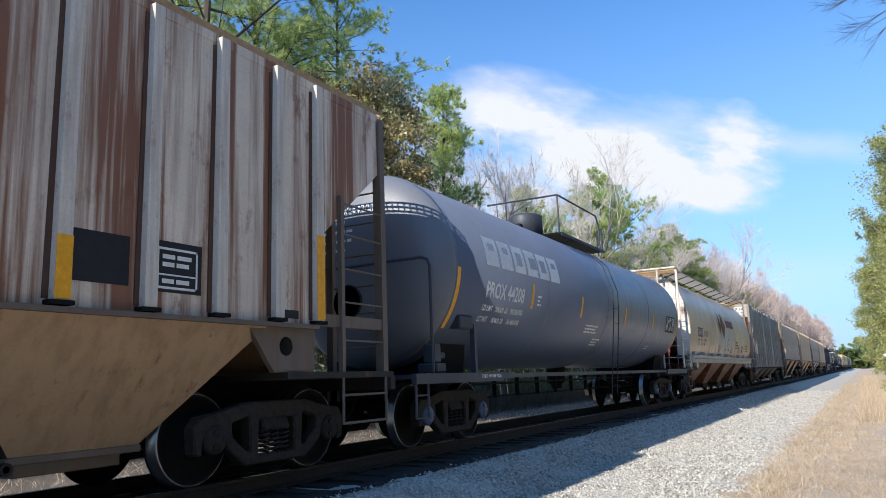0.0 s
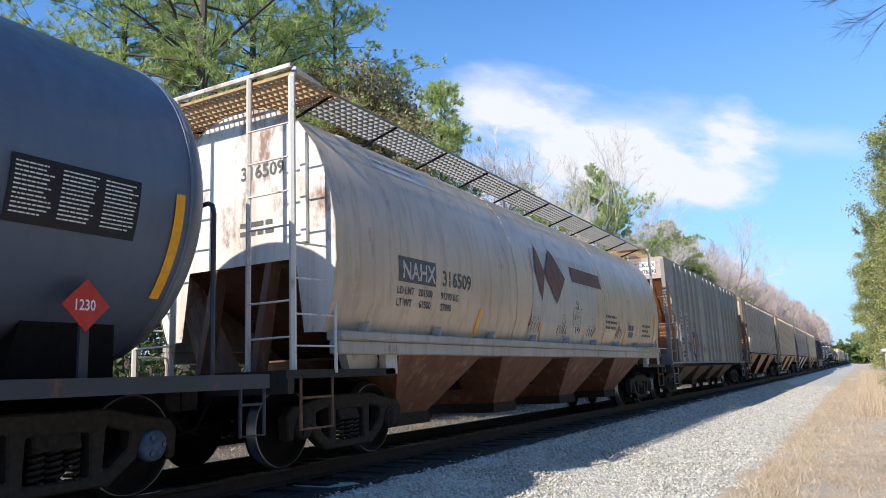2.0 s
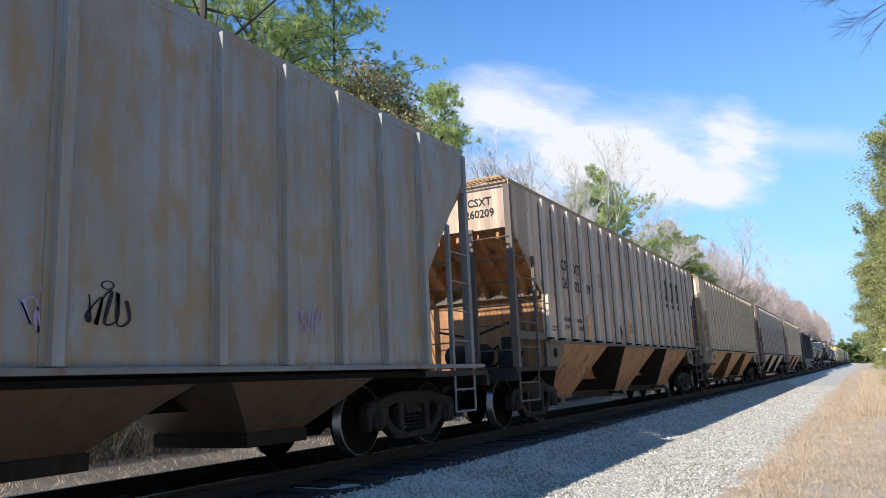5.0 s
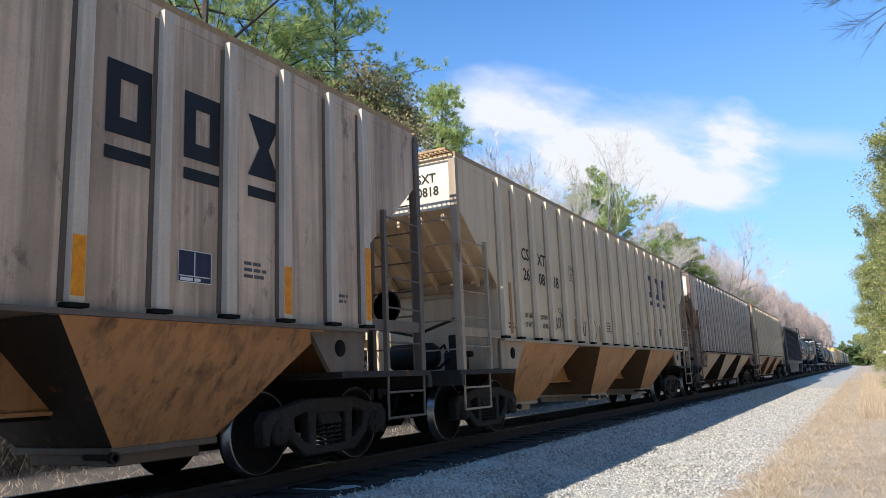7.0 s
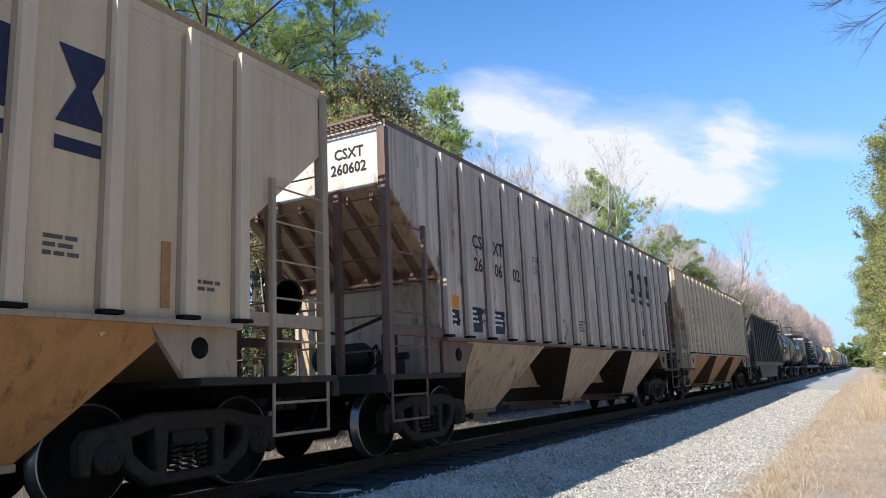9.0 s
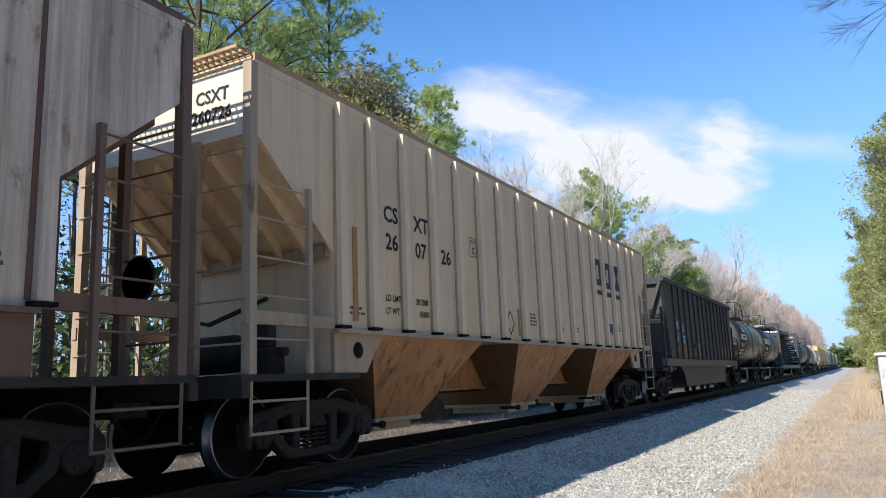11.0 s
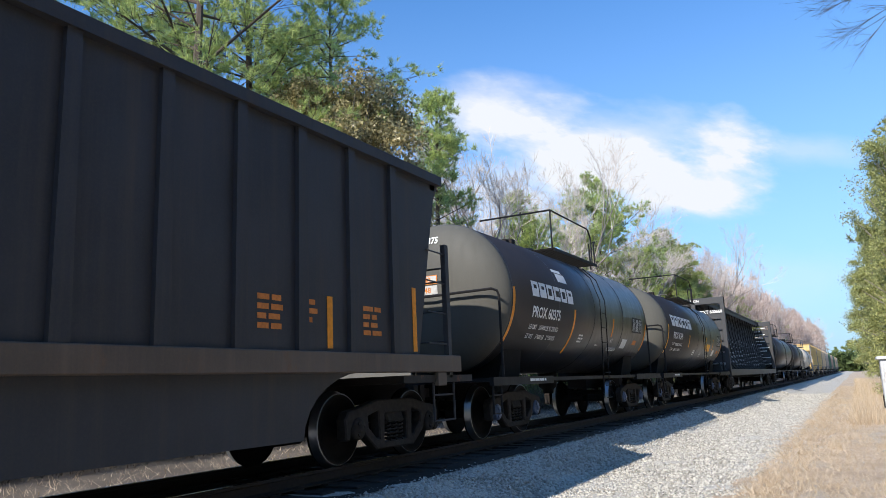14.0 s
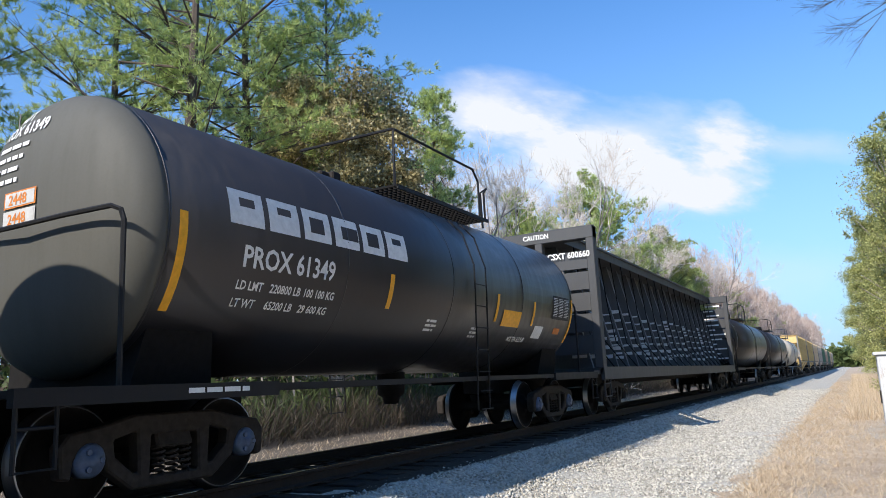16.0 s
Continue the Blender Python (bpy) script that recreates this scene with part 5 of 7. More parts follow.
B_MARKS = tank_marks("PROX", "44208", ((("LD LMT", 0.0), ("205600 LB", 0.48), ("93 250 KG", 1.10)), (("LT WT", -0.02), ("80400 LB", 0.50), ("36 450 KG", 1.10))), WHITEPAINT,
                     -6.58, 2.77, 0.50, 0.570, ((-7.58, 1.72, 2.62, 0.10), (-4.68, 2.18, 2.63, 0.10), (-1.93, 2.17, 2.62, 0.10), (1.45, 2.17, 2.62, 0.10), (4.30, 2.17, 2.62, 0.10), (7.42, 1.74, 2.64, 0.10)), YELLOW, (5.95, 7.05, 2.17, 2.66), "1230",
                     ((-1.37, 2.02, 0.9, 3), (-0.5, 1.75, 0.6, 3), (4.4, 1.7, 0.5, 2), (-4.4, 2.4, 0.2, 3)), 0.78, 0.255, 0.12)


def i_extra(y, words, panel):
    def put(base):
        def both(car, R, zc, yb):
            base(car, R, zc, yb)
            r = R + 0.006
            for k, s in enumerate(words):
                lettering(car, on_round(glyphs(s, 0.10, 0.72), r, zc, y, 1.86 - 0.20 * k), WHITEPAINT)
            if panel:
                lettering(car, round_patch(r, zc, y - 0.55, y + 0.25, 1.90, 2.18), YELLOW, "orange printed panel")
            lettering(car, round_patch(r, zc, y + 1.05, y + 1.50, 1.74, 1.97), WHITEPAINT, "small white label")
            lettering(car, round_patch(r, zc, y + 2.10, y + 2.45, 1.85, 1.97), LINERED, "small orange label")
            # the writing on the front head
            lettering(car, on_head(glyphs(car["mark"], 0.13, 0.85), R, zc, yb, -0.72, zc + 1.0), WHITEPAINT)
            if panel:
                lettering(car, on_head(glyphs("HOT", 0.12, 0.85), R, zc, yb, -0.50, zc + 1.16), WHITEPAINT)
            for k in range(4):
                lettering(car, on_head(bars(0.55, 1, 0.045, 0.03, RNG), R, zc, yb, -0.62 - 0.03 * k, zc + 0.86 - 0.12 * k), WHITEPAINT)
            for k in range(2):
                lo = 2.79 - 0.19 * k
                q = part_mesh("number_panel", on_head(grid_mesh(0.50, 0.165, 4, 2), R, zc, yb, -0.37, lo), PATCH if k else LINERED, car, "hazard number panel")
                in_ = on_head(grid_mesh(0.46, 0.135, 4, 2), R, zc, yb, -0.35, lo + 0.015)
                tx = on_head(glyphs("2448", 0.10, 1.0), R, zc, yb, -0.29, lo + 0.032)
                for m, dy in ((in_, 0.003), (tx, 0.006)):
                    for v in m.vertices:
                        v.co.y -= dy
                lettering(q, in_, PATCH)
                lettering(q, tx, LINERED)
        return both
    return put


U_A, U_B, U_C, U_K = -81.46, -63.67, -46.04, -28.1
U_D, U_E, U_F, U_G, U_H, U_I, U_J = -9.73, 8.39, 26.63, 44.43, 62.60, 77.72, 90.96

hopper(U_A, "white covered hopper car streaked with brown rust", RUST_W, RUST_S, DIRTY_F, RUST_B, RUST_W, MESH, marks_rusty, edge=RUST_EDGE, inner=SOOT_SHADE)
B_CAR = tank_car(U_B, 8.95, 6.83, 1.55, 2.70, TANKGREY, TANKGREY_H, GREYFRAME, "long slate grey tank car with white lettering", 1.25, 0.52, B_MARKS, True, True, 1.65, True, 0.98, 0.36)
part("equipment_box", boxes((0.98, 1.40, -7.30, -6.86, 1.72, 1.92), bevel=0.02), GREYFRAME, B_CAR, "small steel box on a post")
part("box_post", boxes((1.30, 1.38, -6.80, -6.72, 1.02, 1.80)), GREYFRAME, B_CAR)
part("brake_valve", boxes((1.02, 1.34, -7.95, -7.66, 1.06, 1.20), (1.08, 1.28, -7.90, -7.70, 1.20, 1.48), (1.12, 1.24, -7.72, -7.50, 1.26, 1.36), bevel=0.02), GREYFRAME, B_CAR, "brake valve casting on the end platform")
lettering(B_CAR, on_side(glyphs("2 INCH HF COMP SHOES", 0.05, 0.9), 1.463, -6.75, 0.97), WHITEPAINT)
for k in range(4):
    lettering(B_CAR, on_head(bars(0.62, 1, 0.045, 0.03, RNG), 1.55, 2.70, 7.615, -0.62, 3.42 - 0.15 * k), WHITEPAINT)
lettering(B_CAR, on_head(glyphs("PROX 44208", 0.14, 0.85), 1.55, 2.70, 7.615, -0.55, 3.55), WHITEPAINT)
round_hopper(U_C, "round-sided pale grey covered hopper with rust and scribbles", NAHX, NAHX_S, NAHX_E, NAHX_B, marks_nahx)
deep_hopper(U_K, "blue-grey covered hopper with rusty ends and spray paint", KL_BODY, GREYPOST, KL_IN, KL_P, marks_klrx)
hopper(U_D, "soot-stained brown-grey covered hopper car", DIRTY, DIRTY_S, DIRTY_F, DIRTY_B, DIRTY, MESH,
       road_marks("CSXT", "260209", BLACKPAINT, ((-1.38, 1.70, 2.22), (1.38, 1.70, 2.18), (3.11, 1.70, 2.18), (5.54, 1.70, 2.2), (7.02, 1.7, 2.6), (-4.73, 1.7, 2.2)), "201000", "61900", ORANGE, 3, on_stakes=True), edge=DIRTY_F, inner=SOOT_SHADE)
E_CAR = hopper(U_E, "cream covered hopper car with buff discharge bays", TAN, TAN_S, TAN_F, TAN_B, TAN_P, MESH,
       road_marks("CSXT", "260818", BLACKPAINT, ((-6.55, 1.70, 2.6), (-3.20, 1.68, 2.12), (-1.52, 1.68, 2.05), (1.60, 1.72, 2.26), (3.78, 1.7, 2.2), (6.2, 1.7, 2.3)), "201300", "61700", BROWNTAPE, 4, logo=NAVY), inner=SHADE_BROWN, slope=TAN, rib_mat=TAN)
for y, w, seed in ((-4.40, 0.58, 81), (-2.98, 0.50, 84)):
    scrawl(E_CAR, 1.367, y, 1.74 + 0.05 * (seed % 2), w, 0.40, BLACKPAINT, seed)
F_CAR = hopper(U_F, "chalky white covered hopper with rusty ends", WHT, WHT, WHT_F, WHT_B, WHT_P, WHT_F,
       road_marks("CSXT", "260602", BLACKPAINT, ((-3.6, 1.65, 1.74), (-0.9, 1.65, 1.74), (1.0, 1.65, 1.74), (3.5, 1.65, 1.74), (6.0, 1.65, 1.74)), "201100", "61800", ORANGE, 5), edge=WHT_F, inner=SOOT_SHADE, rib_mat=WHT_F)
for y, z, w, h, m in ((-6.90, 2.06, 0.40, 0.20, ORANGE), (-6.90, 1.80, 0.40, 0.24, BLACKPAINT), (-6.12, 1.72, 0.40, 0.40, NAVY), (-5.30, 1.72, 0.44, 0.38, NAVY)):
    p = part_mesh("data_panel", on_side(grid_mesh(w, h), 1.366, y, z), m, F_CAR, "small painted panel low on the side")
    if m is not ORANGE:
        lettering(p, on_side(bars(w - 0.08, 3, 0.035, 0.045, RNG), 1.370, y + 0.04, z + h - 0.09), WHITEPAINT)
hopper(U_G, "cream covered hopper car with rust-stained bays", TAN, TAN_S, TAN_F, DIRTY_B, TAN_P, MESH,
       road_marks("CSXT", "260726", BLACKPAINT, ((-6.62, 1.72, 2.9), (-4.50, 1.74, 2.28), (-1.50, 1.70, 2.2), (1.60, 1.72, 2.2), (6.6, 1.65, 2.6)), "201200", "61800", BROWNTAPE, 6, logo=NAVY), inner=SHADE_BROWN, slope=TAN, rib_mat=TAN)

GON = gondola(U_H, "black high-sided gondola car with a deep tub", BLACKCAR, BLACKSILL)
for text, y, z, h in (("DR", -5.86, 2.43, 0.27), ("EX", -4.93, 2.34, 0.27), ("26", -5.88, 2.00, 0.27), ("807", -4.92, 1.94, 0.27)):
    lettering(GON, on_side(glyphs(text, h, 0.85), 1.406, y, z), WHITEPAINT)
for text, y, z in (("LD LMT", -5.85, 1.70), ("LT WT", -5.85, 1.53), ("199 900 LB", -4.93, 1.70), ("57 800 LB", -4.93, 1.53), ("90 650 KG", -3.98, 1.70), ("26 000 KG", -3.98, 1.53), ("NEW 01 93", -3.04, 1.54)):
    lettering(GON, on_side(glyphs(text, 0.085, 0.9), 1.406, y, z), LINERED)
for q in ((0, 0.26, 0, 0.012), (0, 0.26, 0.32, 0.332), (0, 0.012, 0, 0.332), (0.248, 0.26, 0, 0.332)):
    lettering(GON, on_side(grid_mesh(q[1] - q[0], q[3] - q[2]), 1.406, -2.98 + q[0], 2.02 + q[2]), LINERED)
lettering(GON, on_side(glyphs("PLATE", 0.05), 1.406, -2.95, 2.26), LINERED)
lettering(GON, on_side(glyphs("C", 0.10), 1.406, -2.89, 2.08), LINERED)
for y in (-4.40, -1.70, 0.96, 4.95, 6.85):
    tape(GON, ORANGE, 1.404, y, 1.42, 2.02 if y < 6 else 2.3, 0.10)
for y in (3.75, 4.35, 5.62):
    lettering(GON, on_side(bars(0.42, 4, 0.06, 0.04, RNG), 1.406, y, 1.9), LINERED)
part("valve_box", boxes((1.40, 1.50, -2.9, -2.65, 1.84, 2.0), bevel=0.02), BLACKCAR, GON)
for text, z in (("DREX", 3.42), ("26807", 3.06)):
    me = glyphs(text, 0.30, 0.8)
    for v in me.vertices:
        zz = z + v.co.y
        v.co = (-0.50 + v.co.x, -(6.90 + (zz - 1.10) * 0.60 / 2.76) - 0.012, zz)
    lettering(GON, me, WHITEPAINT)

I_ROWS = ((("LD LMT", 0.0), ("203400 LB", 0.50), ("92 250 KG", 1.05)), (("LT WT", 0.0), ("59600 LB", 0.50), ("27 050 KG", 1.05)))
J_ROWS = ((("LD LMT", 0.0), ("220800 LB", 0.50), ("100 100 KG", 1.05)), (("LT WT", 0.0), ("65200 LB", 0.50), ("29 600 KG", 1.05)))
i_m = tank_marks("PROX", "60375", I_ROWS, WHITEPAINT, -3.88, 2.57, 0.30, 0.40, ((-4.82, 1.66, 2.66, 0.10), (-1.48, 1.54, 2.46, 0.10), (1.50, 1.98, 2.43, 0.09), (4.72, 1.72, 2.46, 0.10)), ORANGE, (3.35, 4.35, 2.17, 2.58), "", ((-0.9, 1.92, 0.4, 3), (0.5, 1.75, 0.3, 1)), 0.95)
j_m = tank_marks("PROX", "61349", J_ROWS, WHITEPAINT, -4.74, 2.62, 0.38, 0.575, ((-5.38, 1.72, 2.63, 0.10), (-1.80, 1.96, 2.41, 0.10), (1.62, 1.96, 2.43, 0.09), (3.30, 1.96, 2.41, 0.09), (5.42, 1.7, 2.6, 0.10)), YELLOW, (4.35, 5.30, 2.14, 2.62), "", ((-0.6, 1.85, 0.4, 3), (0.9, 1.8, 0.3, 3)), 0.90, 0.22, 0.02, 0.18)


def black_tank(u, half, tc, base, mark, label, extra, tip, mid):
    def put(car, R, zc, yb):
        car["mark"] = mark
        extra(base)(car, R, zc, yb)
        lettering(car, on_side(bars(0.80, 1, 0.045, 0.03, RNG, 0.05), 1.463, -tc - 0.30, 0.965), WHITEPAINT)
        del car["mark"]
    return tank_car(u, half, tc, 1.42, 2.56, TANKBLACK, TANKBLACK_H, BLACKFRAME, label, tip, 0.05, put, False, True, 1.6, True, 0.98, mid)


I_CAR = black_tank(U_I, 6.16, 4.06, i_m, "PROX 60375", "short black tank car with white lettering", i_extra(1.60, ("HOT", "MOLTEN SULFUR"), False), 1.22, 0.42)
for k, w in enumerate((0.42, 0.62)):
    lettering(I_CAR, round_patch(1.428, 2.56, -2.34 + 0.10 * k, -2.34 + 0.10 * k + 0.56, 3.22 - 0.21 * k, 3.29 - 0.09 * k), WHITEPAINT, "white emblem bar")
black_tank(U_J, 7.1, 4.98, j_m, "PROX 61349", "black tank car with white lettering and dusty ends", i_extra(2.5, ("", "MOLTEN SULFUR"), True), 0.95, 0.8)
CB = centre_beam(109.6, "black centre-beam flat car with tall bulkheads", BEAM, WHITEPAINT)
for text, x, z, h in (("CAUTION", -0.4, 4.44, 0.12), ("CSXT 600660", 0.22, 3.86, 0.15)):
    lettering(CB, on_end(glyphs(text, h, 0.9), x, -11.215, z), WHITEPAINT)
lettering(CB, on_end(bars(0.8, 3, 0.06, 0.05, RNG), 0.3, -11.13, 3.4), WHITEPAINT)
for k in range(12):
    lettering(CB, on_end(grid_mesh(RNG.uniform(0.3, 0.8), 0.07), RNG.uniform(0.15, 0.5), 11.06, 1.5 + 0.24 * k), WHITEPAINT)
for k in range(2):
    tank_car(130.6 + 18.1 * k, 9.0, 6.8, 1.45, 2.58, TANKBLACK, TANKBLACK, BLACKFRAME, "dark brown-black tank car far down the train", 1.2, 0.3)
tank_car(165.8, 8.6, 6.4, 1.42, 2.5, PALETANK, PALETANK, GREYFRAME, "pale beige tank car far down the train", 1.2, 0.3)
for k, m in enumerate((SAFFRON, SAFFRON, TAN, WHT, GREENCAR, DIRTY, GREENCAR, TAN, WHT)):
    hopper(183.6 + 18.18 * k, ("yellow", "yellow", "cream", "chalky white", "green", "brown", "green", "cream", "white")[k] + " covered hopper car far down the train", m, m, GREYPOST, m, m, MESH, lambda car: None)


# ---- ground and track ----
def ground_height(x):
    return float(np.interp(x, (-400, -40, -16, -9.6, -8.2, -5.0, -4.1, -1.5, 1.5, 6, 40, 400), (-0.3, -0.3, -0.55, -0.72, -0.70, -0.72, -0.68, -0.66, -0.62, -0.30, -0.2, -0.2)))


def sheet(name, xs, ys, height, mat, label, cat, rough=0.0, seed=1, wander=0.0):
    """A ground sheet over the lines xs and ys; wander: how far its first line strays to the sides."""
    rng = np.random.default_rng(seed)
    bm = bmesh.new()
    vs = []
    for y in ys:
        off = [wander * w * (noise.noise((0.9 * y, 3.7, 0)) + 0.6 * noise.noise((2.7 * y, 9.1, 0))) for w in (1, 0.5)]
        vs.append([bm.verts.new((x + (off[i] if i < 2 else 0), y, height(x) + rng.normal() * rough)) for i, x in enumerate(xs)])
    for a, b in zip(vs, vs[1:]):
        for i in range(len(xs) - 1):
            f = bm.faces.new((a[i], a[i + 1], b[i + 1], b[i]))
            f.smooth = True
    me = bpy.data.meshes.new(name)
    bm.to_mesh(me)
    bm.free()
    me.materials.append(mat)
    return tagged(new(name, me), label, cat, kind="structure")


def soil_material():
    m, nt, b = material("leaf_litter_soil", 0.95)
    big, small = noise_tex(nt, 0.5, 6), noise_tex(nt, 9, 8, (1, 1, 1), 0.7)
    col = blend(nt, ramp(nt, big, 0.35, 0.65), (0.095, 0.074, 0.056), (0.165, 0.133, 0.10))
    col = blend(nt, ramp(nt, small, 0.4, 0.7, 0.7), col, (0.075, 0.055, 0.038))
    nt.links.new(col, b.inputs["Base Color"])
    relief(nt, b, small, 0.8, 0.05)
    return m


def gravel_material(name, light, dark, scale):
    m, nt, b = material(name, 0.9)
    tc, v = nt.nodes.new("ShaderNodeTexCoord"), nt.nodes.new("ShaderNodeTexVoronoi")
    v.inputs["Scale"].default_value = scale
    nt.links.new(tc.outputs["Object"], v.inputs["Vector"])
    sep = nt.nodes.new("ShaderNodeSeparateColor")
    nt.links.new(v.outputs["Color"], sep.inputs[0])
    col = blend(nt, sep.outputs[0], dark, light)
    col = blend(nt, ramp(nt, v.outputs["Distance"], 0.4, 0.85, 0.45), col, tuple(c * 0.3 for c in dark))
    big = noise_tex(nt, 0.7, 5)
    col = blend(nt, ramp(nt, big, 0.45, 0.75, 0.35), col, tuple(c * 0.6 for c in light))
    nt.links.new(col, b.inputs["Base Color"])
    relief(nt, b, v.outputs["Distance"], 0.5, -0.015)
    return m


SOIL = soil_material()
GRAVEL = gravel_material("crushed_pale_stone", (0.64, 0.61, 0.545), (0.40, 0.38, 0.335), 30)
# Oil dirt and the train's shade both sit in this near-black colour.
OIL_SHADE = gravel_material("oily_shaded_ballast", (0.024, 0.021, 0.018), (0.009, 0.008, 0.0075), 17)
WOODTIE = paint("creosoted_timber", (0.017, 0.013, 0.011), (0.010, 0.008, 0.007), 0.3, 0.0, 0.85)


def stone_material():
    m, nt, b = material("loose_ballast_stone", 0.9)
    g = nt.nodes.new("ShaderNodeNewGeometry")
    fine = noise_tex(nt, 60, 4)
    col = blend(nt, g.outputs["Random Per Island"], (0.26, 0.245, 0.215), (0.68, 0.645, 0.57))
    nt.links.new(blend(nt, ramp(nt, fine, 0.4, 0.7, 0.3), col, (0.27, 0.25, 0.22)), b.inputs["Base Color"])
    return m


ys_far = [-60, -20, -5] + [3 * k for k in range(0, 40)] + [130, 160, 200, 260, 340, 450, 700, 1200, 2400]
sheet("ground", [-2400, -600, -200, -80, -40, -28, -20, -16, -13, -11, -9.6, -8.2, -5, -4.1, -1.5, 0, 1.5, 3.5, 6, 12, 30, 80, 300, 900, 2400], ys_far, ground_height, SOIL, "brown soil and leaf litter under the woods", "ground", 0.004)


def straw_material():
    m, nt, b = material("matted_straw", 0.95)
    big, small = noise_tex(nt, 0.9, 6), noise_tex(nt, 22, 8, (1, 0.5, 1), 0.75)
    col = blend(nt, ramp(nt, big, 0.35, 0.65), (0.43, 0.33, 0.235), (0.61, 0.495, 0.375))
    bare = noise_tex(nt, 0.8, 7, (1.4, 0.45, 1), 0.65)
    col = blend(nt, ramp(nt, bare, 0.50, 0.60, 0.75), col, (0.47, 0.43, 0.37))
    col = blend(nt, ramp(nt, small, 0.45, 0.7, 0.7), col, (0.27, 0.18, 0.10))
    nt.links.new(col, b.inputs["Base Color"])
    relief(nt, b, small, 0.9, 0.04)
    return m


def verge(x):
    return ground_height(x) + 0.032


sheet("verge", [-1.75, -1.3, -0.8, 0, 0.8, 1.5, 2.5, 4, 6, 9, 14, 25], [-20, 0] + [0.3 * k for k in range(8, 160)] + [55, 70, 100, 150, 250, 400], verge, straw_material(), "matted dry grass and straw on the verge", "verge", 0.006, 8, 0.62)


def bed(x):
    return float(np.interp(x - TRACK, (-3.0, -1.9, -1.35, 1.35, 1.75, 2.55, 3.6, 4.9, 5.25), (-0.74, -0.30, -0.215, -0.215, -0.25, -0.60, -0.635, -0.64, -0.70)))


sheet("ballast_bed", [TRACK + d for d in (-3.0, -1.9, -1.35, 1.35, 1.55, 1.75, 2.0, 2.25, 2.55, 3.0, 3.6, 4.2, 4.9, 5.25)], [-40] + [0.5 * k for k in range(0, 120)] + [65, 75, 90, 120, 160, 220, 300, 420, 600, 900], bed, GRAVEL, "bank of pale crushed stone along the track", "gravel", 0.010, 4)
sheet("track_bed", [TRACK + d for d in (-1.34, -0.7, 0, 0.7, 1.34, 1.62)], [-40] + [0.5 * k for k in range(0, 120)] + [65, 90, 160, 300, 600, 900], lambda x: -0.195 if x < TRACK + 1.5 else -0.220, OIL_SHADE, "oily ballast between the ties, darkened for the train's shade", "gravel", 0.010, 5)

RAIL = [(-0.07, -0.17), (0.07, -0.17), (0.07, -0.155), (0.012, -0.135), (0.012, -0.045), (0.037, -0.035), (0.037, -0.006), (0.028, 0.0), (-0.028, 0.0), (-0.037, -0.006), (-0.037, -0.035), (-0.012, -0.045), (-0.012, -0.135), (-0.07, -0.155)]
for s in (-1, 1):
    bm = bmesh.new()
    a, b = ([bm.verts.new((TRACK + s * 0.7525 + x, y, z)) for x, z in RAIL] for y in (-60, 900))
    for i in range(len(RAIL)):
        j = (i + 1) % len(RAIL)
        f = bm.faces.new((a[i], a[j], b[j], b[i]))
        f.material_index = 1 if i == 7 else 0
    bmesh.ops.recalc_face_normals(bm, faces=bm.faces[:])
    me = bpy.data.meshes.new("rail")
    bm.to_mesh(me)
    bm.free()
    me.materials.append(RAILSIDE)
    me.materials.append(RAILTOP)
    tagged(new("rail", me), "rusty steel rail with a polished head", "rail", "rails of the track", "structure")

tie_rng = random.Random(5)
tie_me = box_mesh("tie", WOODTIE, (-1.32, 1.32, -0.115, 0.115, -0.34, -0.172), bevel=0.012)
plate_me = box_mesh("tie_plate", RAILSIDE, (-0.88, -0.62, -0.09, 0.09, -0.172, -0.158), (0.62, 0.88, -0.09, 0.09, -0.172, -0.158))
for k in range(150):
    t = new("tie", tie_me)
    t.location, t.rotation_euler.z = (TRACK + tie_rng.uniform(-0.05, 0.05), -4 + k * 0.5, tie_rng.uniform(-0.008, 0.0)), tie_rng.uniform(-0.02, 0.02)
    tagged(t, "dark creosoted timber tie under the rails", "railroad tie", "ties of the track", "structure")
    part_mesh("tie_plate", plate_me, None, t)
far = bmesh.new()
for k in range(250):
    box(far, TRACK - 1.32, TRACK + 1.32, 71 + k * 0.5 - 0.115, 71 + k * 0.5 + 0.115, -0.34, -0.174)
me = bpy.data.meshes.new("far_ties")
far.to_mesh(me)
far.free()
me.materials.append(WOODTIE)
tagged(new("far_ties", me), "dark timber ties far down the track", "railroad tie", kind="stuff")


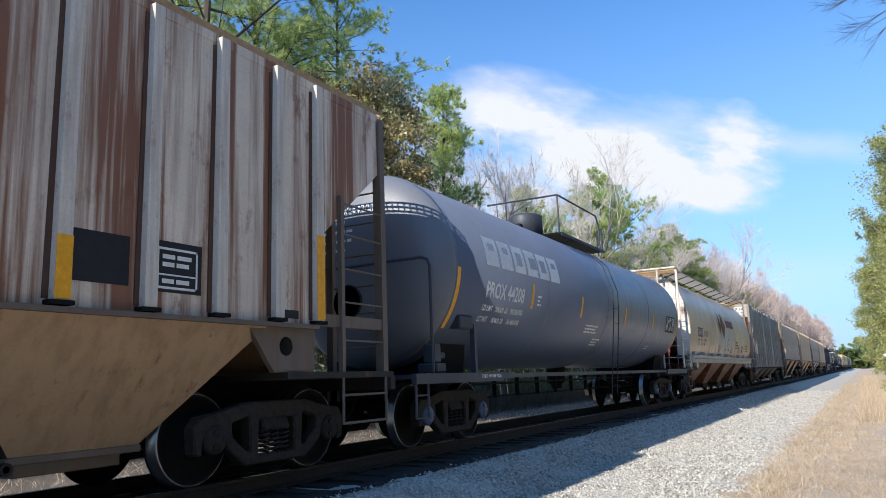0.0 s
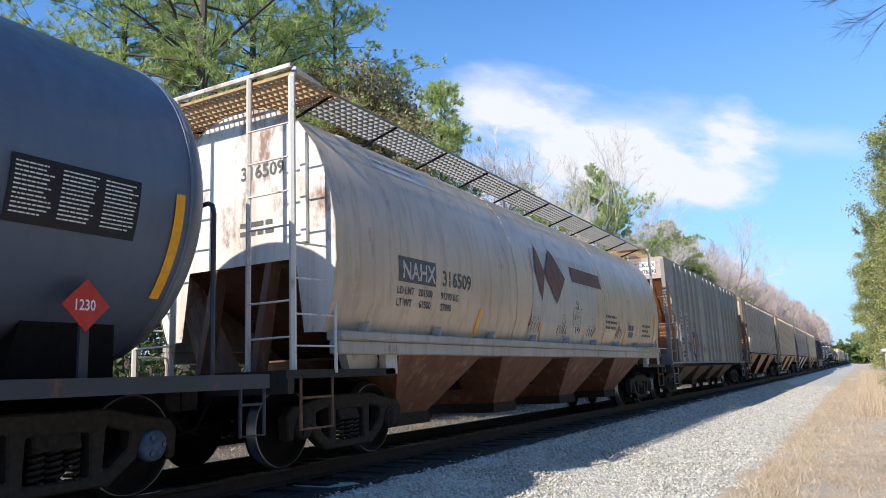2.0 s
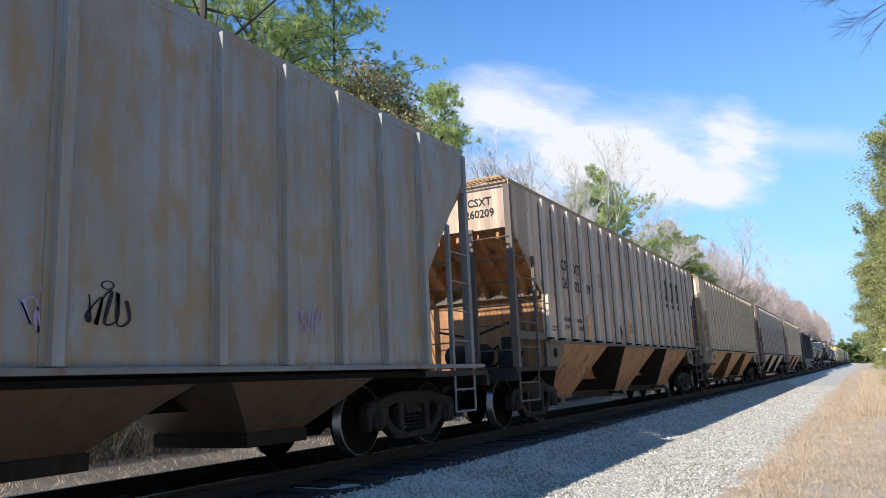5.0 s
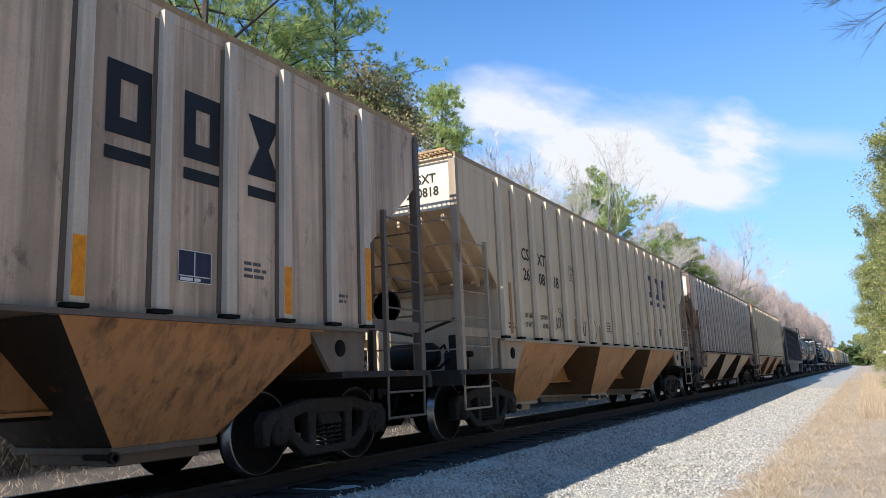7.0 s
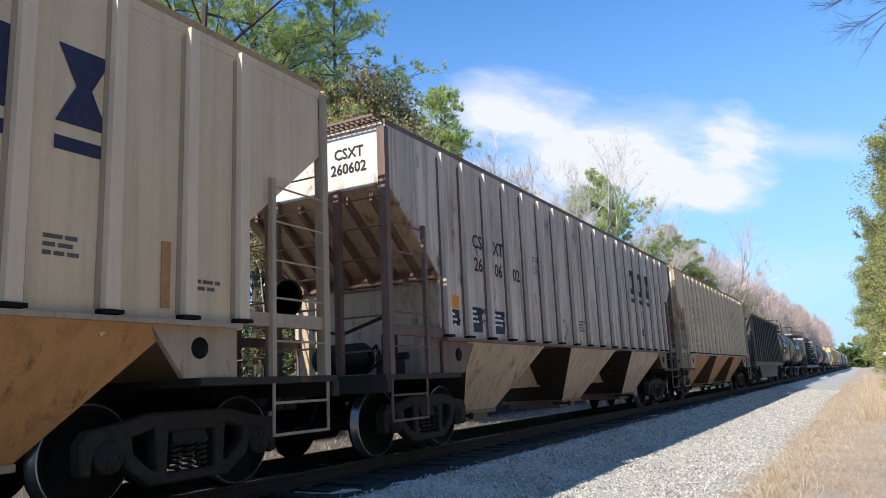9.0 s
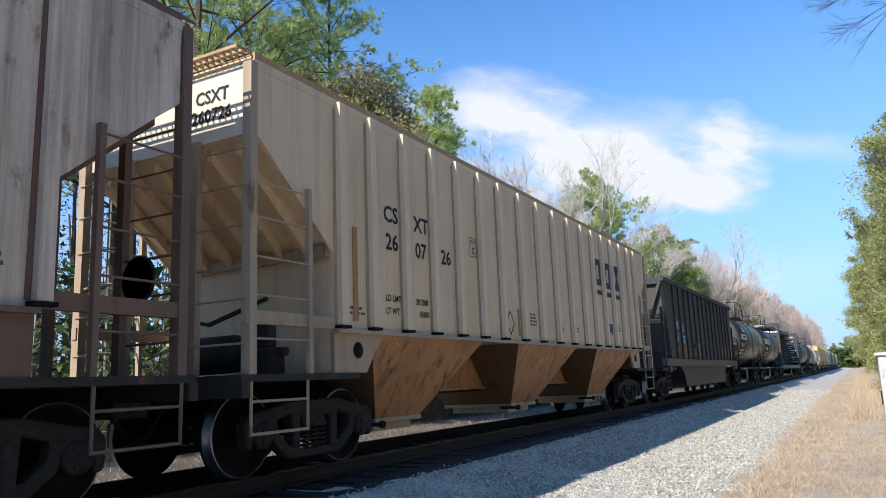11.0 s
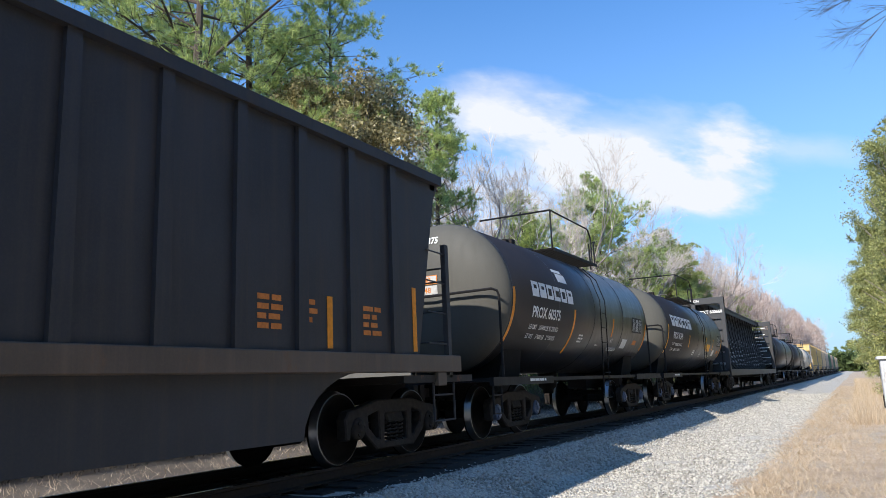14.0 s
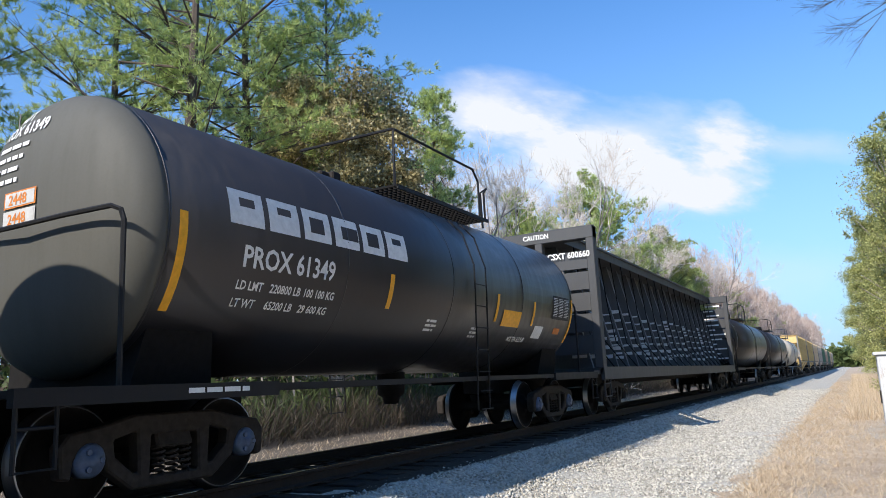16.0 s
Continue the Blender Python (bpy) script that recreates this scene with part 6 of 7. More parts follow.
def stones():
    """Loose stones over the shoulder and the pale strip beside it."""
    rng = np.random.default_rng(7)
    n = 70000
    y = 4.5 + 52 * rng.random(n) ** 2.0
    x = TRACK + 1.58 + rng.random(n) * 3.55 + rng.normal(0, 0.08, n)
    x2 = TRACK - 1.4 - rng.random(2500) * 1.4
    x3 = -1.75 + rng.exponential(0.45, 7000)
    x, y = np.concatenate((x, x2, x3)), np.concatenate((y, 4 + 26 * rng.random(2500), 4.5 + 34 * rng.random(7000) ** 1.7))
    n = len(x)
    z = np.interp(x - TRACK, (-3.0, -1.9, -1.35, 1.35, 1.75, 2.55, 3.6, 4.9, 5.25), (-0.74, -0.30, -0.215, -0.215, -0.25, -0.60, -0.635, -0.64, -0.70)) + 0.004
    z = np.where(x > TRACK + 4.9, np.maximum(z, np.interp(x, (-1.8, 1.5, 3), (-0.645, -0.605, -0.5))), z)
    size = (0.010 + 0.018 * rng.random(n) ** 1.5) * (1 + 0.018 * y)
    octa = np.array(((1, 0, 0), (-1, 0, 0), (0, 1, 0), (0, -1, 0), (0, 0, 1), (0, 0, -1)), float)
    pts = octa[None] * size[:, None, None] * (0.6 + 0.8 * rng.random((n, 6, 1))) + rng.normal(0, 0.25, (n, 6, 3)) * size[:, None, None]
    a = rng.random(n) * 6.283
    c, s = np.cos(a), np.sin(a)
    px, py = pts[..., 0] * c[:, None] - pts[..., 1] * s[:, None], pts[..., 0] * s[:, None] + pts[..., 1] * c[:, None]
    pts = np.stack((px + x[:, None], py + y[:, None], pts[..., 2] * 0.8 + z[:, None]), -1).reshape(-1, 3)
    f = np.array(((0, 2, 4), (2, 1, 4), (1, 3, 4), (3, 0, 4), (2, 0, 5), (1, 2, 5), (3, 1, 5), (0, 3, 5)))
    faces = (f[None] + 6 * np.arange(n)[:, None, None]).reshape(-1, 3).astype(np.int32)
    me = bpy.data.meshes.new("ballast_stones")
    me.vertices.add(len(pts))
    me.vertices.foreach_set("co", pts.astype(np.float32).reshape(-1))
    me.loops.add(len(faces) * 3)
    me.loops.foreach_set("vertex_index", faces.reshape(-1))
    me.polygons.add(len(faces))
    me.polygons.foreach_set("loop_start", np.arange(0, len(faces) * 3, 3, dtype=np.int32))
    me.update(calc_edges=True)
    me.materials.append(stone_material())
    tagged(new("ballast_stones", me), "loose pale grey crushed stones beside the track", "gravel", kind="stuff")


stones()


# ---- grass and brush ----
def blades(name, x, y, z, height, width, lean, mat, label, cat, seed):
    rng = np.random.default_rng(seed)
    n = len(x)
    a, l = rng.random(n) * 6.283, lean * rng.normal(0, 1, (n, 2))
    h = height * (0.5 + rng.random(n))
    w = width * (0.6 + 0.8 * rng.random(n))
    base = np.stack((x, y, z), -1)
    side = np.stack((np.cos(a) * w, np.sin(a) * w, np.zeros(n)), -1)
    tip = base + np.stack((l[:, 0] * h, l[:, 1] * h, h), -1)
    me = tri_mesh(name, np.stack((base - side, base + side, tip), 1))
    me.materials.append(mat)
    return tagged(new(name, me), label, cat, kind="stuff")


DRYGRASS = leafy("dry_winter_grass", (0.42, 0.315, 0.21), (0.78, 0.645, 0.475), 0.8, 0.2)
BRUSHMAT = leafy("brown_brush", (0.040, 0.030, 0.021), (0.145, 0.112, 0.08), 0.8, 0.15)
GREENBRUSH = leafy("green_undergrowth", (0.035, 0.06, 0.015), (0.13, 0.17, 0.05), 0.7, 0.2)
rng = np.random.default_rng(3)
n = 60000
gy = 4.0 + 75 * rng.random(n) ** 2.0
gx = -1.55 + rng.exponential(1.1, n) + rng.normal(0, 0.16, n)
gz = np.interp(gx, (-4.1, -1.5, 1.5, 6, 40), (-0.68, -0.66, -0.62, -0.30, -0.2))
blades("dry_grass", gx, gy, gz, 0.075, 0.007, 1.2, DRYGRASS, "short dry golden winter grass on the verge", "grass", 4)
n, k = 16000, 700
cx, cy = -1.5 + rng.exponential(1.0, k), 4.2 + 40 * rng.random(k) ** 1.6
pick = rng.integers(0, k, n)
gx, gy = cx[pick] + rng.normal(0, 0.06, n), cy[pick] + rng.normal(0, 0.07, n)
gz = np.interp(gx, (-4.1, -1.5, 1.5, 6, 40), (-0.68, -0.66, -0.62, -0.30, -0.2))
blades("grass_tufts", gx, gy, gz, 0.13, 0.005, 0.7, DRYGRASS, "ragged tufts of dry grass on the verge", "grass", 9)
n = 14000
gy = 24 + 90 * rng.random(n) ** 1.4
gx = -0.3 + rng.exponential(1.4, n)
gz = np.interp(gx, (-1.5, 1.5, 6, 40), (-0.66, -0.62, -0.30, -0.2))
blades("tall_grass", gx, gy, gz, 0.36, 0.010, 0.35, DRYGRASS, "tall dry grass at the edge of the woods", "grass", 5)
n = 60000
gy, gx = 4 + 110 * rng.random(n) ** 1.3, -14.6 - 7 * rng.random(n) ** 1.2
blades("brush", gx, gy, -0.6 + 0.9 * rng.random(n) ** 2, 0.75, 0.010, 0.75, BRUSHMAT, "tangled brown brush behind the track", "brush", 6)
n = 26000
gy, gx = 4 + 110 * rng.random(n), -15.5 - 7 * rng.random(n) ** 1.3
blades("undergrowth", gx, gy, np.full(n, -0.55) + rng.random(n) * 1.2, 0.55, 0.026, 0.7, GREENBRUSH, "green undergrowth under the trees", "brush", 7)
n = 7000
gy, gx = 4 + 60 * rng.random(n), -10.4 - 3.8 * rng.random(n)
blades("verge_grass", gx, gy, np.interp(gx, (-16, -9.6), (-0.56, -0.73)), 0.10, 0.008, 0.9, DRYGRASS, "thin dry grass on the bare strip behind the track", "grass", 8)

# ---- trees ----
BARK = paint("pine_bark", (0.090, 0.068, 0.054), (0.04, 0.03, 0.025), 0.6, 0.0, 0.9)
GREYBARK = paint("grey_bark", (0.30, 0.26, 0.235), (0.16, 0.13, 0.11), 0.5, 0.0, 0.9)
NEEDLES = leafy("pine_needles", (0.24, 0.33, 0.12), (0.78, 0.84, 0.32), 0.45, 0.5)
NEEDLES_FAR = leafy("far_pine_needles", (0.20, 0.25, 0.09), (0.58, 0.64, 0.24), 0.6, 0.4)
BRONZE = leafy("bronze_leaves", (0.13, 0.12, 0.05), (0.72, 0.60, 0.31), 0.35, 0.4)
CEDAR = leafy("olive_foliage", (0.16, 0.19, 0.065), (0.66, 0.66, 0.27), 0.6, 0.40)
TWIGS = leafy("bare_twigs", (0.46, 0.39, 0.34), (0.80, 0.72, 0.66), 0.8, 0.0)


def limb_tris(segs, sides=4):
    """Tapered tubes from (a, b, ra, rb) rows, as triangles."""
    out = []
    for a, b, ra, rb in segs:
        a, b = np.asarray(a, float), np.asarray(b, float)
        d = b - a
        d /= np.linalg.norm(d) + 1e-9
        u = np.cross(d, (0.3, 0.9, 0.2))
        u /= np.linalg.norm(u) + 1e-9
        v = np.cross(d, u)
        k = sides if ra > 0.02 else 3
        ang = [2 * math.pi * i / k for i in range(k)]
        p = [a + ra * (math.cos(t) * u + math.sin(t) * v) for t in ang]
        q = [b + rb * (math.cos(t) * u + math.sin(t) * v) for t in ang]
        for i in range(k):
            j = (i + 1) % k
            out += [(p[i], p[j], q[j]), (p[i], q[j], q[i])]
    return np.array(out)


def tufts(centres, axes, per, length, width, rng, spread=0.9):
    c, ax = np.repeat(np.array(centres), per, 0), np.repeat(np.array(axes), per, 0)
    n = len(c)
    d = ax + spread * rng.normal(0, 1, (n, 3))
    d /= np.linalg.norm(d, axis=1)[:, None]
    side = np.cross(d, rng.normal(0, 1, (n, 3)))
    side /= np.linalg.norm(side, axis=1)[:, None] + 1e-9
    L = length * (0.6 + 0.7 * rng.random(n))[:, None]
    b = c + rng.normal(0, 0.03, (n, 3))
    return np.stack((b - side * width, b + side * width, b + d * L), 1)


def pine(name, H, base, R, seed, per=16, needle=0.30, width=0.014, dens=1.0, mat=None, top_round=0.5):
    """A pine: a tapered trunk, limbs in loose whorls, and needles in tufts on their outer halves."""
    rng = np.random.default_rng(seed)
    tree = new(name)
    segs, lean = [], rng.normal(0, 0.02, 2)
    at = lambda z: np.array((lean[0] * z, lean[1] * z, z))
    r0 = 0.012 * H + 0.03
    for k in range(8):
        a, b = H * k / 8, H * (k + 1) / 8
        segs.append((at(a), at(b), r0 * (1 - a / H) + 0.02, r0 * (1 - b / H) + 0.02))
    centres, axes = [], []
    z = base
    while z < H - 0.2:
        f = (z - base) / (H - base)
        reach = R * (0.55 + 0.45 * math.sin(math.pi * min(1, f * 0.8 + 0.25))) * (1 - f ** (2.5 + top_round)) + 0.35
        for k in range(rng.integers(2, 5)):
            a, ln = rng.random() * 6.283, reach * rng.uniform(0.45, 1.15)
            up = rng.uniform(0.05, 0.55) + 0.4 * f
            d = np.array((math.cos(a), math.sin(a), up))
            p0 = at(z)
            mid, p1 = p0 + d * ln * 0.5, p0 + d * ln + np.array((0, 0, 0.12 * ln * rng.normal()))
            segs += [(p0, mid, 0.014 + 0.008 * ln, 0.008 + 0.005 * ln), (mid, p1, 0.008 + 0.005 * ln, 0.007)]
            for j in range(int((2 + 2.2 * ln) * dens)):
                s = rng.uniform(0.42, 1.04)
                side = rng.normal(0, 1, 3) * np.array((1, 1, 0.45)) * 0.34 * (0.5 + ln * 0.22)
                c = p0 + (p1 - p0) * s + side
                segs.append((p0 + (p1 - p0) * max(0.2, s - 0.14), c, 0.011, 0.006))
                ax = d * 0.5 + side / (np.linalg.norm(side) + 1e-6) * 0.5 + np.array((0, 0, 0.55))
                ax /= np.linalg.norm(ax)
                for g in range(4):
                    centres.append(c + rng.normal(0, 0.55, 3) * needle * np.array((1, 1, 0.6)) + ax * needle * 0.3 * g)
                    axes.append(ax)
        z += rng.uniform(0.25, 0.55) * (H - base) / 9
    part_mesh("trunk", tri_mesh("trunk", limb_tris(segs, 6)), BARK, tree, "brown pine trunk and limbs")
    part_mesh("crown", tri_mesh("crown", tufts(centres, axes, per, needle, width, rng)), mat or NEEDLES, tree, "tufts of long green needles")
    return tree


def bare(name, H, seed, spread=0.5, levels=8, r=0.0085, leaves=None):
    rng = np.random.default_rng(seed)
    tree = new(name)
    segs, tips = [], []

    def grow(p, d, ln, rad, lev):
        q = p + d * ln
        segs.append((p, q, rad, rad * 0.68))
        if lev == 0:
            tips.append((q, d))
            return
        for k in range(rng.integers(2, 4)):
            e = d + rng.normal(0, spread, 3) + np.array((0, 0, 0.22))
            e /= np.linalg.norm(e)
            grow(p + d * ln * rng.uniform(0.55, 1.0), e, ln * rng.uniform(0.58, 0.84), rad * 0.62, lev - 1)

    grow(np.zeros(3), np.array((rng.normal(0, 0.05), rng.normal(0, 0.05), 1.0)), H * 0.30, r * H, levels)
    big = [s for s in segs if s[2] > 0.03]
    part_mesh("trunk", tri_mesh("trunk", limb_tris(big, 6)), GREYBARK, tree, "grey trunk and limbs")
    part_mesh("crown", tri_mesh("twigs", limb_tris([(a, b, max(x, 0.008), max(y, 0.005)) for a, b, x, y in segs if x <= 0.03], 3)), TWIGS, tree, "bare winter twigs")
    if leaves is not None:
        c, ax = [t[0] for t in tips], [t[1] for t in tips]
        part_mesh("leaves", tri_mesh("leaves", tufts(c, ax, 7, 0.16, 0.05, rng, 1.0)), leaves, tree)
    return tree


def broadleaf(name, H, R, seed, mat, leaves=26000, leaf=0.11, low=0.1):
    """A dense crown of small leaves in uneven clumps round a forked trunk."""
    rng = np.random.default_rng(seed)
    tree = new(name)
    segs, clumps = [((0, 0, 0), (0, 0, H * 0.5), 0.16, 0.10)], []
    for k in range(260):
        z = H * (low + (0.97 - low) * rng.random() ** 0.8)
        f = (z / H - low) / (1 - low)
        rr = R * (0.35 + 0.65 * math.sin(math.pi * min(1.0, 0.22 + f * 0.72))) * rng.uniform(0.3, 1.05)
        a = rng.random() * 6.283
        p = np.array((rr * math.cos(a), rr * math.sin(a), z))
        clumps.append((p, rng.uniform(0.35, 0.95) * (0.28 + 0.11 * R)))
        segs.append(((0, 0, z * 0.55), p, 0.05, 0.012))
    n = leaves
    idx = rng.integers(0, len(clumps), n)
    cen, rad = np.array([c[0] for c in clumps])[idx], np.array([c[1] for c in clumps])[idx]
    d = rng.normal(0, 1, (n, 3))
    d /= np.linalg.norm(d, axis=1)[:, None]
    c = cen + rng.normal(0, 0.62, (n, 3)) * rad[:, None] * np.array((1, 1, 0.8))
    u = rng.normal(0, 1, (n, 3))
    u /= np.linalg.norm(u, axis=1)[:, None]
    v = np.cross(u, rng.normal(0, 1, (n, 3)))
    v /= np.linalg.norm(v, axis=1)[:, None] + 1e-9
    s = leaf * (0.6 + 0.8 * rng.random(n))[:, None]
    part_mesh("trunk", tri_mesh("trunk", limb_tris(segs, 6)), GREYBARK, tree, "forked grey trunk")
    part_mesh("crown", tri_mesh("crown", np.stack((c - u * s * 0.6 - v * s * 0.3, c + u * s * 0.6 - v * s * 0.3, c + v * s * 0.7), 1)), mat, tree, "dense small leaves in clumps")
    return tree


def plant(tree, x, y, label, cat, group="", turn=0.0, scale=1.0, z=None):
    tree.matrix_basis = Matrix.LocRotScale((x, y, (ground_height(x) if z is None else z) - 0.05), Euler((0, 0, turn)), Vector((scale,) * 3))
    return tagged(tree, label, cat, group)


def replant(tree, x, y, turn, scale):
    t = copy_thing(tree, Matrix.Translation((x, y, ground_height(x) - 0.05)) @ Matrix.Rotation(turn, 4, "Z"))
    t.scale = (scale,) * 3
    return t


LP, GP = "tall green pine at the edge of the woods", "pines along the track"
P1 = plant(pine("pine_tree", 22, 8.5, 5.4, 21, 22, 0.27, 0.013, 1.15), -18.5, 16.5, LP, "tree", GP)
P2 = plant(pine("pine_tree", 22, 7.0, 4.6, 22, 24, 0.27, 0.013, 1.25), -20, 21.5, LP, "tree", GP, 1.0)
P3 = plant(pine("pine_tree", 19.8, 8.0, 3.8, 23, 22, 0.27, 0.014, 1.2), -19, 25.2, LP, "tree", GP, 2.0)
P4 = plant(pine("pine_tree", 18.0, 10.0, 1.9, 24, 18, 0.28, 0.017, 1.15), -19.3, 34.5, "slim pine with a narrow crown among bare trees", "tree", GP)
P5 = plant(pine("pine_tree", 21.6, 7.0, 5.2, 25, 18, 0.40, 0.030, 1.7), -21, 70, "broad pine rising over bare woods", "tree", GP)
P6 = plant(pine("pine_tree", 15.2, 4.0, 3.2, 26, 20, 0.34, 0.028, 1.5), -20, 51, "smaller green pine among bare trees", "tree", GP)
P7 = plant(pine("pine_tree", 20.0, 6.0, 5.2, 27, 14, 0.46, 0.044, 1.5, mat=NEEDLES_FAR), -21, 98, "green pine far along the track", "tree", GP)
# The four at y below 5 are unseen, added as shade for the brush.
for k, (x, y, t, s, src) in enumerate(((-26, 11, 1.2, 1.0, P2), (-25, 19, 4.0, 1.02, P1), (-24, 27, 2.2, 0.9, P2), (-24, 60, 1.4, 0.75, P6), (-26, 112, 2.8, 0.95, P7),
                                     (-20, 104, 0.9, 0.86, P7), (-20, 150, 2.0, 0.88, P7), (-22, 163, 5.0, 0.80, P7), (-27, -2, 0.4, 0.62, P1), (-26, -9, 1.8, 0.6, P2), (-28, -16, 3.1, 0.75, P1), (-27, 4, 5.1, 0.55, P2), (-20, 215, 3.0, 1.0, P7), (-24, 240, 1.0, 1.05, P7), (-20, 300, 1.5, 1.0, P7), (-21, 330, 1.9, 1.1, P7), (-22, 380, 2.9, 1.1, P7), (-18, 430, 0.9, 1.1, P7))):
    replant(src, x, y, t, s)
BUSH = plant(broadleaf("evergreen_tree", 13.6, 3.9, 31, BRONZE, 130000, 0.090, 0.22), -16.8, 22.6, "round evergreen tree with bronze-tinted leaves", "tree")
B1 = plant(bare("bare_tree", 22, 41, 0.46), -19, 42, "bare grey deciduous tree", "tree", "bare trees along the track")
B2 = plant(bare("bare_tree", 19, 42, 0.44), -20.5, 48, "bare grey deciduous tree", "tree", "bare trees along the track")
B3 = plant(bare("bare_tree", 21, 43, 0.42), -21, 47, "bare grey deciduous tree", "tree", "bare trees along the track")
trng = random.Random(9)
for k in range(58):
    y = 44 + 320 * (k / 57) ** 1.25
    src = (B1, B2, B3)[k % 3]
    replant(src, trng.uniform(-27, -18), y + trng.uniform(-3, 3), trng.uniform(0, 6.28), trng.uniform(0.85, 1.2) * (1.0 if y < 110 else 1.12))
for k in range(10):
    replant((B1, B2, B3)[k % 3], trng.uniform(-32, -27), 34 + 3 * k, trng.uniform(0, 6.28), trng.uniform(0.8, 1.05))

# the depth of the woods behind the first trees
def woods(name, n, x0, x1, y0, y1, z1, size, mat, label, seed):
    rng = np.random.default_rng(seed)
    c = np.stack((x0 + (x1 - x0) * rng.random(n), y0 + (y1 - y0) * rng.random(n) ** 1.5, -0.5 + z1 * rng.random(n) ** 1.6), -1)
    u, v = rng.normal(0, 1, (n, 3)), rng.normal(0, 1, (n, 3))
    s = size * (0.5 + rng.random(n))[:, None] * (1 + 0.006 * c[:, 1:2])
    me = tri_mesh(name, np.stack((c - u * s * 0.4, c + u * s * 0.4, c + v * s * 0.8), 1))
    me.materials.append(mat)
    tagged(new(name, me), label, "woods", kind="stuff")


woods("far_woods", 50000, -25, -60, -5, 420, 8.0, 0.30, BRUSHMAT, "brown tangle of winter woods behind the track", 71)
woods("near_woods", 140000, -24, -44, -4, 75, 10.5, 0.085, BRUSHMAT, "dark tangle of twigs and stems between the pines", 76)
PINKTWIGS = leafy("far_pinkish_twigs", (0.34, 0.25, 0.21), (0.64, 0.52, 0.46), 0.8, 0.0)
woods("thicket", 70000, -16.2, -25, -8, 110, 5.0, 0.13, GREENBRUSH, "dense dark green thicket under the trees", 74)
def twig_crowns(name, trees, per, seed):
    """Crowns of bare twigs over the far woods: slender upright slivers, tree by tree."""
    rng = np.random.default_rng(seed)
    y = 104 + 330 * rng.random(trees) ** 1.3
    x = np.interp(y, (104, 150, 300), (-22, -17, -13.5)) - 13 * rng.random(trees) ** 1.3
    h = 15.5 + 6.5 * rng.random(trees)
    k = np.repeat(np.arange(trees), per)
    n = len(k)
    f = rng.random(n)
    wide = (0.45 + 1.9 * np.sin(math.pi * (0.15 + 0.85 * f)))
    a, r = rng.random(n) * 6.283, np.sqrt(rng.random(n))
    c = np.stack((x[k] + wide * r * np.cos(a), y[k] + wide * r * np.sin(a), h[k] * (0.35 + 0.62 * f) + rng.normal(0, 0.3, n)), -1)
    d = np.stack((0.45 * r * np.cos(a), 0.45 * r * np.sin(a), np.ones(n)), -1) + rng.normal(0, 0.35, (n, 3))
    d /= np.linalg.norm(d, axis=1)[:, None]
    side = np.cross(d, rng.normal(0, 1, (n, 3)))
    side /= np.linalg.norm(side, axis=1)[:, None] + 1e-9
    w = 0.012 * (1 + 0.012 * c[:, 1:2])
    me = tri_mesh(name, np.stack((c - side * w, c + side * w, c + d * (0.7 + 1.1 * rng.random(n))[:, None]), 1))
    me.materials.append(PINKTWIGS)
    tagged(new(name, me), "haze of pinkish bare twigs over the far woods", "woods", kind="stuff")


woods("end_woods", 9000, -28, 20, 500, 570, 10.0, 0.5, GREENBRUSH, "low woods across the far end of the track", 77)
twig_crowns("far_twigs", 460, 470, 75)
woods("far_evergreens", 26000, -24, -60, -5, 420, 7.0, 0.34, GREENBRUSH, "dark evergreen undergrowth deep in the woods", 72)
n = 900
rng = np.random.default_rng(73)
tx, ty, th = -24 - 40 * rng.random(n), -5 + 420 * rng.random(n) ** 1.4, 7 + 8 * rng.random(n)
me = tri_mesh("far_trunks", limb_tris([((x, y, -0.5), (x + a, y + b, h), 0.13, 0.04) for x, y, h, a, b in zip(tx, ty, th, rng.normal(0, 0.4, n), rng.normal(0, 0.4, n))], 4))
me.materials.append(BARK)
tagged(new("far_trunks", me), "thin trunks deep in the woods", "woods", kind="stuff")
n = 60
tx, ty, th = -16 - 8 * rng.random(n), 3 + 60 * rng.random(n), 3 + 6 * rng.random(n)
me = tri_mesh("saplings", limb_tris([((x, y, -0.6), (x + a, y + b, h), 0.05, 0.015) for x, y, h, a, b in zip(tx, ty, th, rng.normal(0, 0.4, n), rng.normal(0, 0.4, n))], 4))
me.materials.append(GREYBARK)
tagged(new("saplings", me), "slender saplings in the brush", "brush", kind="stuff")

# the right-hand edge of the woods
R1 = plant(broadleaf("cedar_tree", 13.4, 3.3, 51, CEDAR, 90000, 0.075, 0.02), 3.6, 44, "dense olive-green tree beside the gravel", "tree", "trees on the verge")
R2 = plant(pine("pine_tree", 17.0, 2.0, 3.6, 52, 16, 0.34, 0.026, 1.2, CEDAR), 5.0, 52, "green pine standing over the verge", "tree", "trees on the verge")
for x, y, t, s, src in ((6.5, 40, 1.0, 1.0, R1), (3.6, 58, 2.0, 1.0, R1), (7.0, 60, 0.4, 1.1, R2), (3.5, 78, 3.0, 1.05, R1), (6.2, 90, 2.2, 1.1, R2), (3.4, 110, 1.6, 1.1, R1), (6.5, 135, 0.3, 1.2, R2), (6.0, 170, 2.7, 1.3, R1), (7, 230, 1.0, 1.4, R1), (8, 300, 2.0, 1.5, R2), (9.5, 30, 0.7, 1.0, R2)):
    replant(src, x, y, t, s)

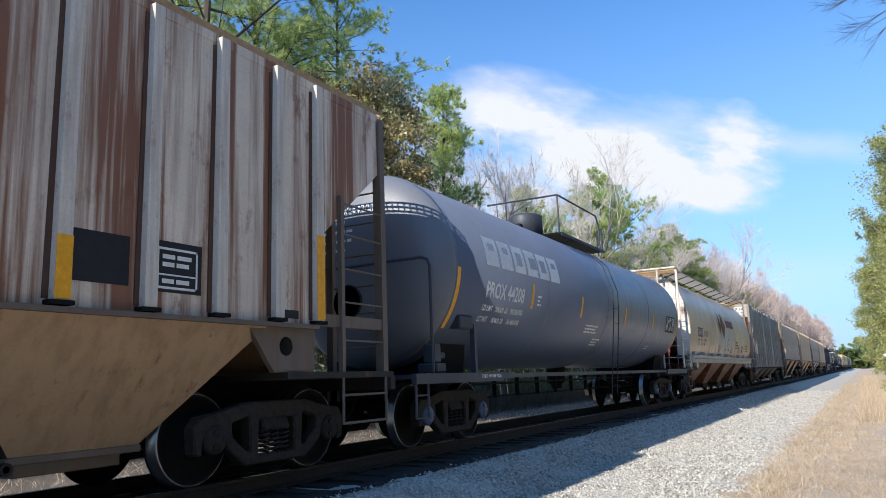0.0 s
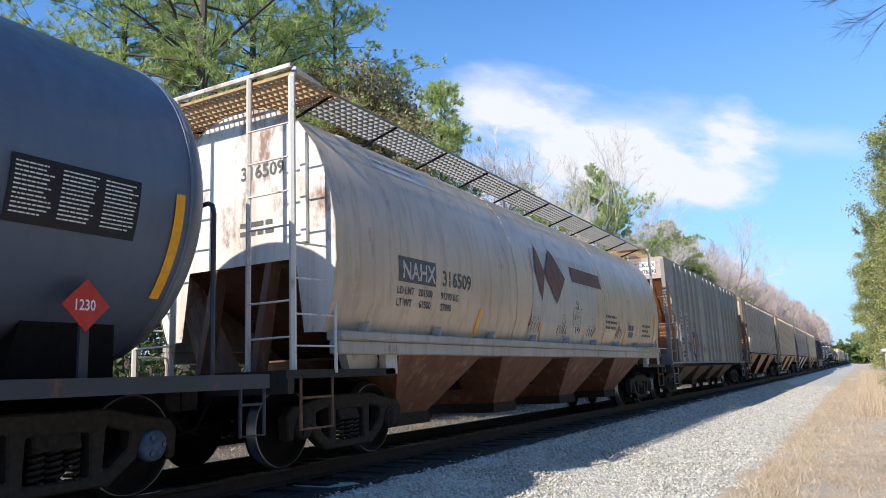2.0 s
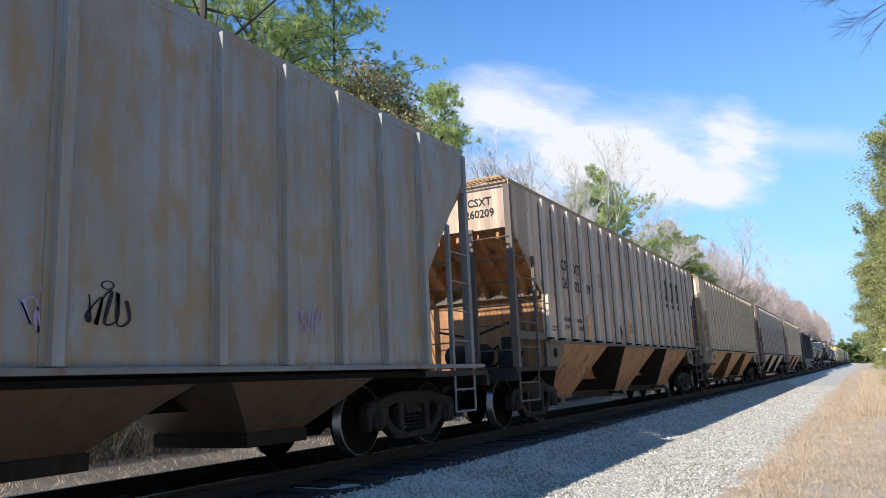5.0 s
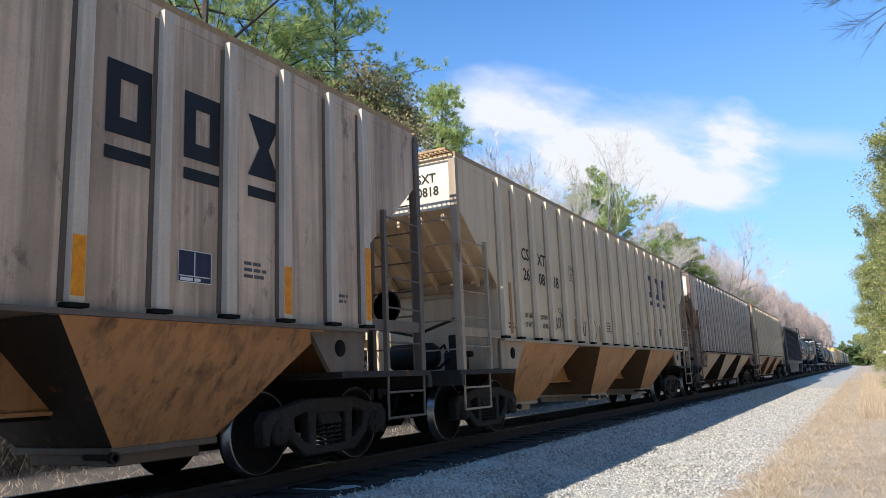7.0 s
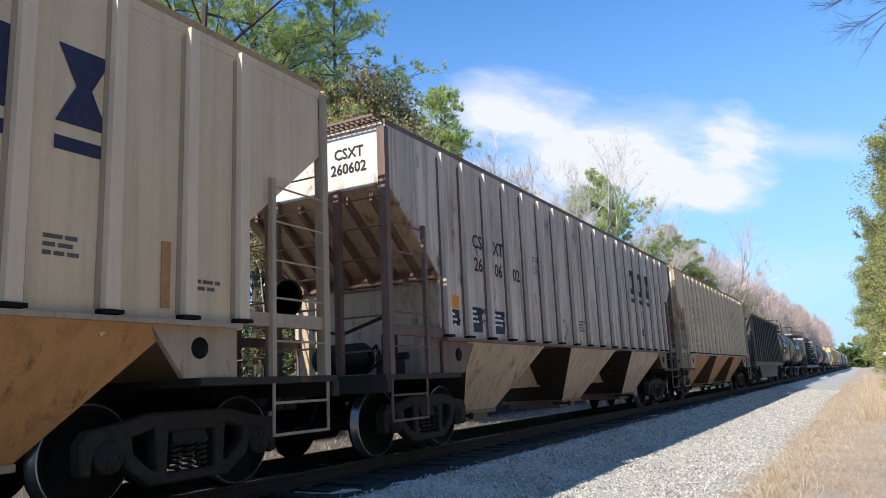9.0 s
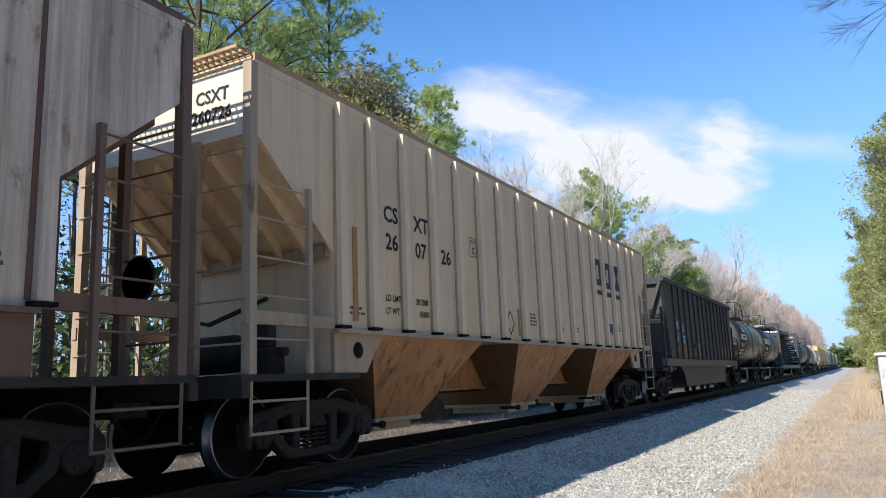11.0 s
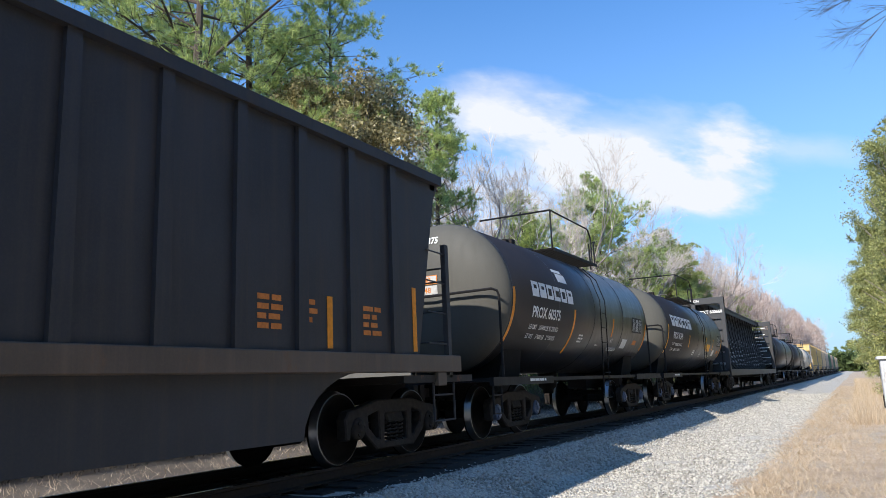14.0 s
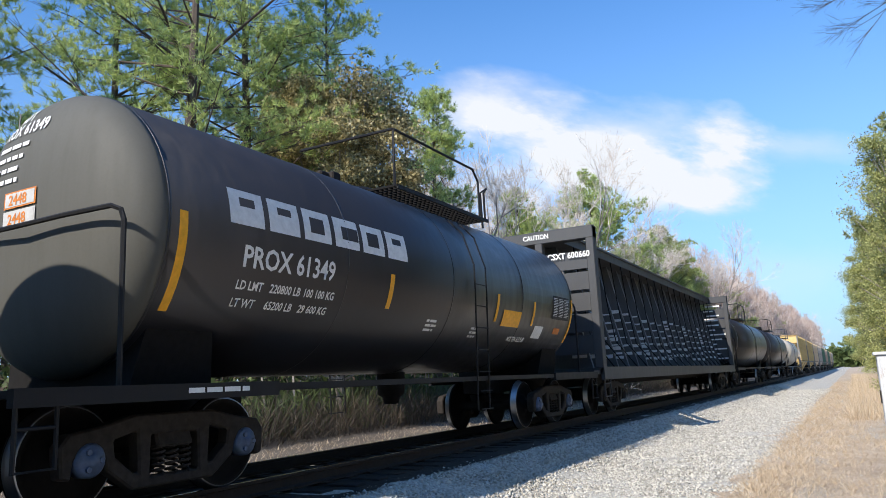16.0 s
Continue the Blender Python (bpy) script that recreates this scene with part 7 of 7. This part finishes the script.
# unseen trees beside and behind the eye, added to hold back skylight
for k in range(13):
    replant((R1, R2)[k % 2], trng.uniform(11.0, 12.5), -46 + 5.8 * k, trng.uniform(0, 6.28), trng.uniform(0.85, 1.0))
for k in range(8):
    replant((R2, R1)[k % 2], trng.uniform(16, 19), -44 + 10 * k, trng.uniform(0, 6.28), trng.uniform(0.95, 1.1))
# the woods close in at the far end of the track
for k in range(12):
    replant((P7, R1)[k % 2], -26 + 3.9 * k, trng.uniform(520, 580), trng.uniform(0, 6.28), trng.uniform(0.65, 1.0))

# a bare tree beyond the verge, one limb of which reaches over it
def overhang():
    rng = np.random.default_rng(61)
    tree = new("bare_tree")
    limb, twigs = [((0, 0, 0), (-0.15, 0, 3.4), 0.13, 0.10), ((-0.15, 0, 3.4), (-0.2, 0.1, 8.5), 0.10, 0.03), ((-0.15, 0, 5.2), (-1.6, 0.05, 6.0), 0.05, 0.025)], []

    def grow(p, d, ln, r, lev):
        q = p + d * ln
        twigs.append((p, q, r, r * 0.7))
        if lev:
            for k in range(rng.integers(2, 4)):
                e = d + rng.normal(0, 0.42, 3) * np.array((0.6, 1.0, 0.8)) + np.array((-0.16, 0, 0.015))
                e /= np.linalg.norm(e)
                grow(p + d * ln * rng.uniform(0.35, 1.0), e, ln * rng.uniform(0.6, 0.9), r * 0.66, lev - 1)

    for z0, k in ((6.05, 0), (5.75, 1), (6.2, 2)):
        d = np.array((-1.0, 0.2 * (k - 1), -0.10 - 0.08 * k))
        grow(np.array((-1.5, 0.05, z0 + 0.22)), d / np.linalg.norm(d), 0.62, 0.010, 5)
    part_mesh("trunk", tri_mesh("trunk", limb_tris(limb, 8)), GREYBARK, tree, "grey trunk and limb")
    part_mesh("crown", tri_mesh("twigs", limb_tris(twigs, 3)), DARKTWIG, tree, "bare winter twigs")
    return tree


DARKTWIG = plain("dark_twigs", (0.085, 0.075, 0.07), 0.8)
plant(overhang(), 3.0, 10.0, "bare tree leaning its twigs over the verge", "tree")

# a pale metal cabinet beside the gravel
CABMAT = paint("pale_grey_cabinet_paint", (0.60, 0.61, 0.62), (0.3, 0.27, 0.23), 0.2, 0.03, 0.5)
cab = tagged(new("signal_cabinet"), "pale grey metal signal cabinet in the grass", "cabinet")
cab.location = (0.62, 17.0, -0.63)
part("body", boxes((-0.22, 0.70, -0.4, 0.4, 0.10, 1.72), bevel=0.015), CABMAT, cab)
part("roof", boxes((-0.27, 0.75, -0.45, 0.45, 1.72, 1.78), bevel=0.01), CABMAT, cab)
part("base", boxes((-0.25, 0.73, -0.42, 0.42, -0.1, 0.10)), GREYPOST, cab, "concrete footing")
d = part("door", boxes((-0.18, 0.66, -0.425, -0.402, 0.16, 1.66), bevel=0.008), CABMAT, cab)
part("door_handle", boxes((-0.13, -0.09, -0.46, -0.425, 0.85, 1.0)), IRON, d)
part("hasp", boxes((-0.245, -0.225, -0.2, -0.05, 0.80, 1.05)), IRON, cab)


# ---- what moves ----
def motions():
    step = 2 / FPS
    n = round(16.0 / step)
    turn = math.degrees(SPEED * step / 0.457)
    for car, u in CARS:
        walk(car, [(t, pose(TRACK, u - SPEED * (t - 8.0), 0)) for t in (0.0, 4.0, 8.0, 12.0, 16.0)])
    for wheel, y in WHEELS:
        walk(wheel, [(k * step, pose(0, y, 0.457, turn * k % 360)) for k in range(n + 1)])


motions()
